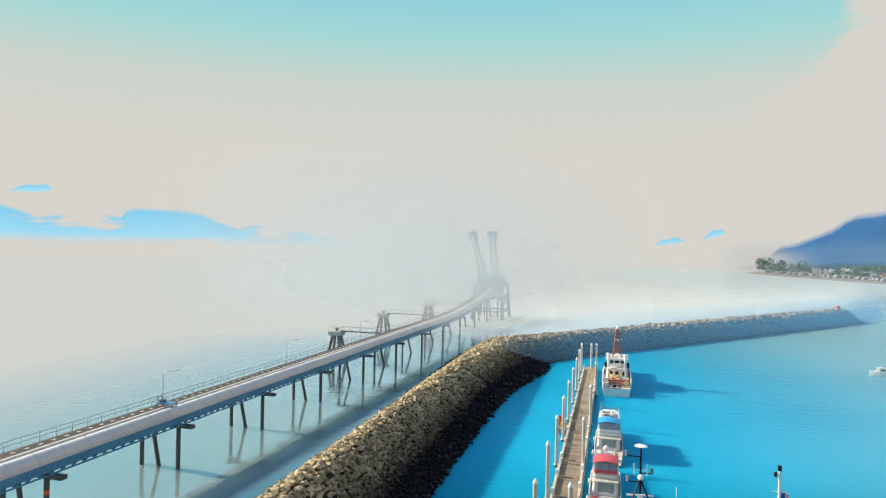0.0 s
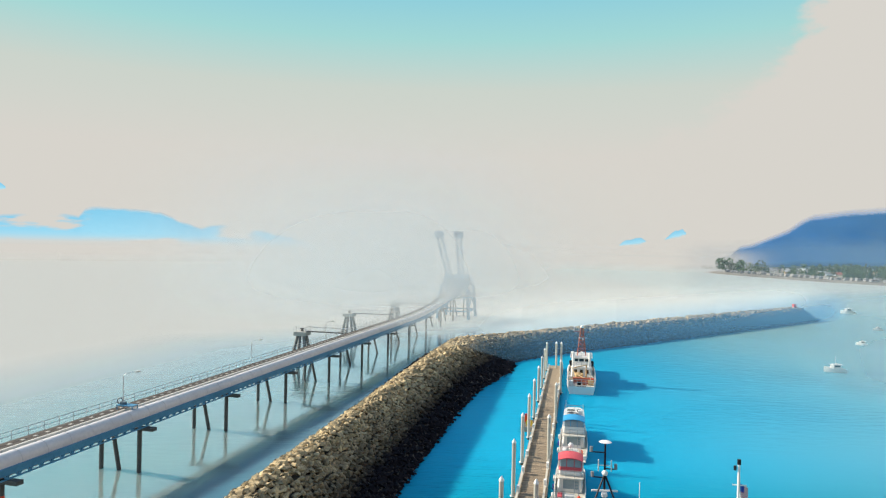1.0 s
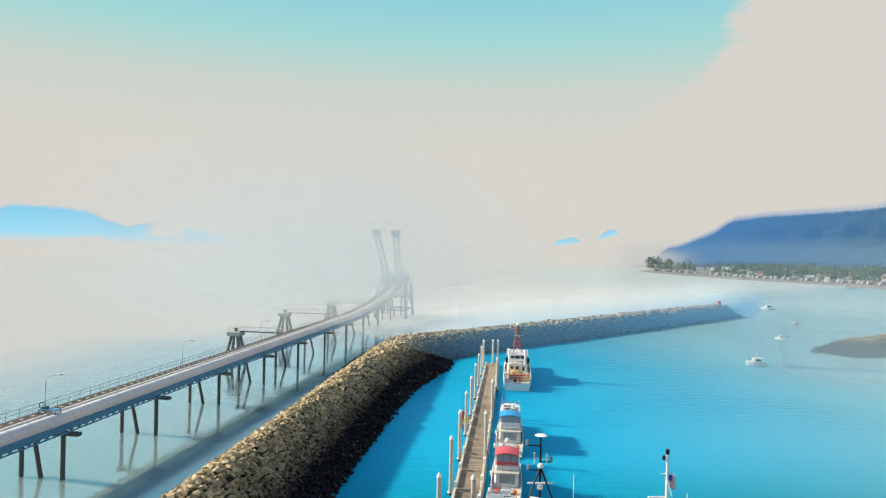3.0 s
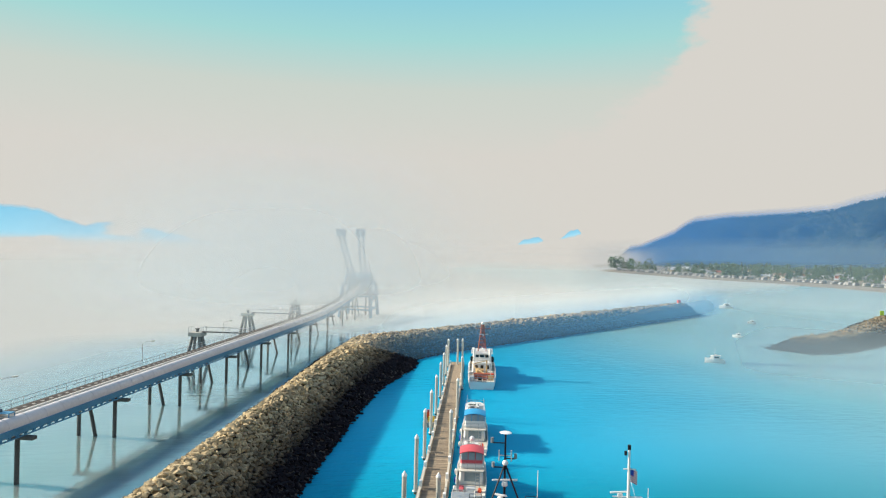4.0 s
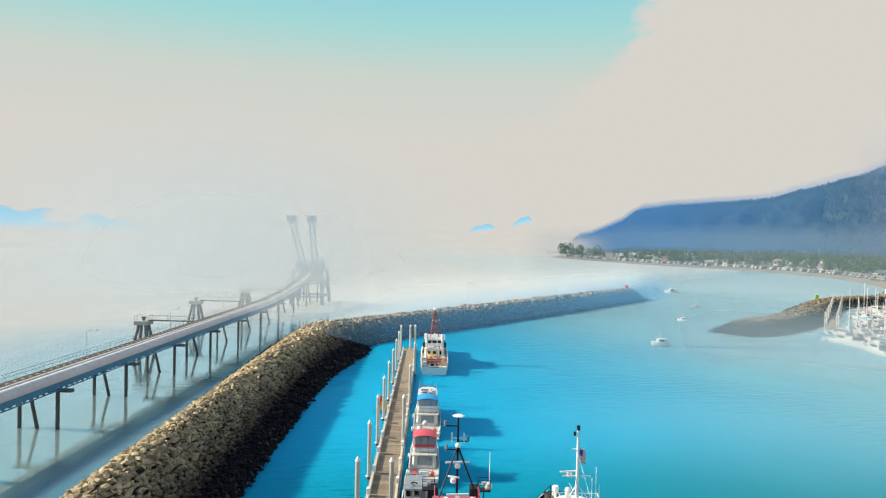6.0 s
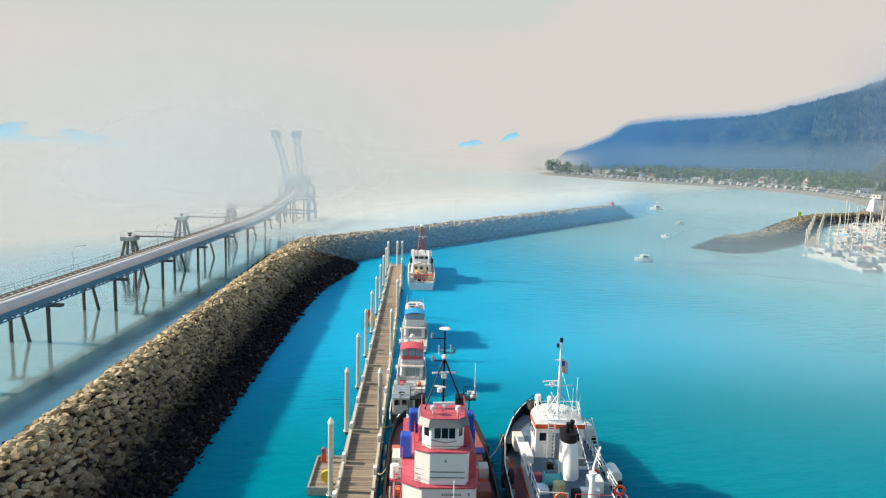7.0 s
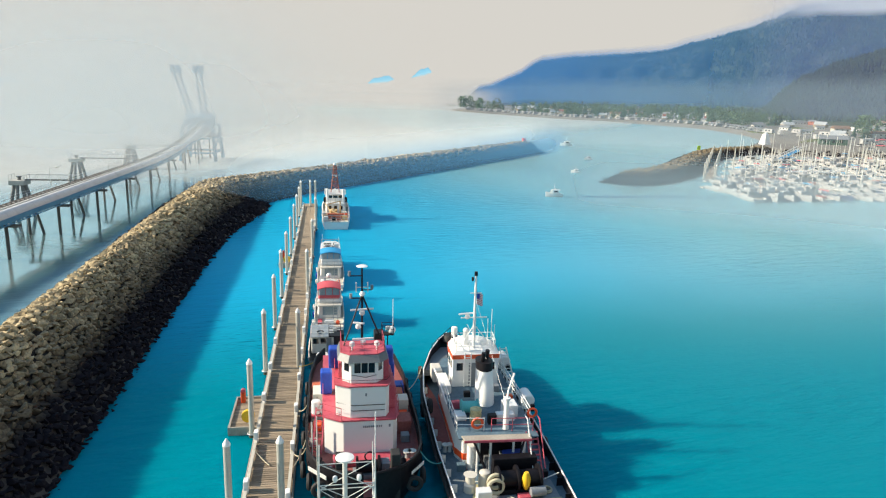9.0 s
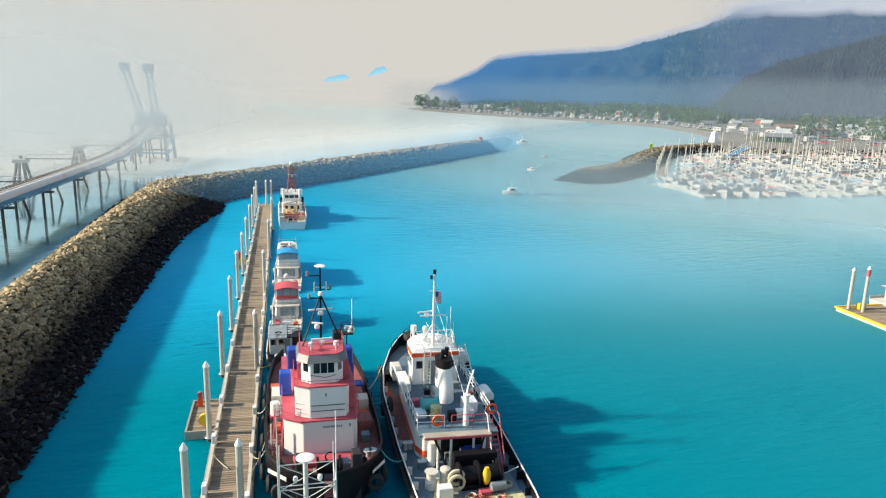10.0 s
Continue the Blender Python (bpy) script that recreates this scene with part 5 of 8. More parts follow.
    for x, y, z, h in ((-2.6, 9.8, 4.5, 1.75), (2.15, 11.4, 4.5, 1.7), (-2.0, 9.0, 6.85, 1.5), (1.85, 9.2, 6.85, 1.3)):
        Mesh().box(x - 0.42, x + 0.42, y - 0.5, y + 0.5, z, z + h).obj("tarpaulin_cover", BLUE, e, "bright blue tarpaulin cover", bevel=0.12)
    Mesh().cyl((-3.35, 8.2, 3.6), (-3.35, 8.2, 4.6), 0.33, n=14).obj("liferaft_canister", GEL, e, "white liferaft canister", smooth=True, bevel=0.06)
    Mesh().box(-3.7, -3.0, 7.85, 8.55, 3.45, 3.6).bar((-3.35, 8.2, 1.7), (-3.35, 8.2, 3.45), 0.12).obj("raft_cradle", RED, e)
    ladder(e, (-3.3, 5.6, 1.75), (-3.0, 8.2, 4.5), 0.6, (1, 0, 0), RED, 9, "stair")
    Mesh().cyl((-3.6, 5.6, 1.7), (-3.6, 5.6, 4.2), 0.05, n=8).obj("post", PALESTEEL, e)
    for x in (-3.55, -3.2):
        Mesh().turn((x, 3.9 + (x + 3.5), 1.7), ((0.2, 0), (0.17, 0.3), (0.3, 0.4), (0.3, 0.5))).obj("bitt", BLACK, e, smooth=True)
    for x in (2.9, 3.25):
        Mesh().turn((x, 4.6, 1.7), ((0.2, 0), (0.17, 0.3), (0.3, 0.4), (0.3, 0.5))).obj("bitt", PALESTEEL, e, smooth=True)
    # bow: push knees, winch, fenders
    for x in (-1.75, 1.75):
        Mesh().prism([(x - 0.3, 0.75), (x + 0.3, 0.75), (x + 0.3, 1.6), (x - 0.3, 1.6)], -0.5, 4.1).obj("push_knee", RUBBER, e, "black rubber-faced push knee", bevel=0.06)
    Mesh().cyl((-0.65, 2.6, 2.35), (0.85, 2.6, 2.35), 0.42, n=14).cyl((-0.7, 2.6, 2.35), (-0.55, 2.6, 2.35), 0.7, n=14).cyl((0.75, 2.6, 2.35), (0.9, 2.6, 2.35), 0.7, n=14).obj("winch_drum", BLACK, e, smooth=True)
    Mesh().box(-0.9, 1.1, 2.1, 3.2, 1.7, 2.0).box(0.95, 1.5, 2.2, 3.0, 1.7, 2.7).obj("winch_bed", GREY, e, bevel=0.03)
    Mesh().torus((0.2, 2.7, 3.0), 0.32, 0.05, "y").obj("hose_reel", BLACK, e, smooth=True)
    Mesh().box(-2.2, 2.2, 3.7, 4.95, 1.72, 2.05).obj("hatch_coaming", RED, e, bevel=0.05)
    for p in ((-3.05, 1.4, 1.6), (-3.75, 2.6, 1.5), (-4.2, 4.3, 1.4), (-4.35, 6.2, 1.3), (3.05, 1.4, 1.6), (3.75, 2.6, 1.5)):
        tyre(e, p, "x" if abs(p[0]) > 3.5 else "y")
    for y in (9, 12, 15, 18):
        tyre(e, (-4.3, y, 1.2), "x")
        tyre(e, (4.3, y, 1.2), "x")
    bars(e, (3.28, 1.72, 2.55), (0.62, 0.78, 0.02), (0.0, 0.0, 1), 1.55, 1, 12, WHITE, 0.24)
    Mesh().box(-0.9, 0.9, -0.03, 0.03, -0.14, 0.14, pose(-3.2, 1.62, 2.65, 0, 0, -50)).obj("name_board", PALESTEEL, e, "pale name board on the bow", bevel=0.02)
    # after deck clutter, purple in shade
    Mesh().box(2.6, 3.6, 8.0, 9.6, 1.72, 2.7).obj("deck_locker", DECKRED, e, bevel=0.05)
    Mesh().box(2.8, 3.7, 11.0, 12.2, 1.72, 3.0).obj("deck_crate", CREAM, e, bevel=0.04)
    Mesh().box(2.7, 3.5, 13.2, 14.4, 1.72, 2.6).obj("deck_crate", RUST, e, bevel=0.04)
    Mesh().box(-3.8, -2.9, 10.5, 12.5, 1.72, 2.5).obj("deck_locker", GREY, e, bevel=0.05)
    Mesh().box(-3.7, -2.9, 13.2, 15.0, 1.72, 2.8).obj("deck_crate", CREAM, e, bevel=0.05)
    for x, y, k, mt in ((-2.9, 3.4, 0.28, BLACK), (-2.4, 3.0, 0.22, GREY), (2.4, 3.4, 0.3, BLACK), (1.9, 3.9, 0.22, CREAM), (-1.6, 3.2, 0.2, RUST)):
        Mesh().turn((x, y, 1.72), ((k, 0), (k * 0.8, k), (k * 1.1, k * 1.4), (k * 0.5, k * 2.4)), 10).obj("deck_fitting", mt, e, smooth=True)
    for x, y, k, mt in ((-3.4, 16.0, 0.4, RUST), (-3.3, 9.4, 0.3, ORANGE), (3.2, 10.3, 0.35, ORANGE), (3.3, 15.4, 0.45, BLUE), (3.0, 7.0, 0.3, GREY), (-3.6, 7.0, 0.25, PALESTEEL)):
        Mesh().box(x - k, x + k, y - k * 1.2, y + k * 1.2, 1.72, 1.72 + k * 1.8).obj("deck_box", mt, e, bevel=0.04)
    for a, b in (((-3.9, 6.0, 2.6), (-3.3, 14.0, 2.6)), ((3.95, 5.0, 2.7), (3.5, 15.0, 2.7))):
        Mesh().line([a, [(p + q) / 2 - (0.25 if i == 2 else 0) for i, (p, q) in enumerate(zip(a, b))], b], 0.03, 5).obj("guard_wire", BLACK, e)
    # twin stacks behind the wheelhouse
    for x in (-1.6, 1.6):
        Mesh().prism([(x - 0.4, 13.6), (x + 0.4, 13.6), (x + 0.4, 14.8), (x - 0.4, 14.8)], 4.5, 7.6).obj("funnel", BLACK, e, bevel=0.08)
    # mast
    mast = Mesh().cyl((0, 9.1, 6.85), (0, 9.1, 14.3), 0.10, 0.06, n=8).obj("mast", BLACK, e, smooth=True)
    for s in (-1, 1):
        Mesh().cyl((s * 1.35, 7.4 if s < 0 else 8.2, 9.0), (0, 9.1, 12.2), 0.06, n=6).obj("mast_stay", BLACK, mast)
    Mesh().cyl((0, 9.1, 14.3), (0, 9.1, 14.36), 0.42, 0.30, n=16).obj("antenna_disc", WHITE, mast, "white antenna disc", smooth=True)
    for z, s, w in ((13.6, -1, 0.9), (12.55, 1, 0.7), (11.95, -1, 0.8)):
        Mesh().bar((0, 9.1, z), (s * w, 9.1, z), 0.07).obj("yard", BLACK, mast)
        Mesh().cyl((s * w, 9.1, z), (s * w, 9.1, z + 0.35), 0.10, n=8).obj("mast_lamp", GREY, mast)
    Mesh().box(-0.45, -0.38, 9.0, 9.2, 12.4, 13.1).box(0.38, 0.45, 9.0, 9.2, 12.4, 13.1).bar((-0.45, 9.1, 12.75), (0.45, 9.1, 12.75), 0.05).obj("dipole_array", PALESTEEL, mast)
    radar(mast, 0, 8.9, 10.75, 1.7, 8)
    radar(mast, -0.3, 8.4, 9.9, 0.9, -20)
    radar(mast, 0.0, 7.6, 9.0, 1.5, 5)
    dome(mast, 0.0, 8.85, 12.2, 0.2)
    for x, z in ((-0.8, 9.0), (0.9, 9.0)):
        Mesh().turn((x, 6.5, z), ((0.06, 0), (0.06, 0.3), (0.18, 0.32), (0.18, 0.55), (0.1, 0.62))).obj("searchlight", WHITE, mast, smooth=True)
    for x in (-1.95, 1.9):
        Mesh().box(x - 0.45, x + 0.45, 9.2, 9.9, 9.0, 9.08).bar((x * 0.98, 9.55, 6.85), (x, 9.55, 9.0), 0.08).obj("light_platform", BLACK, mast)
        railing(mast, [(x - 0.42, 9.22, 9.08), (x + 0.42, 9.22, 9.08), (x + 0.42, 9.88, 9.08), (x - 0.42, 9.88, 9.08), (x - 0.42, 9.22, 9.08)], 0.7, BLACK, 2, 0.8, 0.022)
        Mesh().box(x - 0.14, x + 0.14, 9.45, 9.65, 9.3, 9.6).obj("floodlight", PALESTEEL, mast, bevel=0.03)
    Mesh().cyl((2.3, 9.8, 9.05), (2.3, 9.8, 11.6), 0.02, n=5).obj("whip_antenna", WHITE, mast)
    dome(mast, 2.2, 9.6, 9.1, 0.3)
    return e


GANTRY = mat("worn tan deck paint", (0.34, 0.29, 0.23), 0.7, vary=0.25, scale=2, bump=0.1, other=(0.46, 0.42, 0.36))


def blue_decked_tug():
    """The second tug: stern to the camera, bow ahead."""
    e = empty("tugboat", dock_place(11.1, 31.0), "black tugboat with blue-grey decks, white house and orange trim", "tugboat")
    hull = [(0.0, 2.6, 1.75, 2.2, -0.8), (1.5, 3.4, 1.75, 3.0, -1.6), (5, 3.85, 1.8, 3.6, -2.2), (12, 4.05, 2.0, 3.85, -2.6), (20, 4.0, 2.5, 3.7, -2.8), (24, 3.5, 2.9, 2.7, -2.8), (27.5, 2.4, 3.3, 1.4, -2.6), (29.8, 1.2, 3.6, 0.4, -2.0), (30.9, 0.3, 3.75, 0.08, -1.0)]
    st = make_hull(e, hull, 1.15, BLACK, BLUEGREY, WHITE, 40, 0.16, 0.055)
    # bare patch and paler worn plating aft
    Mesh().prism([(-2.4, 1.2), (3.1, 1.2), (3.3, 6.4), (1.2, 6.9), (-0.6, 7.6), (-2.0, 8.6), (-2.7, 6.2)], 1.166, 1.176).obj("bare_patch", OLIVE, e, "worn yellowish bare deck plating")
    Mesh().prism([(-1.2, 6.4), (3.2, 6.4), (3.2, 8.6), (-1.4, 8.4)], 1.166, 1.178).obj("steel_plate", GREY, e)
    # raised red-brown side deck forward
    Mesh().prism([(-3.85, 14), (-2.6, 14), (-2.6, 22), (-3.0, 25), (-3.75, 20)], 1.166, 1.19).obj("side_deck", DECKRED, e, "worn red side deck")
    # white inner bulwark stays on the dock side
    for k in range(12):
        y = 2 + k * 1.9
        b = [s for s in st if s[0] <= y][-1][1]
        Mesh().prism([(-(b - 0.17), y), (-(b - 0.55), y), (-(b - 0.17), y + 0.1)], 1.17, 1.75).obj("bulwark_stay", WHITE, e)
        Mesh().prism([(b - 0.17, y), (b - 0.55, y), (b - 0.17, y + 0.1)], 1.17, 1.75).obj("bulwark_stay", BLACK, e)
    for s in (-1, 1):
        Mesh().line([(s * (b + 0.05), y, zs - 0.55) for y, b, zs, w, k in st], 0.14, 6).obj("rubbing_strake", RUBBER, e)
    # main house with the boat deck over it
    house = [(-2.35, 11.2), (1.9, 11.2), (2.45, 12.0), (2.5, 21.0), (1.6, 24.0), (-1.6, 24.0), (-2.5, 21.0), (-2.75, 12.2)]
    Mesh().prism(house, 1.15, 3.7).obj("deckhouse", WHITE, e, "white deckhouse", bevel=0.1)
    for s, x0, x1 in ((-1, -2.72, -2.50), (1, 2.45, 2.5)):
        Mesh().prism([(x0 + s * 0.02, 12.4), (x0 + s * 0.06, 12.4), (x1 + s * 0.06, 21), (x1 + s * 0.02, 21)], 1.5, 1.95).obj("red_band", ORANGE, e, "orange-red band along the house")
    Mesh().prism([(-2.78, 12.15), (-2.36, 11.15), (-2.0, 11.15), (-2.0, 11.25), (-2.7, 12.3)], 1.5, 1.95).obj("red_band", ORANGE, e)
    Mesh().prism([(-2.9, 9.9), (2.6, 9.7), (2.7, 21.2), (1.8, 24.3), (-1.8, 24.3), (-2.7, 21.2)], 3.7, 3.8).obj("boat_deck", BLUEGREY, e, "blue-grey boat deck")
    Mesh().prism([(-2.6, 9.5), (2.0, 9.3), (2.1, 10.0), (-2.7, 10.2)], 3.66, 3.86).obj("gantry_deck", GANTRY, e, "worn tan after edge of the boat deck", bevel=0.03)
    Mesh().prism([(-2.62, 9.44), (2.0, 9.24), (2.0, 9.29), (-2.62, 9.49)], 3.68, 3.84).obj("red_edge", RED, e, "red edge strip")
    for x in (-1.6, -0.7, 0.9, 2.1):
        Mesh().cyl((x, 9.9, 1.15), (x, 9.9, 3.7), 0.09, n=8).obj("stanchion", WHITE, e, smooth=True)
    Mesh().bar((-1.9, 9.7, 3.6), (-1.0, 9.0, 1.4), 0.12).obj("brace", BLACK, e)
    Mesh().bar((1.6, 9.7, 3.6), (1.0, 9.0, 2.2), 0.12).obj("brace", BLACK, e)
    # black plate added for the overhang's shade on the white wall
    Mesh().box(-1.1, 1.85, 11.08, 11.22, 1.17, 3.3).obj("engine_casing", BLACK, e, "black plate standing for shade on the wall under the overhang", bevel=0.03)
    for x in (-0.6, 0.5, 1.4):
        Mesh().box(x - 0.3, x + 0.3, 10.2, 11.0, 1.17, 1.17 + 0.7 + 0.3 * (x > 0)).obj("deck_machine", DARKGREY, e, bevel=0.05)
    Mesh().cyl((-1.9, 10.6, 1.17), (-1.9, 10.6, 2.9), 0.28, n=12).obj("vent_pipe", WHITE, e, smooth=True)
    Mesh().box(-3.0, -2.2, 17.0, 19.6, 3.8, 4.5).obj("side_locker", GEL, e, "white side locker", bevel=0.08)
    Mesh().box(-3.1, -2.3, 20.6, 22.4, 3.2, 4.2).obj("side_locker", CREAM, e, bevel=0.08)
    Mesh().line([(-2.9, 15.0, 3.9), (-3.3, 16.6, 5.2), (-3.3, 18.8, 5.2)], 0.06, 6).obj("davit", WHITE, e)
    Mesh().torus((-3.75, 17.6, 2.6), 0.42, 0.2, "x", 14, 7).obj("tyre_fender", RUBBER, e, smooth=True)
    Mesh().line([(-0.9, 18.3, 9.0), (0.2, 15.9, 7.0)], 0.015).line([(0.4, 11.0, 6.1), (-0.1, 19.2, 10.8)], 0.008, 4).obj("rigging", STEEL, e)
    # wheelhouse, rounded front towards the bow
    wh = [(-1.9, 18.3), (1.75, 18.3)] + [(1.9 * math.cos(a), 20.4 + 2.1 * math.sin(a)) for a in (radians(k) for k in range(0, 181, 20))]
    Mesh().prism(wh, 3.8, 6.35).obj("wheelhouse", WHITE, e, "white round-fronted wheelhouse", smooth=True)
    Mesh().prism([(x * 1.04, (y - 20) * 1.03 + 20) for x, y in wh], 6.1, 6.45).obj("orange_band", ORANGE, e, "orange-red band under the roof", smooth=True)
    Mesh().prism([(x * 1.02, (y - 20) * 1.02 + 20) for x, y in wh], 6.45, 6.7, [(x * 0.86, (y - 20) * 0.86 + 20) for x, y in wh]).obj("roof", WHITE, e, "white crowned roof", smooth=True)
    for x in (-1.35, 1.2):
        window(e, (x, 18.3, 5.45), 0.5, 0.62, (0, -1))
    Mesh().box(-0.62, -0.02, 18.24, 18.3, 3.85, 5.75).obj("door", GREY, e)
    for a in range(20, 161, 28):
        window(e, (1.9 * math.cos(radians(a)), 20.4 + 2.1 * math.sin(radians(a)), 5.5), 0.6, 0.6, (math.cos(radians(a)), math.sin(radians(a))))
    for x in (-1.91, 1.84):
        for y in (19.0, 19.9):
            window(e, (x, y, 5.5), 0.6, 0.6, (x, 0))
    ladder(e, (-0.75, 18.1, 3.85), (-0.75, 18.1, 6.7), 0.5, (1, 0, 0), WHITE, 10)
    # roof gear
    railing(e, [(-1.6, 18.6, 6.6), (1.5, 18.6, 6.6), (1.7, 20.4, 6.6), (-1.7, 20.4, 6.6), (-1.6, 18.6, 6.6)], 0.9, WHITE, 2, 0.9)
    mast = Mesh().cyl((-0.1, 19.2, 6.6), (-0.1, 19.2, 12.6), 0.14, 0.08, n=10).obj("mast", WHITE, e, "white signal mast", smooth=True)
    Mesh().bar((-1.2, 19.2, 9.2), (0.9, 19.2, 9.2), 0.08).bar((-0.5, 19.2, 11.2), (0.4, 19.2, 11.2), 0.07).obj("yard", WHITE, mast)
    Mesh().cyl((-0.1, 19.2, 12.6), (-0.1, 19.2, 12.95), 0.13, n=10).cyl((-0.35, 19.2, 12.2), (-0.35, 19.2, 12.5), 0.1, n=8).obj("mast_lamp", BLACK, mast, smooth=True)
    radar(mast, -0.6, 19.6, 9.0, 1.5, 12)
    Mesh().turn((-1.5, 20.2, 6.6), ((0.10, 0), (0.10, 1.0), (0.24, 1.1), (0.24, 1.45), (0.2, 1.5)), 14).obj("antenna_post", WHITE, mast, smooth=True)
    dome(mast, -0.6, 20.0, 7.7, 0.24)
    Mesh().box(-0.8, -0.4, 19.8, 20.2, 6.6, 7.7).obj("instrument_box", WHITE, mast, bevel=0.06)
    dome(mast, 0.9, 20.0, 6.65, 0.3)
    for x, h in ((1.35, 3.2), (1.05, 2.4), (1.6, 1.9)):
        Mesh().cyl((x, 19.4, 6.6), (x, 19.4, 6.6 + h), 0.025, n=5).obj("whip_antenna", WHITE, mast)
    Mesh().bar((-0.1, 19.2, 8.6), (1.4, 18.8, 6.7), 0.06).bar((-0.1, 19.2, 8.6), (-1.4, 18.8, 6.7), 0.06).obj("mast_stay", WHITE, mast)
    flag = Mesh()
    for k in range(7):
        z0, z1 = 10.3 + k * 0.14, 10.3 + k * 0.14 + 0.07
        flag.loft([[(0.02 + 0.12 * i, 19.2 + 0.05 * math.sin(i * 1.6), z) for z in (z0 - 0.05 * i, z1 - 0.05 * i)] for i in range(5)], closed=False, caps=False)
    flag.obj("flag_stripe", CANVASRED, mast, "red stripes of the hanging flag")
    flag = Mesh()
    for k in range(7):
        z0, z1 = 10.37 + k * 0.14, 10.37 + k * 0.14 + 0.07
        flag.loft([[(0.02 + 0.12 * i, 19.2 + 0.05 * math.sin(i * 1.6), z) for z in (z0 - 0.05 * i, z1 - 0.05 * i)] for i in range(5)], closed=False, caps=False)
    flag.obj("flag_cloth", WHITE, mast)
    Mesh().loft([[(0.01 + 0.12 * i, 19.19 + 0.05 * math.sin(i * 1.6), z) for z in (10.8 - 0.05 * i, 11.3 - 0.05 * i)] for i in range(3)], closed=False, caps=False).obj("flag_canton", BLUE, mast)
    # funnel with black top
    ring = lambda s, z, y: [(0.05 + 0.72 * s * math.cos(a), y + 1.0 * s * math.sin(a), z) for a in (k * math.tau / 16 for k in range(16))]
    Mesh().loft([ring(1.0, 3.8, 15.4), ring(0.95, 5.0, 15.6), ring(0.85, 6.3, 15.9)]).obj("funnel", WHITE, e, "white raked funnel", smooth=True)
    Mesh().loft([ring(0.87, 6.3, 15.9), ring(0.9, 6.9, 16.05)]).obj("funnel_top", BLACK, e, "black funnel top", smooth=True)
    for k, (x, y) in enumerate(((-0.15, 15.8), (0.25, 16.3))):
        Mesh().cyl((x, y, 6.6), (x + 0.1, y - 0.1, 7.6), 0.17, n=10).obj("exhaust_pipe", BLACK, e, smooth=True)
    # boat-deck gear
    crane = Mesh().cyl((0.6, 11.0, 3.8), (0.6, 11.0, 6.0), 0.22, 0.17, n=12).obj("crane_post", WHITE, e, "white crane post", smooth=True)
    Mesh().cyl((0.6, 11.0, 6.0), (0.6, 11.0, 6.12), 0.26, n=12).obj("crane_cap", WHITE, crane)
    Mesh().line([(0.6, 11.0, 6.1), (0.75, 11.3, 6.5), (1.4, 12.3, 7.3)], 0.07, 6).obj("crane_jib", WHITE, crane)
    Mesh().cyl((-2.0, 13.6, 4.3), (-0.9, 13.6, 4.3), 0.42, n=16).obj("rope_reel", TEALROPE, e, "reel of teal rope", smooth=True)
    for x in (-2.05, -0.85):
        Mesh().cyl((x - 0.04, 13.6, 4.3), (x + 0.04, 13.6, 4.3), 0.56, n=16).obj("reel_flange", TEALROPE, e, smooth=True)
    Mesh().turn((-1.3, 12.2, 3.8), ((0.4, 0), (0.44, 0.3), (0.4, 0.8), (0.42, 1.0)), 16).obj("cask", OLIVE, e, "tan deck cask", smooth=True)
    Mesh().box(-2.7, -1.9, 12.4, 13.4, 3.8, 4.2).obj("deck_locker", GEL, e, bevel=0.06)
    Mesh().box(0.9, 1.9, 12.6, 13.8, 3.8, 4.7).obj("freezer_chest", GEL, e, "white deck chest", bevel=0.06)
    Mesh().box(0.2, 1.5, 12.0, 12.6, 3.8, 4.35).obj("deck_locker", GEL, e, bevel=0.05)
    Mesh().box(-0.5, 0.1, 11.6, 12.1, 3.8, 4.5).obj("deck_machine", BLACK, e, bevel=0.05)
    Mesh().torus((-1.45, 10.9, 4.35), 0.36, 0.1, "y").obj("life_ring", ORANGE, e, "orange life ring on the rail", smooth=True)
    Mesh().torus((2.45, 11.0, 4.9), 0.3, 0.09, "y").obj("life_ring", ORANGE, e, smooth=True)
    railing(e, [(-2.85, 14.0, 3.8), (-2.85, 11.0, 3.8), (-1.0, 10.8, 3.8)], 0.95, WHITE, 2, 1.0)
    railing(e, [(-0.5, 10.7, 3.8), (2.4, 10.5, 3.8)], 0.95, RED, 2, 1.0)
    railing(e, [(2.6, 20.5, 3.8), (2.65, 15.0, 3.8), (2.6, 12.0, 3.8)], 1.0, WHITE, 3, 0.9)
    railing(e, [(-2.7, 18.0, 3.8), (-2.8, 14.4, 3.8)], 0.95, WHITE, 2, 1.0)
    ladder(e, (2.95, 17.5, 3.3), (2.85, 21.3, 5.8), 0.55, (1, 0, 0), PALESTEEL, 14, "boarding_ladder")
    for y, z in ((14.2, 4.2), (21.5, 4.4)):
        Mesh().cyl((3.15, y, z), (3.15, y + 1.5, z), 0.5, n=14).obj("liferaft_canister", GEL, e, "white liferaft canister", smooth=True, bevel=0.1)
        Mesh().box(2.75, 3.5, y + 0.2, y + 1.3, z - 0.7, z - 0.45).obj("raft_cradle", PALESTEEL, e)
        Mesh().box(3.3, 3.6, y - 0.2, y + 0.4, z - 0.75, z - 0.2).obj("raft_release", BLACK, e, bevel=0.05)
    ladder(e, (2.35, 8.6, 1.2), (2.25, 10.3, 3.85), 0.75, (1, 0, 0), RED, 9, "stair", 0.09)
    for x in (1.9, 2.75):
        Mesh().line([(x, 8.4, 2.1), (x, 10.2, 4.8), (x, 10.9, 4.8)], 0.04, 6).obj("stair_rail", RED if x > 2 else WHITE, e)
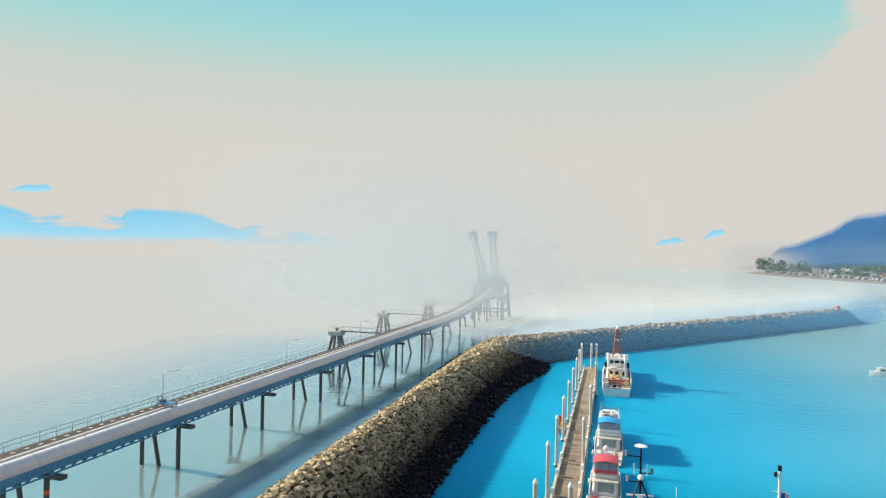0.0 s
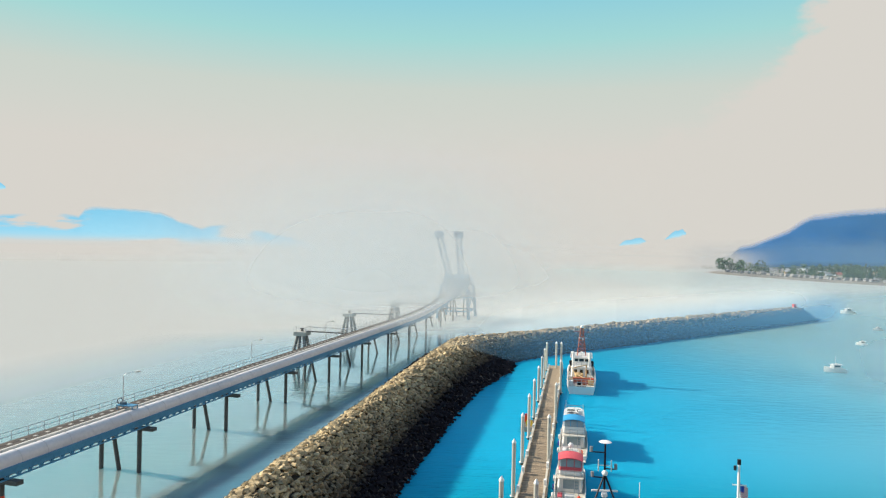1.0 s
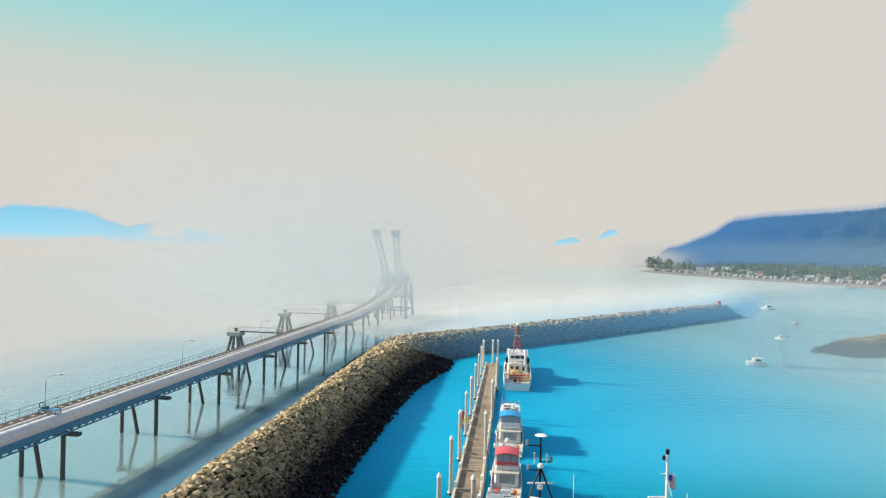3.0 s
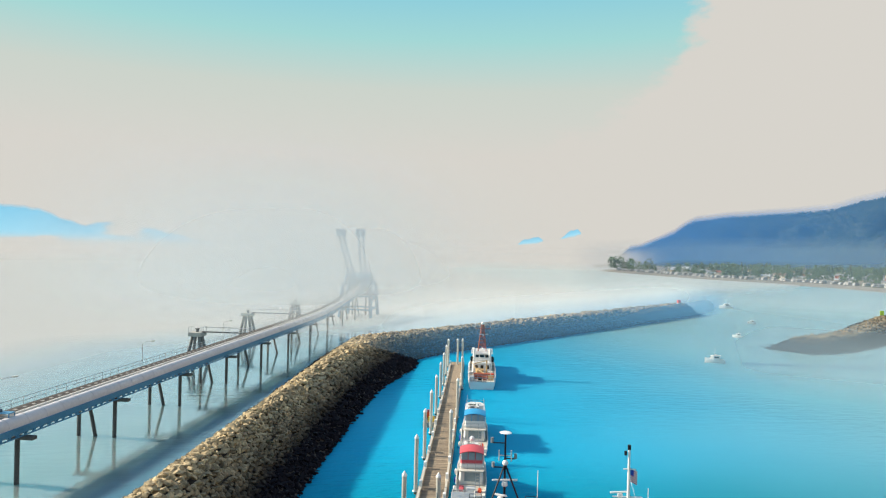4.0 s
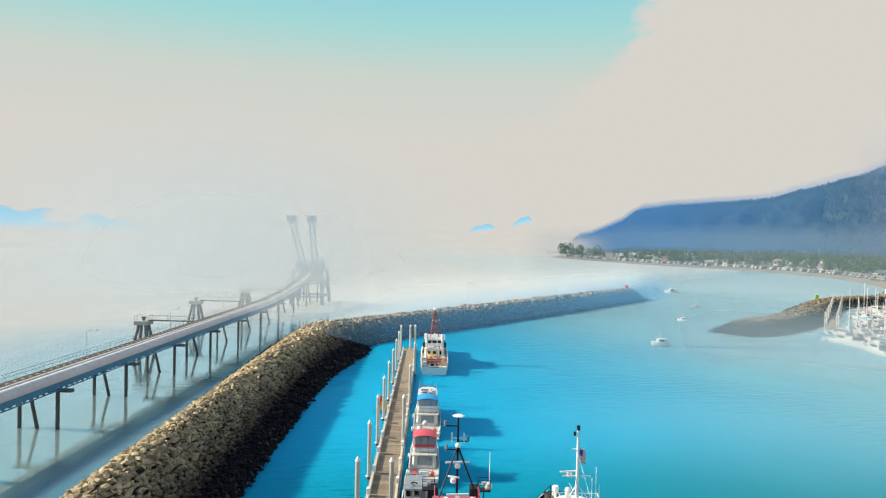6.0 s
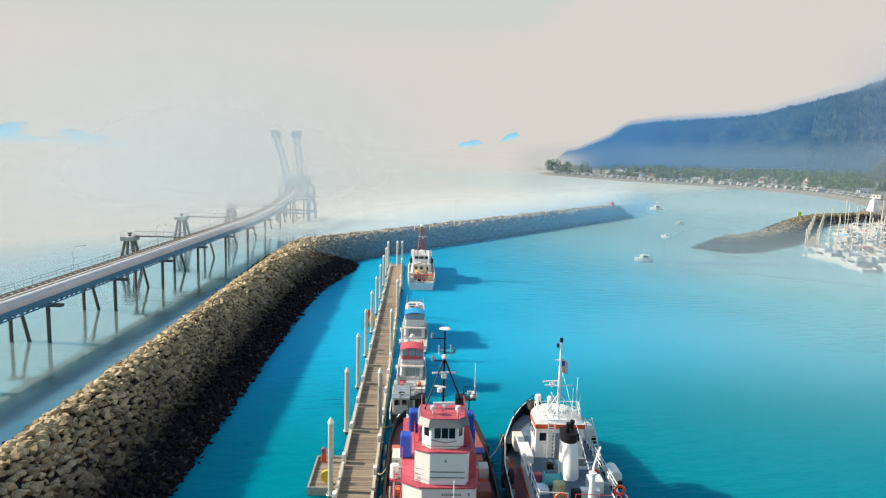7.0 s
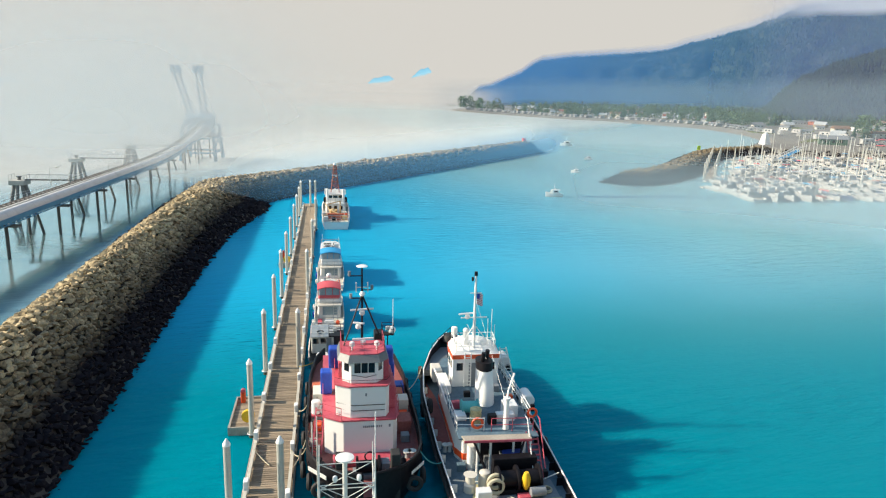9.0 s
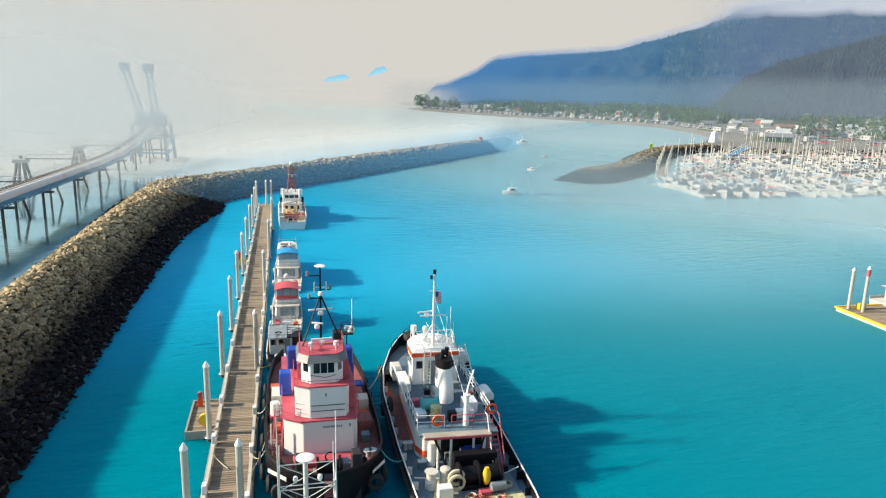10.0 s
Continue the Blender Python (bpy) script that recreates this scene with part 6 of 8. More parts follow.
    # after deck: towing winch, hook, coils
    Mesh().cyl((-0.6, 7.6, 2.0), (2.0, 7.6, 2.0), 0.55, n=16).obj("winch_drum", BLACK, e, "black towing winch drum", smooth=True)
    for x in (-0.7, 0.55, 2.05):
        Mesh().cyl((x - 0.07, 7.6, 2.0), (x + 0.07, 7.6, 2.0), 0.85, n=18).obj("winch_flange", BLACK, e, smooth=True)
    Mesh().box(-0.9, 2.3, 7.0, 8.4, 1.17, 1.5).box(-0.8, 2.2, 8.5, 9.2, 1.17, 2.9).obj("winch_bed", BLACK, e, bevel=0.04)
    Mesh().turn((1.0, 6.9, 1.6), ((0.12, 0), (0.26, 0.3), (0.28, 0.8), (0.14, 1.2))).obj("towing_hook", YELLOW, e, "yellow tow hook cover", smooth=True)
    Mesh().box(0.4, 1.2, 6.2, 6.8, 1.17, 1.45).obj("fuel_can", RED, e, bevel=0.06)
    Mesh().cyl((1.2, 6.5, 1.6), (2.2, 6.6, 1.6), 0.32, n=14).obj("rope_drum", GREY, e, smooth=True)
    for x, y, z in ((-0.95, 7.2, 2.1), (-1.0, 6.9, 1.9)):
        Mesh().torus((x, y, z), 0.48, 0.13, "y", 16, 7).obj("hose_coil", ROPE, e, smooth=True)
    Mesh().box(-2.35, -1.4, 6.1, 6.8, 1.17, 2.05).obj("deck_chest", GEL, e, "white deck chest", bevel=0.05)
    Mesh().turn((-2.5, 7.8, 1.17), ((0.42, 0), (0.4, 0.5), (0.3, 0.6), (0.34, 1.1), (0.46, 1.2)), 14).obj("capstan", CREAM, e, smooth=True)
    Mesh().turn((-1.5, 8.0, 1.17), ((0.4, 0), (0.42, 0.6), (0.36, 1.2), (0.1, 1.3)), 14).obj("vent_cowl", CREAM, e, smooth=True)
    Mesh().prism([(0.2, 9.4), (1.6, 9.4), (1.6, 10.4), (0.2, 10.4)], 1.17, 2.6).obj("tarpaulin_cover", BLUE, e, "blue tarpaulin over gear", bevel=0.15)
    for y in (5.0, 13.0):
        for x in (-3.3, -2.95):
            Mesh().turn((x, y, 1.17), ((0.16, 0), (0.14, 0.4), (0.24, 0.5), (0.24, 0.6))).obj("bitt", PALESTEEL, e, smooth=True)
    chain = Mesh()
    rng = random.Random(8)
    for k in range(26):
        chain.torus((rng.uniform(-0.6, 2.2), rng.uniform(5.3, 6.3), 1.24 + rng.uniform(0, 0.06)), 0.16, 0.045, rng.choice("xyz"), 8, 5)
    tagged(chain.obj("chain", RUST, e, "heap of rusty chain"), kind="stuff")
    Mesh().line([(-3.6, 8.0, 1.9), (-2.2, 8.3, 1.5), (-0.9, 8.1, 1.6)], 0.04, 5).line([(2.2, 8.0, 1.4), (3.6, 8.1, 1.9)], 0.04, 5).obj("wire", PALESTEEL, e)
    for x, y, z, k, mt in ((-2.6, 10.4, 1.17, 0.3, BLUEGREY), (-2.3, 14.6, 3.8, 0.3, RED), (2.0, 15.5, 3.8, 0.25, ORANGE), (-1.1, 16.4, 3.8, 0.25, BLACK), (1.3, 17.2, 3.8, 0.3, GREY), (2.9, 9.0, 1.17, 0.25, BLACK), (-0.2, 8.9, 1.5, 0.35, RUST), (0.9, 8.8, 1.5, 0.3, GREY), (1.8, 6.9, 1.17, 0.25, RUST), (-2.9, 5.2, 1.17, 0.2, DARKGREY)):
        Mesh().box(x - k, x + k, y - k * 0.8, y + k * 0.8, z, z + k * 1.7).obj("deck_box", mt, e, bevel=0.04)
    for x, y in ((-0.2, 6.2), (1.6, 5.6), (2.5, 7.2)):
        Mesh().torus((x, y, 1.24), 0.34, 0.06, "z", 14, 5).torus((x + 0.05, y, 1.33), 0.28, 0.06, "z", 14, 5).obj("rope_coil", ROPE, e, "coil of pale rope", smooth=True)
    Mesh().line([(-2.6, 4.2, 1.2), (-0.5, 4.6, 1.2), (1.0, 3.6, 1.2), (2.9, 4.4, 1.2)], 0.03, 5).obj("deck_hose", RUBBER, e)
    # bow gear
    Mesh().prism([(-3.2, 24.4), (3.2, 24.4), (2.2, 27.5), (1.0, 29.7), (-1.0, 29.7), (-2.2, 27.5)], 2.2, 2.75).obj("foredeck", DARKGREY, e, "dark raised foredeck")
    railing(e, [(-2.2, 27.3, 3.3), (0, 30.5, 3.7), (2.2, 27.3, 3.3)], 0.7, BLACK, 1, 1.2)
    for p in ((-3.6, 24.6, 2.4), (3.6, 24.6, 2.4), (-4.1, 19.0, 1.6), (4.2, 13, 1.3), (4.2, 16, 1.4), (4.1, 19, 1.6)):
        tyre(e, p, "x", 0.45)
    Mesh().turn((0, 30.3, 3.0), ((0.7, 0), (0.9, 0.3), (0.6, 0.8))).obj("bow_fender", RUBBER, e, smooth=True)
    return e


red_tug()
blue_decked_tug()


def mooring_rope(pts, material, label, sag=0.6, r=0.032):
    a, b = Vector(pts[0]), Vector(pts[1])
    line = [a + (b - a) * (k / 10) - Vector((0, 0, sag * 4 * (k / 10) * (1 - k / 10))) for k in range(11)]
    m = dock_place(0, 0)
    ob = Mesh().line([m @ p for p in line], r, 6).obj("mooring_rope", material)
    return tagged(ob, label, "rope", "mooring ropes")


mooring_rope(((-3.3, 53.5, 1.0), (-2.1, 50.0, 2.5)), ROPE, "pale mooring rope from dock to tug")
mooring_rope(((-3.2, 46.0, 1.0), (-2.0, 43.0, 2.6)), ROPE, "pale mooring rope from dock to tug")
mooring_rope(((-3.2, 43.0, 1.0), (-1.9, 45.5, 2.6)), ROPE, "pale mooring rope from dock to tug")
mooring_rope(((-5.8, 46.2, 1.0), (-4.6, 44.4, 0.7)), ROPE, "pale rope lying on the dock", 0.1)
mooring_rope(((5.6, 41.6, 2.8), (7.2, 41.2, 2.0)), TEALROPE, "teal mooring rope between the two tugs", 0.5, 0.035)
mooring_rope(((6.0, 52.0, 2.5), (7.6, 55.5, 3.0)), ROPE, "pale mooring rope between the two tugs", 0.4)
mooring_rope(((-3.2, 61.5, 1.0), (-1.8, 62.0, 1.2)), YELLOW, "yellow mooring rope from dock to boat", 0.1)


def workboat():
    """The boat at the dock's near end whose lattice mast stands up before the tug."""
    e = empty("workboat", dock_place(0.4, 16.0), "white workboat with a tall lattice antenna mast", "workboat")
    hull = [(0.0, 2.2, 1.6, 1.8, -0.6), (2, 2.5, 1.6, 2.2, -1.0), (9, 2.5, 1.8, 2.2, -1.2), (13, 1.7, 2.2, 1.0, -1.0), (16, 0.2, 2.6, 0.05, -0.5)]
    make_hull(e, hull, 1.3, GEL, BLUEGREY, WHITE, 20)
    Mesh().prism(chamfered(-1.6, 1.6, 3.0, 9.5, 0.4, 0.4), 1.3, 3.4).obj("cabin", GEL, e, bevel=0.1)
    for s in (-1, 1):
        window(e, (s * 1.6, 5.2, 2.7), 2.4, 0.5, (s, 0))
    mast = new("lattice_mast")
    mast.parent = e
    y0 = 11.6
    corners = [(-1.25, y0 - 0.9), (1.2, y0 - 0.9), (1.2, y0 + 0.9), (-1.25, y0 + 0.9)]
    for x, y in corners:
        Mesh().cyl((x * 1.1, y, 1.3), (x, y, 10.6), 0.032, n=6).obj("mast_leg", PALESTEEL, mast)
    for z in (2.5, 4.5, 6.5, 8.3, 9.6):
        m = Mesh()
        for (ax, ay), (bx, by) in zip(corners, corners[1:] + corners[:1]):
            m.cyl((ax, ay, z), (bx, by, z), 0.024, n=5)
        m.obj("ring_tie", PALESTEEL, mast)
    for z0, z1 in ((2.5, 4.5), (4.5, 6.5), (6.5, 8.3), (8.3, 9.6)):
        for (ax, ay), (bx, by) in zip(corners, corners[1:] + corners[:1]):
            Mesh().cyl((ax, ay, z0), (bx, by, z1), 0.02, n=5).cyl((bx, by, z0), (ax, ay, z1), 0.02, n=5).obj("cross_brace", PALESTEEL, mast)
    Mesh().cyl((-0.1, y0, 1.3), (-0.1, y0, 10.3), 0.11, n=10).obj("mast_pole", PALESTEEL, mast, smooth=True)
    Mesh().turn((-0.1, y0, 10.3), ((0.2, 0), (0.42, 0.06), (0.42, 0.12), (0.2, 0.18)), 20).obj("antenna_disc", WHITE, mast, "white antenna disc", smooth=True)
    Mesh().cyl((1.2, y0 - 0.9, 8.0), (1.2, y0 - 0.9, 13.0), 0.03, 0.02, n=8).obj("whip_antenna", WHITE, mast, smooth=True)
    Mesh().cyl((-1.3, y0 - 0.9, 8.0), (-1.3, y0 - 0.9, 12.9), 0.025, n=6).obj("whip_antenna", CREAM, mast)
    for x, z in ((-0.55, 9.75), (0.5, 9.75), (0.55, 8.4), (-0.6, 8.4)):
        Mesh().turn((x, y0 - 0.9, z), ((0.07, 0), (0.11, 0.1), (0.1, 0.25), (0.03, 0.3)), 8).obj("mast_lamp", WHITE, mast, smooth=True)
    return e


workboat()


def outboard(e, x, y, z):
    Mesh().prism([(x - 0.2, y - 0.35), (x + 0.2, y - 0.35), (x + 0.17, y + 0.3), (x - 0.17, y + 0.3)], z, z + 0.55).obj("outboard_cowl", GEL, e, "white outboard motor", bevel=0.08)
    Mesh().box(x - 0.09, x + 0.09, y - 0.1, y + 0.15, z - 0.9, z).obj("outboard_leg", GREY, e, bevel=0.03)


def grey_boat():
    e = empty("cabin_boat", dock_place(-1.05, 63.6), "small grey aluminium cabin boat with twin outboards", "boat")
    hull = [(0.0, 1.3, 1.0, 1.1, -0.3), (2, 1.4, 1.05, 1.2, -0.5), (5, 1.35, 1.2, 1.1, -0.5), (7, 0.8, 1.45, 0.4, -0.4), (8, 0.12, 1.6, 0.03, -0.2)]
    make_hull(e, hull, 0.7, GREY, BLACK, PALESTEEL, 16, 0.08, 0.05)
    Mesh().prism([(-1.1, 1.9), (1.1, 1.9), (1.1, 5.0), (0.75, 5.6), (-0.75, 5.6), (-1.1, 5.0)], 0.7, 2.5).obj("cabin", PALESTEEL, e, "pale grey aluminium cabin", bevel=0.08)
    Mesh().box(-1.2, 1.2, 1.5, 5.2, 2.5, 2.58).obj("cabin_roof", STEEL, e, bevel=0.03)
    for x in (-0.65, 0.1):
        window(e, (x, 1.9, 2.0), 0.55, 0.55, (0, -1))
    Mesh().box(0.4, 0.9, 1.86, 1.9, 0.75, 2.3).obj("door", GREY, e)
    for s in (-1, 1):
        for y in (2.8, 4.0):
            window(e, (s * 1.1, y, 2.0), 0.9, 0.5, (s, 0))
    railing(e, [(-1.1, 1.6, 2.58), (1.1, 1.6, 2.58), (1.1, 4.6, 2.58), (-1.1, 4.6, 2.58), (-1.1, 1.6, 2.58)], 0.4, PALESTEEL, 1, 1.0)
    for y in (2.4, 3.2, 4.0):
        Mesh().cyl((-1.1, y, 2.98), (1.1, y, 2.98), 0.025, n=5).obj("rack_bar", PALESTEEL, e)
    for x in (-0.4, 0.4):
        outboard(e, x, -0.35, 0.9)
    Mesh().box(-0.5, 0.5, 0.3, 0.7, 0.72, 1.3).obj("motor_well_locker", GEL, e, bevel=0.06)
    Mesh().box(1.12, 1.2, 1.5, 1.9, 1.6, 2.0).obj("sign_patch", RED, e)
    Mesh().torus((-0.2, 2.5, 2.75), 0.3, 0.06, "z").obj("hose_coil", BLACK, e, smooth=True)


def cruiser(m, label, length, beam, canvas, canvas_label, skirt, radar_arch=True, tender=False):
    """A white motor cruiser, stern to the camera, with a canvas-topped bridge."""
    e = empty("motor_cruiser", m, label, "motor cruiser")
    b, L = beam / 2, length
    hull = [(0.0, b * 0.94, 1.3, b * 0.82, -0.5), (L * 0.2, b, 1.35, b * 0.88, -0.8), (L * 0.6, b * 0.97, 1.6, b * 0.75, -0.9), (L * 0.85, b * 0.5, 1.9, b * 0.25, -0.7), (L, 0.08, 2.15, 0.02, -0.3)]
    make_hull(e, hull, 0.8, GEL, CREAM, PALESTEEL, 22, 0.1, 0.045)
    Mesh().box(-b * 0.85, b * 0.85, -0.9, 0.0, 0.25, 0.35).obj("swim_platform", CREAM, e, bevel=0.04)
    # foredeck
    fore = Mesh()
    fore.loft([[(-x, y, z), (x, y, z), (x * 0.8, y, z + 0.18), (-x * 0.8, y, z + 0.18)] for y, x, z in ((L * 0.5, b * 0.86, 1.5), (L * 0.75, b * 0.62, 1.7), (L * 0.97, 0.12, 1.98))])
    fore.obj("foredeck", GEL, e, smooth=True)
    # saloon and flybridge
    Mesh().prism(chamfered(-b * 0.82, b * 0.82, L * 0.22, L * 0.62, 0.15, 0.15, 0.3, 0.7), 0.8, 2.55, chamfered(-b * 0.75, b * 0.75, L * 0.22, L * 0.56, 0.15, 0.15, 0.3, 0.7)).obj("saloon", GEL, e, "white saloon", bevel=0.08)
    for s in (-1, 1):
        for k in range(3):
            window(e, (s * b * 0.79, L * (0.28 + 0.09 * k), 2.0), L * 0.075, 0.5, (s, 0.0))
    window(e, (0.1, L * 0.22, 1.7), b * 1.0, 1.0, (0, -1), CLEARVINYL)
    Mesh().prism(chamfered(-b * 0.85, b * 0.85, L * 0.14, L * 0.52, 0.2, 0.2, 0.4, 0.6), 2.55, 2.68).obj("bridge_floor", CREAM, e, bevel=0.04)
    coam = chamfered(-b * 0.78, b * 0.78, L * 0.2, L * 0.5, 0.2, 0.2, 0.3, 0.5)
    Mesh().prism(coam, 2.68, 3.2).obj("bridge_coaming", GEL, e, bevel=0.1)
    # canvas enclosure: skirt, clear panels, arched top
    y0, y1 = L * 0.2, L * 0.36
    Mesh().prism(chamfered(-b * 0.72, b * 0.72, y0, y1, 0.15, 0.15, 0.2, 0.3), 3.2, 3.62).obj("canvas_skirt", skirt, e)
    Mesh().prism(chamfered(-b * 0.71, b * 0.71, y0 + 0.05, y1, 0.15, 0.15, 0.2, 0.3), 3.62, 4.45).obj("clear_curtain", CLEARVINYL, e, "clear vinyl curtain")
    for x in (-b * 0.7, -b * 0.23, b * 0.23, b * 0.7):
        Mesh().bar((x, y0 + 0.02, 3.62), (x, y0 + 0.02, 4.5), 0.07).obj("canvas_seam", canvas, e)
    top = Mesh()
    top.loft([[(x, y, 4.45 + 0.28 * (1 - (x / (b * 0.78)) ** 2) + h) for x in (b * 0.78 * (k / 5 - 1) for k in range(11))] + [(x, y, 4.38 + 0.28 * (1 - (x / (b * 0.78)) ** 2) + h) for x in (b * 0.78 * (1 - k / 5) for k in range(11))] for y, h in ((y0 - 0.25, -0.06), (y0 + 0.4, 0.03), ((y0 + y1) / 2, 0.08), (y1, 0.0))])
    top.obj("canvas_top", canvas, e, canvas_label, smooth=True)
    for s in (-1, 1):
        Mesh().line([(s * b * 0.74, y0 - 0.1, 2.7), (s * b * 0.76, y0 + 0.1, 4.4)], 0.03).obj("canopy_pole", STEEL, e)
    railing(e, [(-b * 0.8, L * 0.15, 2.68), (b * 0.8, L * 0.15, 2.68)], 0.8, STEEL, 2, 0.8)
    railing(e, [(-b * 0.85, L * 0.6, 1.6), (-b * 0.5, L * 0.84, 1.85), (-0.1, L * 0.99, 2.1)], 0.7, STEEL, 2, 1.2)
    railing(e, [(b * 0.85, L * 0.6, 1.6), (b * 0.5, L * 0.84, 1.85), (0.1, L * 0.99, 2.1)], 0.7, STEEL, 2, 1.2)
    ladder(e, (b * 0.4, L * 0.12, 0.85), (b * 0.4, L * 0.19, 2.7), 0.45, (1, 0, 0), STEEL, 7)
    Mesh().box(-b * 0.3, b * 0.3, L * 0.05, L * 0.1, 0.8, 1.3).obj("fish_box", GEL, e, bevel=0.06)
    Mesh().box(-b * 0.75, -b * 0.45, L * 0.03, L * 0.12, 0.8, 1.25).obj("deck_cooler", skirt, e, bevel=0.06)
    Mesh().turn((b * 0.55, L * 0.07, 0.82), ((0.2, 0), (0.22, 0.3), (0.1, 0.45))).obj("buoy", ORANGE, e, smooth=True)
    Mesh().box(-b * 0.55, b * 0.1, L * 0.42, L * 0.46, 3.2, 3.7).obj("helm_console", GEL, e, bevel=0.08)
    if radar_arch:
        Mesh().line([(-b * 0.76, L * 0.38, 3.0), (-b * 0.6, L * 0.39, 5.0), (b * 0.6, L * 0.39, 5.0), (b * 0.76, L * 0.38, 3.0)], 0.07, 6).obj("radar_arch", GEL, e, smooth=True)
        dome(e, 0.0, L * 0.39, 5.05, 0.3)
    for x, h in ((-b * 0.6, 3.4), (b * 0.62, 3.0)):
        Mesh().cyl((x, L * 0.36, 3.2), (x, L * 0.35, 3.2 + h), 0.02, n=5).obj("whip_antenna", WHITE, e)
    if tender:
        # a raised forward cabin with a tender on its roof
        fwd = [(-b * 0.72, L * 0.38), (b * 0.72, L * 0.38), (b * 0.68, L * 0.66), (b * 0.4, L * 0.74), (-b * 0.4, L * 0.74), (-b * 0.68, L * 0.66)]
        Mesh().prism(fwd, 2.6, 4.1).obj("forward_cabin", GEL, e, "white raised forward cabin", bevel=0.08)
        Mesh().prism([(x * 1.08, (y - L * 0.55) * 1.06 + L * 0.55) for x, y in fwd], 4.1, 4.22).obj("cabin_roof", GEL, e, bevel=0.04)
        for s in (-1, 1):
            for k in range(2):
                window(e, (s * b * 0.70, L * (0.45 + 0.12 * k), 3.5), L * 0.08, 0.5, (s, 0.0))
        Mesh().torus((-b * 0.12, L * 0.44, 4.42), 0.6, 0.19, "z", 18, 8).obj("tender", DARKGREY, e, "dark inflatable tender on the cabin roof", smooth=True)
        Mesh().box(b * 0.28, b * 0.62, L * 0.46, L * 0.5, 4.22, 4.8).obj("roof_locker", GEL, e, bevel=0.05)
        Mesh().box(-b * 0.52, b * 0.05, L * 0.60, L * 0.655, 4.222, 4.27).obj("skylight", GLASS, e)
        Mesh().box(b * 0.2, b * 0.5, L * 0.58, L * 0.61, 4.222, 4.5).obj("roof_vent", GREY, e, bevel=0.03)
        railing(e, [(-b * 0.7, L * 0.68, 4.22), (b * 0.7, L * 0.68, 4.22)], 0.5, STEEL, 1, 0.9)
    for k in range(3):
        Mesh().turn((-b - 0.12, L * (0.15 + 0.2 * k), 0.3), ((0.03, 0), (0.13, 0.12), (0.13, 0.6), (0.03, 0.75)), 10).obj("hull_fender", BLUE if k == 1 else GEL, e, smooth=True)
    return e


grey_boat()
cruiser(dock_place(-0.35, 73.0), "white motor cruiser with a red canvas bridge top", 14.5, 3.4, CANVASRED, "faded red canvas top", CANVASRED)
cruiser(dock_place(-0.1, 90.0), "white motor cruiser with a bright blue canvas bridge top", 16.5, 3.7, CANVASBLUE, "bright blue canvas top", GEL, False, True)


TANBOAT = mat("tan deck gear paint", (0.52, 0.36, 0.17), 0.6, vary=0.2, bump=0.1)


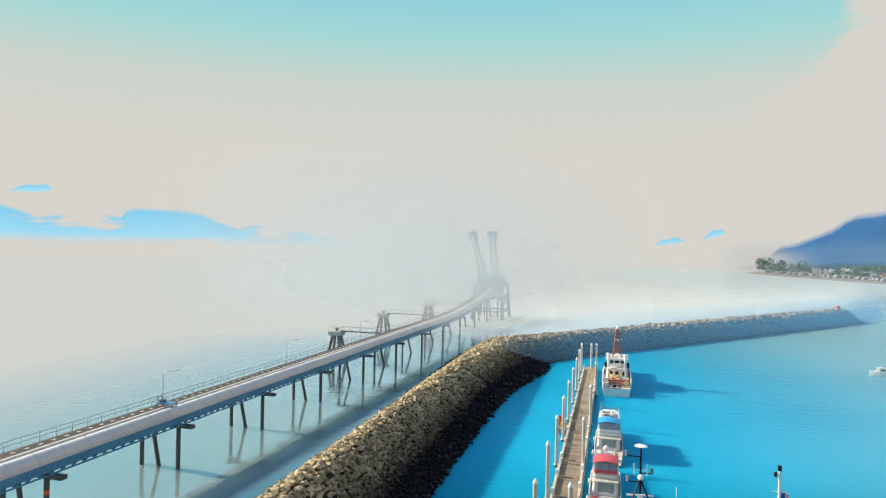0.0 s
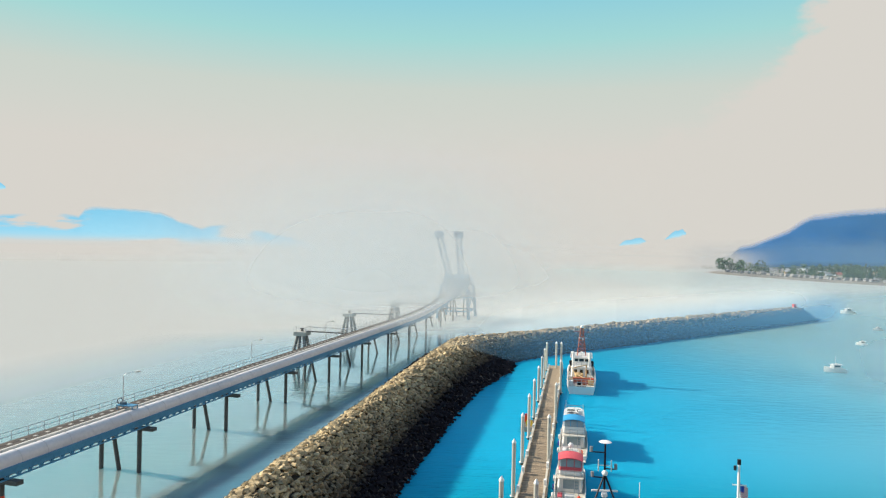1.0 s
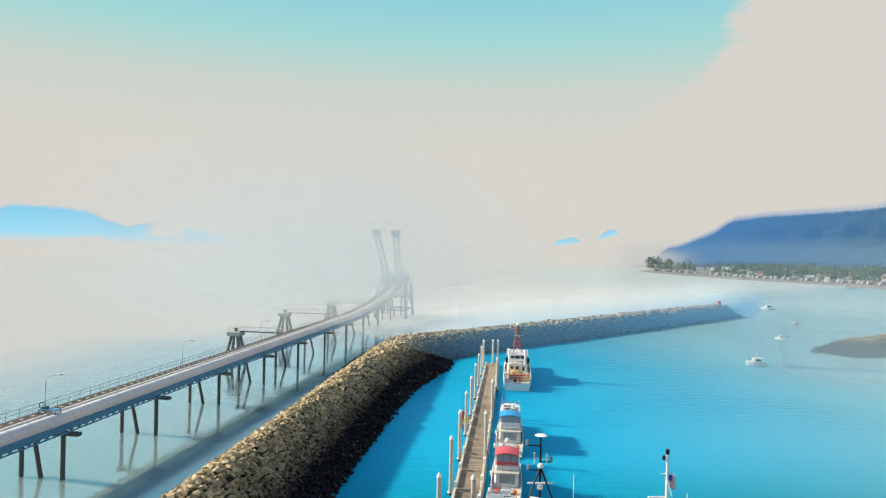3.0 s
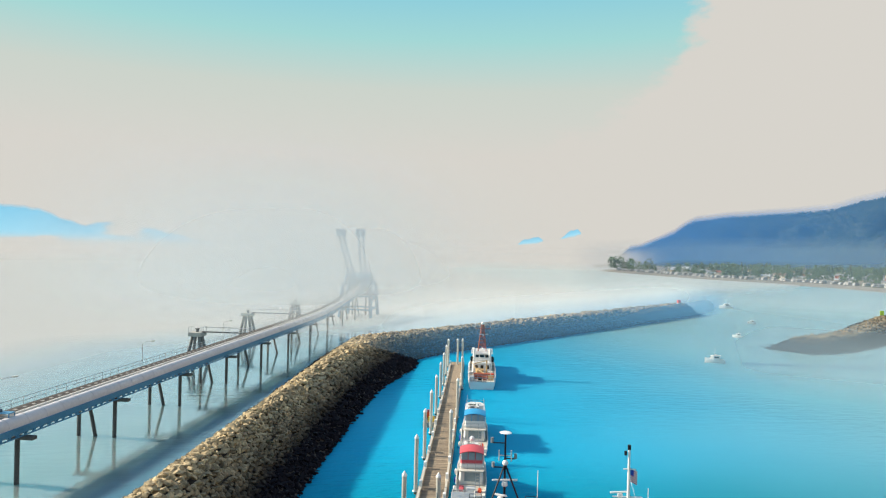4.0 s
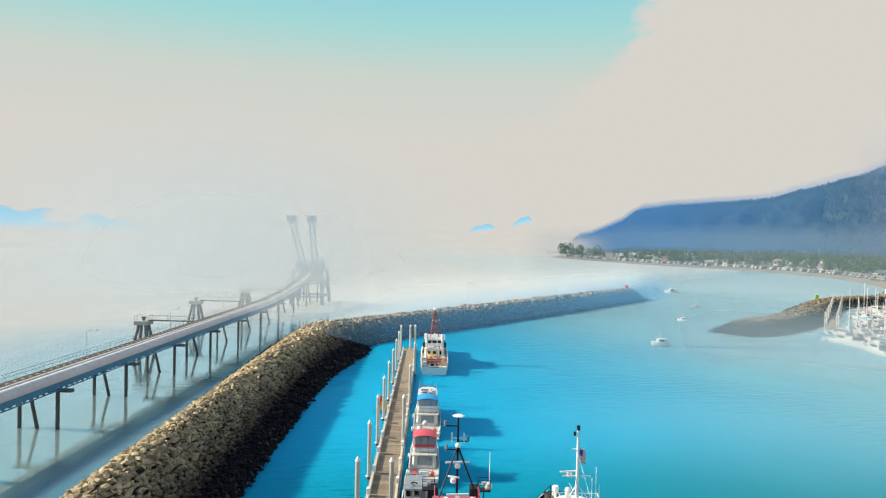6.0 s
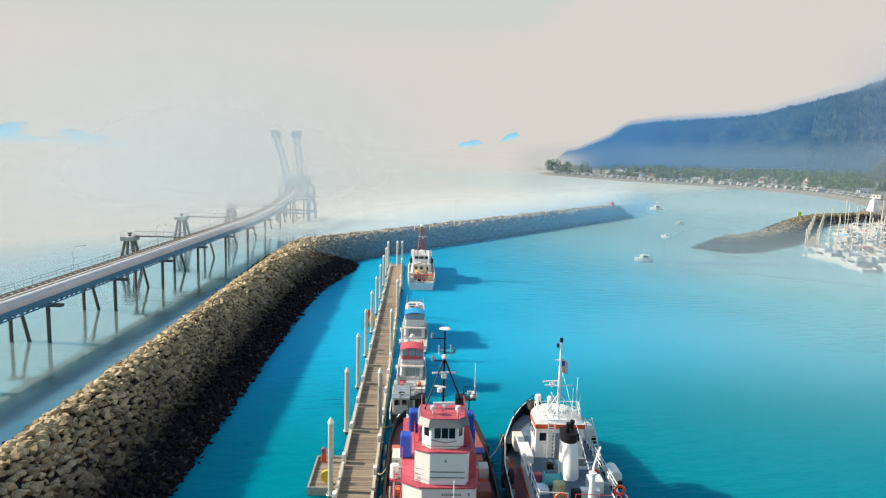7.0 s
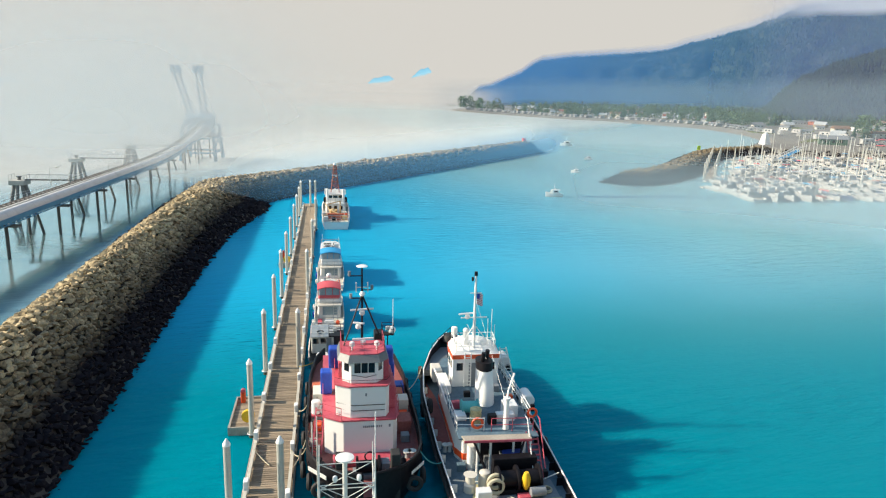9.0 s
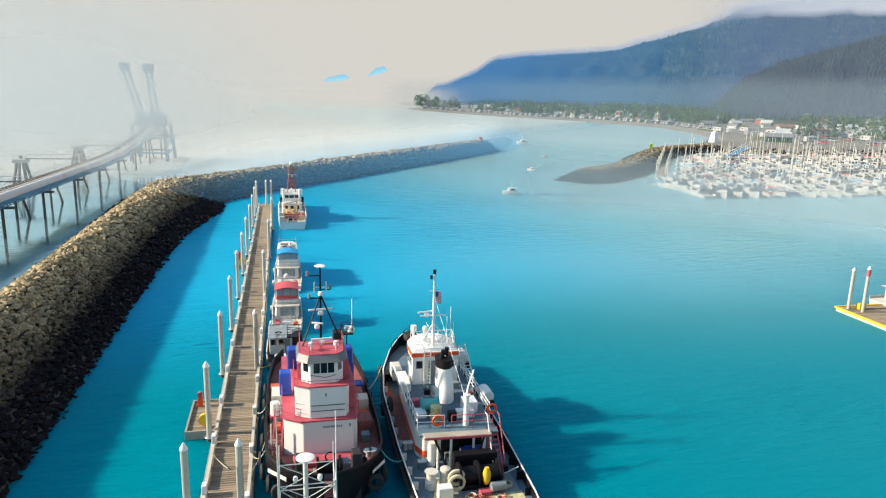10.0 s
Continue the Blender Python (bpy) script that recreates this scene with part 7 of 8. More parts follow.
def cutter():
    """The white patrol vessel at the dock's far end, stern to the camera."""
    e = empty("patrol_ship", dock_place(1.1, 132.5), "white patrol ship with tan deck gear and a rust-red mast", "ship")
    hull = [(0.0, 2.45, 2.1, 2.2, -1.0), (3, 2.7, 2.1, 2.4, -1.5), (15, 2.75, 2.5, 2.3, -1.8), (23, 1.8, 3.3, 1.0, -1.8), (28, 0.15, 4.0, 0.04, -1.0)]
    make_hull(e, hull, 1.5, GEL, CREAM, WHITE, 24)
    bars(e, (0, -0.02, 1.5), (1, 0, 0), (0, 0, 1), 1.7, 1, 9, DARKGREY, 0.22)
    for z in (2.2, 2.75):
        Mesh().line([(-2.4, 0.05, z), (2.4, 0.05, z)], 0.045).obj("stern_rail", STEEL, e)
    for k in range(7):
        Mesh().cyl((-2.4 + 0.8 * k, 0.05, 1.5), (-2.4 + 0.8 * k, 0.05, 2.8), 0.035, n=5).obj("rail_post", STEEL, e)
    Mesh().prism(chamfered(-2.0, 2.0, 7.5, 19, 0.2, 0.2), 1.5, 3.9).obj("deckhouse", WHITE, e, bevel=0.08)
    Mesh().prism(chamfered(-1.7, 1.7, 10.0, 16.5, 0.3, 0.3), 3.9, 5.35).obj("bridge", WHITE, e, bevel=0.08)
    Mesh().box(-2.2, 2.2, 9.6, 16.8, 5.35, 5.45).obj("bridge_roof", GEL, e, bevel=0.03)
    Mesh().box(-2.1, -1.5, 10.4, 12.0, 5.45, 6.3).obj("roof_locker", GEL, e, bevel=0.08)
    Mesh().box(1.3, 2.0, 10.6, 11.6, 5.45, 6.0).obj("roof_locker", CREAM, e, bevel=0.08)
    railing(e, [(-2.1, 9.8, 5.45), (2.1, 9.8, 5.45)], 0.8, STEEL, 2, 0.9)
    railing(e, [(-1.95, 7.6, 3.9), (1.95, 7.6, 3.9)], 0.85, STEEL, 2, 0.9)
    for x in (-1.1, 0, 1.1):
        window(e, (x, 10.0, 4.85), 0.95, 0.55, (0, -1))
        window(e, (x, 7.5, 3.0), 0.6, 0.8, (0, -1))
    for s in (-1, 1):
        for y in (11.5, 13, 14.5):
            window(e, (s * 1.7, y, 4.75), 0.9, 0.6, (s, 0))
        Mesh().cyl((s * 1.6, 8.6, 3.9), (s * 1.6, 8.6, 6.6), 0.25, n=12).obj("exhaust_stack", WHITE, e, smooth=True)
        Mesh().turn((s * 2.1, 8.8, 3.9), ((0.25, 0), (0.3, 0.6), (0.3, 0.9), (0.1, 1.1))).obj("vent_cowl", BLACK, e, smooth=True)
        railing(e, [(s * 2.55, 0.2, 2.1), (s * 2.7, 7.0, 2.2)], 0.9, STEEL, 2, 1.2)
    # tan gear on the after deck
    Mesh().box(-1.6, 1.5, 2.6, 3.4, 1.5, 2.6).obj("net_bin", RUST, e, "rusty brown deck bin", bevel=0.05)
    Mesh().line([(-1.7, 4.2, 1.5), (-1.7, 4.2, 4.2), (1.7, 4.2, 4.2), (1.7, 4.2, 1.5)], 0.10, 8).obj("gallows_frame", CREAM, e, "tan gallows frame")
    hull_b = [[(-0.5 + w * sx, y, z) for sx, z in ((-1, 2.9), (-0.7, 2.0), (0.7, 2.0), (1, 2.9))] for y, w in ((4.4, 0.5), (5.0, 0.85), (6.3, 0.9), (7.2, 0.15))]
    Mesh().loft(hull_b).obj("ships_boat", TANBOAT, e, "tan covered ship's boat", bevel=0.06)
    Mesh().box(-1.0, 0.0, 4.6, 4.75, 1.5, 2.1).box(-1.0, 0.0, 6.4, 6.55, 1.5, 2.1).obj("boat_chock", TIMBER, e)
    for x, y, z, k, mt in ((-1.9, 3.0, 1.5, 0.45, TANBOAT), (0.6, 1.6, 1.5, 0.4, RUST), (1.7, 2.0, 1.5, 0.5, TANBOAT), (-0.4, 1.3, 1.5, 0.35, BLACK), (1.9, 4.6, 1.5, 0.45, ORANGE), (-2.0, 5.6, 1.5, 0.5, GEL), (0.3, 3.9, 1.5, 0.4, DARKGREY)):
        Mesh().box(x - k, x + k, y - k * 0.8, y + k * 0.8, z, z + k * 1.8).obj("deck_crate", mt, e, bevel=0.05)
    Mesh().line([(-2.1, 7.3, 3.95), (-1.2, 4.0, 3.2), (0.4, 2.4, 2.7)], 0.08, 6).obj("derrick", TANBOAT, e)
    Mesh().cyl((0.9, 5.2, 1.5), (0.9, 5.2, 4.8), 0.14, n=8).obj("crane_post", TANBOAT, e, smooth=True)
    Mesh().cyl((0.9, 5.2, 4.7), (-1.4, 3.4, 4.4), 0.1, n=8).obj("crane_jib", TANBOAT, e, smooth=True)
    Mesh().box(1.2, 2.2, 5.4, 6.8, 1.5, 2.4).obj("deck_locker", CREAM, e, bevel=0.05)
    Mesh().box(-2.3, -1.5, 1.0, 2.0, 1.5, 2.3).obj("deck_locker", GEL, e, bevel=0.05)
    # lattice mast
    mast = new("lattice_mast")
    mast.parent = e
    legs = [(-0.85, 12.2), (0.85, 12.2), (0.85, 13.7), (-0.85, 13.7)]
    for x, y in legs:
        Mesh().cyl((x, y, 5.4), (x * 0.25, 13 + (y - 13) * 0.25, 11.0), 0.09, n=6).obj("mast_leg", RUST, mast)
    for k in range(6):
        t0, t1 = k / 6, (k + 1) / 6
        at = lambda x, y, t: (x * (1 - 0.75 * t), 13 + (y - 13) * (1 - 0.75 * t), 5.9 + 5.1 * t)
        m = Mesh()
        for a, b in zip(legs, legs[1:] + legs[:1]):
            m.cyl(at(*a, t0), at(*b, t1), 0.05, n=5).cyl(at(*a, t1), at(*b, t1), 0.05, n=5)
        m.obj("cross_brace", RUST, mast)
    Mesh().bar((-1.7, 13, 10.2), (1.7, 13, 10.2), 0.1).obj("yard", RUST, mast)
    dome(mast, 0, 13, 11.0, 0.35)
    radar(mast, 0.2, 12.6, 8.6, 1.8, 15)
    for x in (-1.6, 1.6):
        Mesh().cyl((x, 13, 10.2), (x, 13, 11.3), 0.04, n=5).obj("whip_antenna", WHITE, mast)
    return e


cutter()


# ---- boat basin ----
def sailboat(hull_mat, cover, mast_h, L=10.0):
    e = empty("sailboat", pose(0, 0, -50), "white sailboat with a bare mast in the boat basin", "sailboat", "boats in the basin")
    b = L * 0.16
    hull = [(0.0, b * 0.7, 1.0, b * 0.55, -0.2), (L * 0.4, b, 1.0, b * 0.85, -0.5), (L * 0.75, b * 0.65, 1.15, b * 0.4, -0.4), (L, 0.06, 1.35, 0.02, -0.1)]
    make_hull(e, hull, 0.85, hull_mat, CREAM, HARBOURGEL, 8, 0.08, 0.04)
    Mesh().prism([(-b * 0.5, L * 0.3), (b * 0.5, L * 0.3), (b * 0.45, L * 0.62), (0, L * 0.72), (-b * 0.45, L * 0.62)], 0.86, 1.45).obj("cabin_trunk", HARBOURGEL, e, bevel=0.06)
    for s in (-1, 1):
        window(e, (s * b * 0.49, L * 0.45, 1.2), L * 0.2, 0.2, (s, 0))
    Mesh().cyl((0, L * 0.55, 1.4), (0, L * 0.55, mast_h), 0.10, 0.07, n=8).obj("mast", PALESTEEL, e, smooth=True)
    Mesh().bar((-b * 0.5, L * 0.55, mast_h * 0.62), (b * 0.5, L * 0.55, mast_h * 0.62), 0.06).obj("spreader", PALESTEEL, e)
    Mesh().cyl((0, L * 0.55, 2.2), (0, L * 0.14, 2.1), 0.2, 0.13, n=8).obj("furled_sail", cover, e, "furled sail under its cover", smooth=True)
    Mesh().line([(0, L * 0.98, 1.4), (0, L * 0.55, mast_h), (0, 0.1, 1.1)], 0.018, 4).obj("rigging", STEEL, e)
    return e


def harbour_cruiser(hull_mat, L, fly, canvas=None, label="white cabin cruiser moored in the boat basin"):
    e = empty("cabin_cruiser", pose(0, 0, -50), label, "cabin cruiser", "boats in the basin")
    b = L * 0.17
    hull = [(0.0, b * 0.92, 1.1, b * 0.8, -0.3), (L * 0.5, b, 1.25, b * 0.8, -0.5), (L * 0.8, b * 0.6, 1.55, b * 0.3, -0.4), (L, 0.06, 1.8, 0.02, -0.1)]
    make_hull(e, hull, 0.8, hull_mat, CREAM, HARBOURGEL, 8, 0.08, 0.05)
    Mesh().prism([(-b * 0.78, L * 0.25), (b * 0.78, L * 0.25), (b * 0.75, L * 0.58), (b * 0.4, L * 0.72), (-b * 0.4, L * 0.72), (-b * 0.75, L * 0.58)], 0.8, 2.5).obj("cabin", HARBOURGEL, e, bevel=0.08)
    for s in (-1, 1):
        window(e, (s * b * 0.775, L * 0.42, 2.0), L * 0.24, 0.5, (s, 0))
    window(e, (0, L * 0.25, 1.9), b * 1.0, 0.7, (0, -1))
    window(e, (0, L * 0.72, 2.1), b * 0.7, 0.5, (0, 1))
    Mesh().box(-b * 0.85, b * 0.85, L * 0.17, L * 0.63, 2.5, 2.6).obj("cabin_roof", HARBOURGEL, e, bevel=0.04)
    if fly:
        Mesh().prism(chamfered(-b * 0.6, b * 0.6, L * 0.28, L * 0.52, 0.1, 0.1, 0.2, 0.3), 2.6, 3.3).obj("flybridge", HARBOURGEL, e, bevel=0.08)
        Mesh().box(-b * 0.62, b * 0.62, L * 0.27, L * 0.47, 4.2, 4.3).obj("bridge_top", canvas or HARBOURGEL, e, bevel=0.05)
        for s in (-1, 1):
            for y in (0.28, 0.46):
                Mesh().cyl((s * b * 0.58, L * y, 3.3), (s * b * 0.58, L * y, 4.2), 0.04, n=5).obj("top_post", STEEL, e)
    if canvas and not fly:
        Mesh().box(-b * 0.85, b * 0.85, L * 0.02, L * 0.2, 2.3, 2.42).obj("awning", canvas, e, "coloured canvas awning over the cockpit", bevel=0.04)
    Mesh().cyl((0, L * 0.5, 2.6), (0, L * 0.49, 5.6 if fly else 5.0), 0.05, n=6).obj("signal_mast", PALESTEEL, e)
    dome(e, 0, L * 0.44, 4.32 if fly else 2.62, 0.25)
    return e


def trawler(hull_mat, L):
    e = empty("fishing_boat", pose(0, 0, -50), "fishing boat with mast and trolling poles in the basin", "fishing boat", "boats in the basin")
    b = L * 0.16
    hull = [(0.0, b * 0.85, 1.2, b * 0.7, -0.5), (L * 0.45, b, 1.35, b * 0.85, -0.8), (L * 0.8, b * 0.65, 2.0, b * 0.35, -0.6), (L, 0.06, 2.5, 0.02, -0.2)]
    make_hull(e, hull, 0.8, hull_mat, CREAM, HARBOURGEL, 8, 0.09, 0.06)
    Mesh().prism(chamfered(-b * 0.6, b * 0.6, L * 0.5, L * 0.75, 0.1, 0.1, 0.1, 0.3), 0.8, 3.6).obj("wheelhouse", HARBOURGEL, e, bevel=0.06)
    for s in (-1, 1):
        window(e, (s * b * 0.6, L * 0.62, 3.0), L * 0.15, 0.5, (s, 0))
    window(e, (0, L * 0.5, 3.0), b * 0.8, 0.5, (0, -1))
    Mesh().cyl((0, L * 0.47, 0.8), (0, L * 0.47, 9.0), 0.11, 0.07, n=8).obj("mast", CREAM, e, smooth=True)
    Mesh().cyl((0, L * 0.46, 3.0), (0, L * 0.08, 4.4), 0.09, n=6).obj("boom", CREAM, e)
    for s in (-1, 1):
        Mesh().cyl((s * b * 0.9, L * 0.48, 1.3), (s * b * 1.15, L * 0.47, 11.0), 0.06, 0.04, n=5).obj("trolling_pole", CREAM, e)
    Mesh().box(-b * 0.4, b * 0.4, L * 0.15, L * 0.35, 0.8, 1.4).obj("fish_hatch", RUST, e, bevel=0.06)
    return e


NAVY = mat("navy hull paint", (0.02, 0.04, 0.12), 0.3, vary=0.2, bump=0.0)
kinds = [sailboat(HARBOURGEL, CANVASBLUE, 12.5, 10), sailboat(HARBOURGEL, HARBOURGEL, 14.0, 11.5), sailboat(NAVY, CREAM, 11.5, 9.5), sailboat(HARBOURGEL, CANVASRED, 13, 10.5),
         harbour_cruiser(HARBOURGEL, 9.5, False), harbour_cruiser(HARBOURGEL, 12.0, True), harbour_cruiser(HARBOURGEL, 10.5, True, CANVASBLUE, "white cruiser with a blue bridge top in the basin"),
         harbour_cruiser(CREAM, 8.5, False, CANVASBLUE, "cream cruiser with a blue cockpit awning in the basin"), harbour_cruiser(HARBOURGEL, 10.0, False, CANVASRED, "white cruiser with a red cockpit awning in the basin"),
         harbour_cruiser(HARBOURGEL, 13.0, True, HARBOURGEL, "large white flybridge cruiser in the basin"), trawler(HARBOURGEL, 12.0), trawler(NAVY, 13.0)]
LENGTHS = [10, 11.5, 9.5, 10.5, 9.5, 12, 10.5, 8.5, 10, 13, 12, 13]
rng = random.Random(33)
used = set()
for k in range(8):
    u = 179.0 + 15.0 * k
    v0, v1 = (109.0 + 0.62 * (u - 188) + (6 if k > 2 else 0) if k else 112.0), u + 10
    # main float of the row
    if k:
        fl = empty("basin_float", dock_place(0, u - 1.6), "long grey walkway float between the moored boats", "float", "basin floats")
    if k:
        Mesh().box(v0 - 2, v1 + 4, -1.0, 1.0, -0.1, 0.5).obj("float", CONC, fl)
        for j in range(int((v1 - v0) / 9)):
            Mesh().box(v0 + 9 * j - 0.5, v0 + 9 * j + 0.5, -9.5, -1.0, -0.1, 0.45).obj("finger", TIMBER, fl)
    v = v0
    while v < v1:
        j = rng.choices(range(12), (7, 5, 3, 3, 9, 8, 4, 5, 3, 4, 6, 2))[0]
        flip = rng.random() < 0.55
        L = LENGTHS[j]
        dv = max(3.9, L * 0.36) + rng.uniform(0.1, 0.9)
        gap = rng.random() < 0.06
        if not gap:
            base = dock_place(v, u - (3.2 if k else 2.0) - (0 if flip else L), 0, rng.uniform(-2, 2)) if not flip else dock_place(v, u - (3.2 if k else 2.0), 0, 180 + rng.uniform(-2, 2))
            if j in used:
                copy_thing(kinds[j], base)
            else:
                used.add(j)
                kinds[j].matrix_basis = base
        if rng.random() < 0.28 and k:
            pm_ = dock_place(v + dv / 2, u - 0.4)
            p = empty("basin_pile", pm_, "pale mooring pile with a white cap among the basin floats", "pile", "piles in the boat basin")
            Mesh().cyl((0, 0, -1), (0, 0, 5.2), 0.22, n=8).obj("shaft", PILE, p, smooth=True)
            Mesh().turn((0, 0, 5.2), ((0.25, 0), (0.2, 0.15), (0.03, 0.4)), 8).obj("cap", HARBOURGEL, p, smooth=True)
        v += dv
for j, ob in enumerate(kinds):
    if j not in used:
        ob.matrix_basis = dock_place(240 + 5 * j, 190)


# the walkway float along the basin's open side, between two rows of piles
wf = empty("basin_float", dock_place(124.0, 212.0, 0, -31.8), "long grey walkway float between rows of pale piles", "float", "basin floats")
Mesh().box(-1.2, 1.2, 0, 104, -0.1, 0.5).obj("float", CONC, wf)
for k in range(52):
    Mesh().box(-1.15, 1.15, 2.0 * k + 0.05, 2.0 * k + 1.95, 0.5, 0.55).obj("plank", PLANK, wf)
for k in range(7):
    for s in (-1.6, 1.6):
        p = empty("basin_pile", dock_place(124.0, 212.0, 0, -31.8) @ pose(s, 3 + 15.5 * k, 0), "pale mooring pile with a white cap beside the walkway float", "pile", "piles in the boat basin")
        Mesh().cyl((0, 0, -1), (0, 0, 5.4), 0.24, n=8).obj("shaft", PILE, p, smooth=True)
        Mesh().turn((0, 0, 5.4), ((0.27, 0), (0.22, 0.15), (0.03, 0.4)), 8).obj("cap", HARBOURGEL, p, smooth=True)


def boat_under_way(m, label):
    e = harbour_cruiser(HARBOURGEL, 6.5, False, None, label)
    e.name = "motor_boat"
    e["group"] = "boats under way"
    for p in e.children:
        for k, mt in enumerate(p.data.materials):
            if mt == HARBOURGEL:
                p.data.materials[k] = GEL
    e.matrix_basis = m
    e.scale = (0.72, 0.72, 0.72)
    return e


boat_under_way(pose(101, 155.5, 0, 0, 0, 75), "small white cabin boat under way in the harbour")
for x, y, s, a in ((138.5, 203, 0.5, 60), (172, 244.5, 0.5, 80), (207, 313, 0.95, 70)):
    o = boat_under_way(pose(x, y, 0, 0, 0, a), "small white boat far out in the harbour mouth")
    o.scale = (s, s, s)
# low wake of the boat, real ripples on the water
wake = Mesh()
for s in (-1, 1):
    rings = []
    for k in range(30):
        t = k / 29
        c = Vector((105 + 78 * t, 154.5 - 22 * t + s * (0.6 + 1.8 * t)))
        w = 0.28 * (1 - t) + 0.05
        rings.append([(c.x - 0.2 * w, c.y - w, -0.02), (c.x, c.y, 0.10 * (1 - t) + 0.01), (c.x + 0.2 * w, c.y + w, -0.02)])
    wake.loft(rings, closed=False, caps=False)
tagged(wake.obj("boat_wake", SEA, smooth=True), "long low wake behind the moving boat", "wake", kind="stuff")


# ---- fuel float at the right, edged in yellow ----
def yellow_float():
    e = empty("fuel_float", dock_place(69.3, 72.0), "grey float with yellow edge beams and two piles", "float")
    Mesh().box(0.1, 16, -9, -0.1, -0.15, 0.42).obj("float", CONC, e)
    Mesh().box(0, 16, -0.16, 0.1, 0.36, 0.62).obj("edge_beam", YELLOW, e, "yellow edge beam")
    Mesh().box(0, 0.2, -9, -0.16, 0.36, 0.62).obj("edge_beam", YELLOW, e, "yellow edge beam")
    for k in range(18):
        Mesh().box(0.22, 15.8, -0.6 - k * 0.48, -0.2 - k * 0.48, 0.42, 0.47).obj("plank", PLANK, e)
    Mesh().box(2.3, 3.3, -1.6, -0.9, 0.47, 1.3).obj("fuel_locker", YELLOW, e, bevel=0.06)
    return e


yellow_float()
p = pile_thing(dock_place(70.6, 71.2), 6.0, -1.0, "pale steel pile at the yellow-edged float")
p = pile_thing(dock_place(71.4, 69.7), 6.5, -1.0, "slim pale pile with a red top at the float")
Mesh().cyl((0, 0, 5.2), (0, 0, 6.1), 0.23, n=14).obj("red_band", RED, p, "red painted pile top", smooth=True)
o = harbour_cruiser(HARBOURGEL, 9.0, False, None, "white cabin boat lying at the yellow-edged float")
o.matrix_basis = dock_place(76.5, 72.6, 0, -88)

# ---- navigation marks ----
LIME = mat("lime daymark paint", (0.55, 0.85, 0.04), 0.5, vary=0.1, bump=0.0)
e = empty("daymark", pose(225, 240, 3.3), "lime-yellow daymark board on the jetty's end", "navigation mark", "navigation marks")
Mesh().cyl((0, 0, -0.5), (0, 0, 2.2), 0.08, n=8).obj("post", STEEL, e)
Mesh().box(-0.9, 0.9, -0.05, 0.05, 0.8, 2.6).obj("board", LIME, e, bevel=0.03)
e = empty("light_beacon", pose(tip.x - 4, tip.y - 3, 4.2), "small red beacon on the breakwater's end", "navigation mark", "navigation marks")
Mesh().cyl((0, 0, -0.5), (0, 0, 2.0), 0.12, n=8).obj("post", STEEL, e)
Mesh().box(-0.6, 0.6, -0.6, 0.6, 1.2, 2.4).obj("marker_box", ORANGE, e, bevel=0.05)


# ---- town, parked vehicles ----
ROOFS = [mat("grey roof", (0.20, 0.21, 0.22), 0.7, vary=0.15, scale=0.4), mat("pale metal roof", (0.55, 0.56, 0.55), 0.4, 0.3, vary=0.1, scale=0.4), mat("brown roof", (0.20, 0.12, 0.08), 0.8, vary=0.2, scale=0.4), mat("red roof", (0.22, 0.08, 0.06), 0.7, vary=0.2, scale=0.4)]
WALLS = [mat("white siding", (0.60, 0.60, 0.58), 0.7, vary=0.1), mat("cream siding", (0.50, 0.47, 0.40), 0.7, vary=0.1), mat("tan siding", (0.42, 0.33, 0.22), 0.8, vary=0.1), mat("grey siding", (0.38, 0.40, 0.42), 0.8, vary=0.1), mat("brick red siding", (0.36, 0.13, 0.09), 0.8, vary=0.1)]


def house(w, d, h, wall, roof, flat_roof, label):
    e = empty("house", pose(0, 0, -60), label, "house", "houses of the town")
    Mesh().box(-w / 2, w / 2, -d / 2, d / 2, -0.3, h).obj("wall", wall, e)
    if flat_roof:
        Mesh().box(-w / 2 - 0.3, w / 2 + 0.3, -d / 2 - 0.3, d / 2 + 0.3, h, h + 0.35).obj("roof", roof, e)
    else:
        Mesh().loft([[(-w / 2 - 0.5, -d / 2 - 0.5, h), (w / 2 + 0.5, -d / 2 - 0.5, h), (w / 2 + 0.5, d / 2 + 0.5, h), (-w / 2 - 0.5, d / 2 + 0.5, h)], [(-w / 2 - 0.5, -0.1, h + d * 0.32), (w / 2 + 0.5, -0.1, h + d * 0.32), (w / 2 + 0.5, 0.1, h + d * 0.32), (-w / 2 - 0.5, 0.1, h + d * 0.32)]]).obj("roof", roof, e)
    n = max(2, int(w / 3.5))
    for k in range(n):
        x = -w / 2 + (k + 0.5) * w / n
        for z in ([1.6, 4.4] if h > 5 else [1.7]):
            window(e, (x, -d / 2, z), 1.2, 1.2, (0, -1))
    for y in (-d / 4, d / 4):
        window(e, (-w / 2, y, 1.7), 1.2, 1.2, (-1, 0))
    return e


protos = [house(11, 8, 3.2, WALLS[0], ROOFS[0], False, "white house with a grey roof among trees"), house(13, 8, 5.6, WALLS[1], ROOFS[2], False, "two-storey cream house with a brown roof"),
          house(12, 9, 3.2, WALLS[2], ROOFS[1], False, "tan house with a pale metal roof"), house(26, 12, 5.0, WALLS[3], ROOFS[1], True, "long grey flat-roofed building"),
          house(20, 11, 6.5, WALLS[0], ROOFS[1], False, "large white building with a pale roof"), house(11, 8, 5.6, WALLS[4], ROOFS[0], False, "brick-red house with a grey roof"), house(30, 14, 4.2, WALLS[0], ROOFS[1], True, "low white warehouse with a pale flat roof"), house(14, 9, 3.4, WALLS[1], ROOFS[3], False, "cream house with a red roof")]
rng = random.Random(78)
first = set()
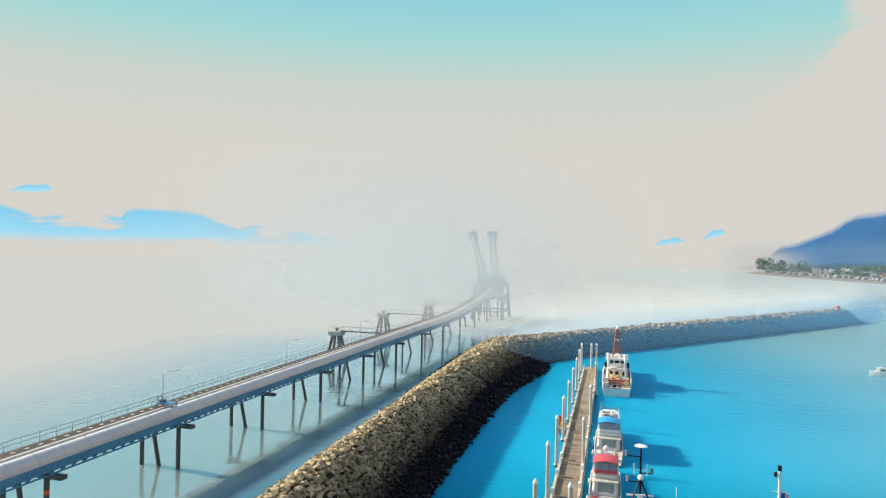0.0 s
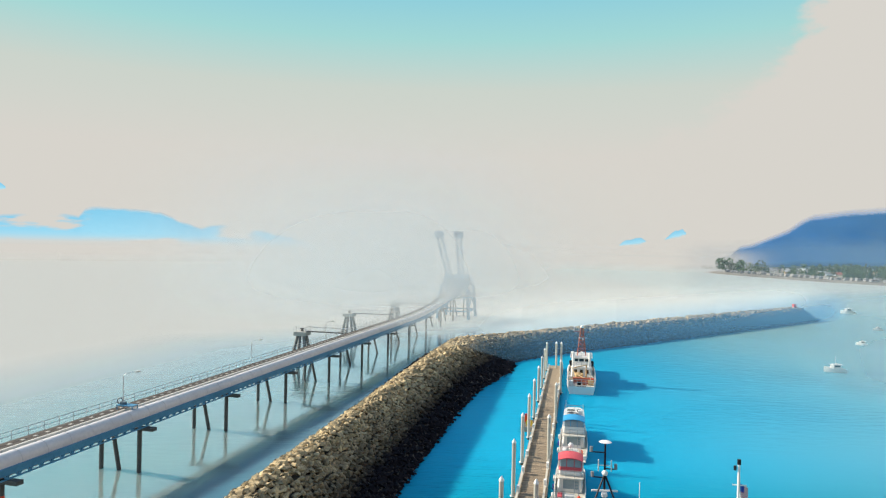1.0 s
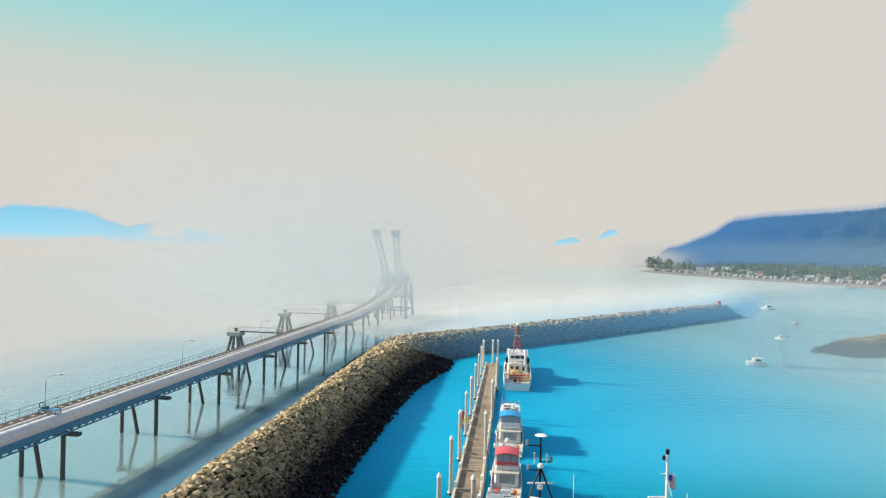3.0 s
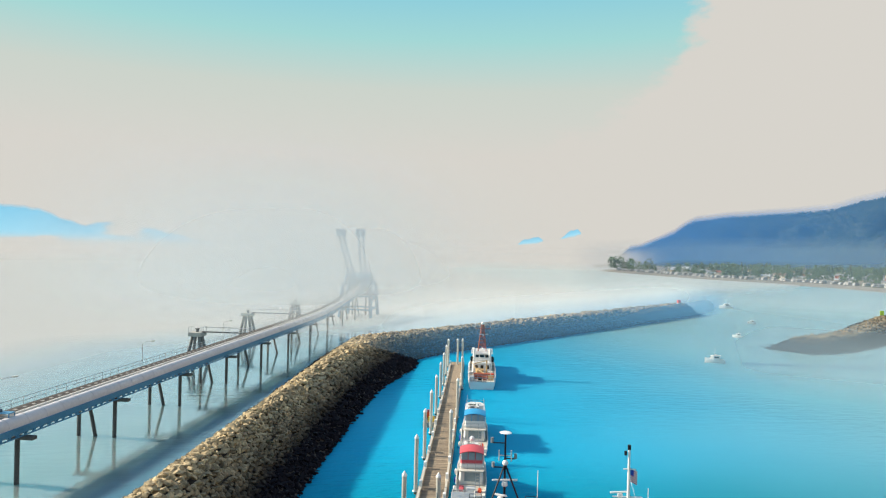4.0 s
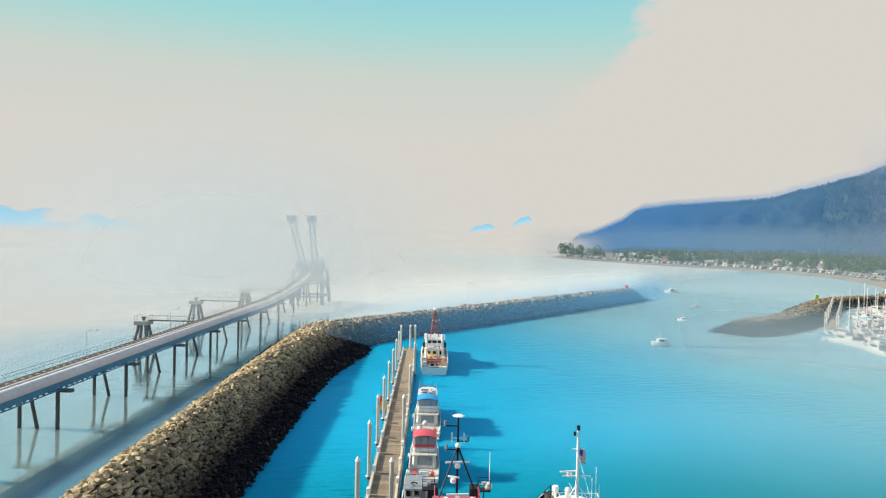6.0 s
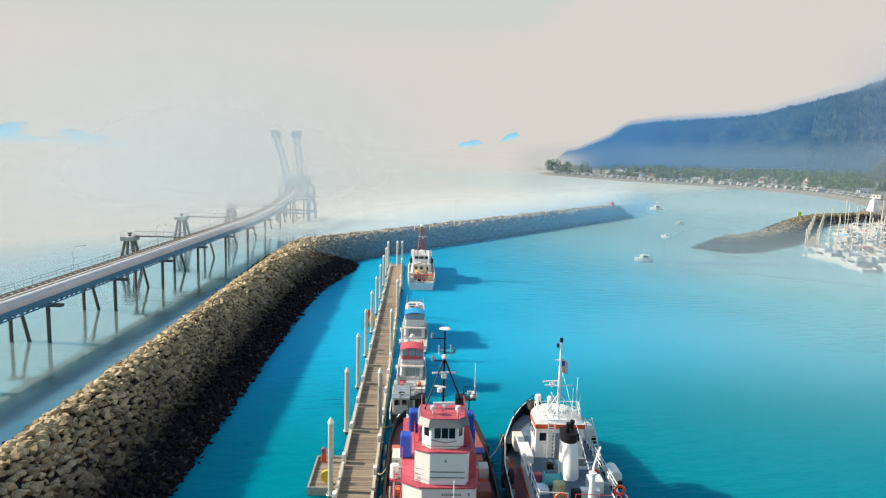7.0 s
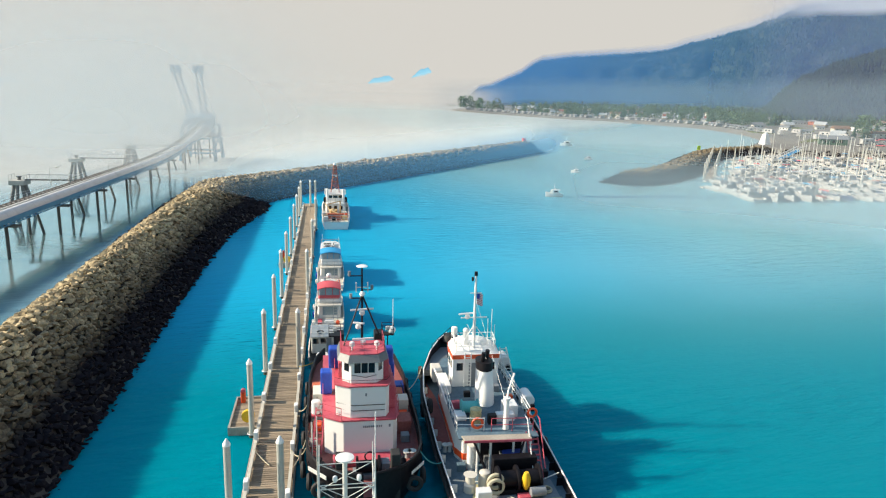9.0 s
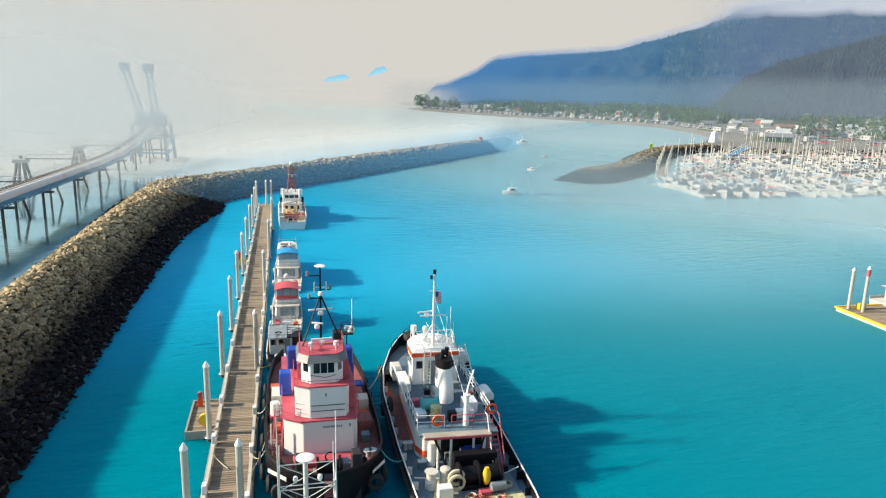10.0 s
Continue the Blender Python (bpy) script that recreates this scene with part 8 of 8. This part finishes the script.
for az, p, inland in HOUSE_SPOTS:
    j = rng.choices(range(8), (6, 5, 5, 3, 3, 2, 2, 2))[0]
    if j in (3, 4, 6) and inland < 70:
        j = 0
    m = pose(p.x, p.y, 2.6, 0, 0, az + rng.uniform(-30, 30))
    if j in first:
        h = copy_thing(protos[j], m)
    else:
        first.add(j)
        h = protos[j]
        h.matrix_basis = m
    k = rng.uniform(0.6, 0.85)
    h.scale = (k, k, k)


def motorhome():
    e = empty("motorhome", pose(0, 0, -60), "white motorhome parked on the shore", "motorhome", "motorhomes along the shore")
    Mesh().prism([(-1.2, -3.8), (1.2, -3.8), (1.2, 3.9), (-1.2, 3.9)], 0.5, 3.3).obj("body", HARBOURGEL, e, bevel=0.12)
    Mesh().prism([(-1.1, -5.0), (1.1, -5.0), (1.1, -3.8), (-1.1, -3.8)], 0.5, 1.9).obj("cab", HARBOURGEL, e, bevel=0.15)
    for s in (-1, 1):
        for y in (-1.8, 1.2):
            window(e, (s * 1.2, y, 2.1), 1.3, 0.7, (s, 0))
        for y in (-3.6, 2.4):
            Mesh().cyl((s * 0.95, y, 0.4), (s * 1.18, y, 0.4), 0.4, n=10).obj("wheel", RUBBER, e, smooth=True)
    window(e, (0, -3.8, 2.4), 1.8, 0.6, (0, -1))
    return e


def car(paint, label):
    e = empty("car", pose(0, 0, -60), label, "car", "cars on the shore")
    Mesh().box(-0.9, 0.9, -2.2, 2.2, 0.35, 0.95).obj("body", paint, e, bevel=0.12)
    Mesh().prism([(-0.85, -1.6), (0.85, -1.6), (0.85, 1.1), (-0.85, 1.1)], 0.95, 1.55, [(-0.7, -1.2), (0.7, -1.2), (0.7, 0.6), (-0.7, 0.6)]).obj("glasshouse", GLASS, e)
    Mesh().box(-0.7, 0.7, -1.2, 0.6, 1.552, 1.6).obj("roof", paint, e)
    for s in (-1, 1):
        for y in (-1.4, 1.4):
            Mesh().cyl((s * 0.72, y, 0.33), (s * 0.92, y, 0.33), 0.33, n=10).obj("wheel", RUBBER, e, smooth=True)
    return e


rv = motorhome()
fresh = True
for a, b in zip(INNER, INNER[1:]):
    a, b = Vector(a), Vector(b)
    if not (395 < a.y < 900) or (b - a).length < 0.1:
        continue
    d = (b - a).normalized()
    side = Vector((d.y, -d.x))
    if side.x < 0:
        side = -side
    s = 0.0
    while s < (b - a).length:
        if rng.random() < 0.9:
            c = a + d * s + side * rng.uniform(4, 9)
            m = pose(c.x, c.y, 2.6, 0, 0, math.degrees(math.atan2(-d.x, d.y)) + 90 + rng.uniform(-12, 12))
            if fresh:
                rv.matrix_basis = m
                fresh = False
            else:
                q = copy_thing(rv, m)
                q.scale = (1, rng.uniform(0.55, 1.05), rng.uniform(0.7, 1.0))
        s += rng.uniform(4.0, 10.0)
BLUECAR = mat("blue car paint", (0.03, 0.14, 0.45), 0.3, vary=0.1, bump=0.0, coat=0.5)
paints = [car(HARBOURGEL, "white car parked behind the boat basin"), car(GREY, "dark grey car parked behind the boat basin"), car(BLUECAR, "blue car parked behind the boat basin"), car(RED, "red car parked behind the boat basin")]
first = set()
for k in range(44):
    x, y = rng.uniform(300, 520), rng.uniform(232, 330)
    if x < 330 + (y - 240) * 0.9:
        x += 90
    j = rng.choices(range(4), (5, 4, 1, 1))[0]
    m = pose(x, y, 2.6, 0, 0, rng.choice((20, 110)) + rng.uniform(-8, 8))
    if j in first:
        copy_thing(paints[j], m)
    else:
        first.add(j)
        paints[j].matrix_basis = m
for k in range(14):
    copy_thing(rv, pose(rng.uniform(380, 520), rng.uniform(270, 380), 2.6, 0, 0, rng.uniform(0, 180)))

# ---- gangway down to the floats, and the pavilion on the bank ----
g = empty("gangway", pose(0, 0, 0), "long white truss gangway with a blue deck to the floats", "gangway")
a, b = Vector((284, 238, 3.6)), Vector((232, 208, 0.9))
dirv = (b - a).normalized()
sidev = Vector((-dirv.y, dirv.x, 0)).normalized()
Mesh().bar(a, b, 2.0, 0.25).obj("ramp_deck", CANVASBLUE, g, "blue gangway deck")
for s in (-1, 1):
    m = Mesh().bar(a + sidev * s, b + sidev * s, 0.18).bar(a + sidev * s + Vector((0, 0, 1.6)), b + sidev * s + Vector((0, 0, 1.6)), 0.18)
    for k in range(15):
        p0, p1 = a + (b - a) * (k / 15) + sidev * s, a + (b - a) * ((k + 1) / 15) + sidev * s + Vector((0, 0, 1.6))
        m.bar(p0, p1, 0.12)
    m.obj("side_truss", WHITE, g)
t = empty("light_tower", pose(312, 284, 2.6), "small white tapered light tower on the harbour bank", "light tower")
Mesh().prism([(-2.2, -2.2), (2.2, -2.2), (2.2, 2.2), (-2.2, 2.2)], 0, 5.2, [(-1.2, -1.2), (1.2, -1.2), (1.2, 1.2), (-1.2, 1.2)]).obj("wall", WHITE, t, bevel=0.05)
Mesh().prism([(-1.4, -1.4), (1.4, -1.4), (1.4, 1.4), (-1.4, 1.4)], 5.2, 6.4, [(-0.2, -0.2), (0.2, -0.2), (0.2, 0.2), (-0.2, 0.2)]).obj("roof", WHITE, t)
shed = empty("harbour_shed", pose(358, 279, 2.6, 0, 0, -42), "dark green harbour shed with a grey roof on the bank", "shed")
SHEDGREEN = mat("dark green siding", (0.05, 0.10, 0.07), 0.8, vary=0.15)
Mesh().box(-7, 7, -4, 4, -0.3, 3.2).obj("wall", SHEDGREEN, shed)
Mesh().loft([[(-7.6, -4.6, 3.2), (7.6, -4.6, 3.2), (7.6, 4.6, 3.2), (-7.6, 4.6, 3.2)], [(-7.6, -0.1, 5.2), (7.6, -0.1, 5.2), (7.6, 0.1, 5.2), (-7.6, 0.1, 5.2)]]).obj("roof", ROOFS[0], shed)
for x in (-4, 0, 4):
    window(shed, (x, -4, 1.8), 1.3, 1.1, (0, -1))


# ---- harbour bank: boulders, grass verges ----
rng = random.Random(91)
bank_shapes = [boulder(rng) for _ in range(6)]
bank_rocks = Mesh()
for a, b in zip(SHORE, SHORE[1:]):
    a, b = Vector(a), Vector(b)
    if not (262 < a.x < 620 and a.y < 300):
        continue
    for _ in range(int((b - a).length * 2.2)):
        t, s = rng.random(), rng.random()
        p = a + (b - a) * t + Vector((22, 18)) * s * 0.9
        z = -1 + 3.6 * s * 0.9
        k = rng.uniform(1.2, 2.2)
        me = rng.choice(bank_shapes)
        m = Matrix.LocRotScale((p.x, p.y, z), Euler((rng.uniform(-1, 1), rng.uniform(-1, 1), rng.uniform(0, 6))), (k, k, k))
        o = len(bank_rocks.v)
        bank_rocks.v += [tuple(m @ q.co) for q in me.vertices]
        bank_rocks.f += [tuple(o + i for i in q.vertices) for q in me.polygons]
tagged(bank_rocks.obj("bank_boulders", ROCKS), "brown boulders facing the harbour bank", "boulders", kind="stuff")
for k, (x, y, w, d, a) in enumerate(((395, 318, 95, 9, 30), (470, 292, 120, 10, 12), (430, 400, 70, 14, 55), (480, 520, 80, 16, 65), (560, 330, 150, 14, 18), (520, 440, 110, 18, 50))):
    v = Mesh()
    pts = []
    for j in range(28):
        t = j / 28 * math.tau
        r = 1 + 0.12 * math.sin(3 * t + k) + 0.06 * math.sin(7 * t)
        pts.append((w / 2 * math.cos(t) * r, d / 2 * math.sin(t) * r))
    v.prism(pts, -0.2, 0.12)
    ob = v.obj("grass_verge", GRASS)
    ob.matrix_world = pose(x, y, 2.6, 0, 0, a)
    tagged(ob, "rough green grass verge on the shore land", "grass", kind="structure")
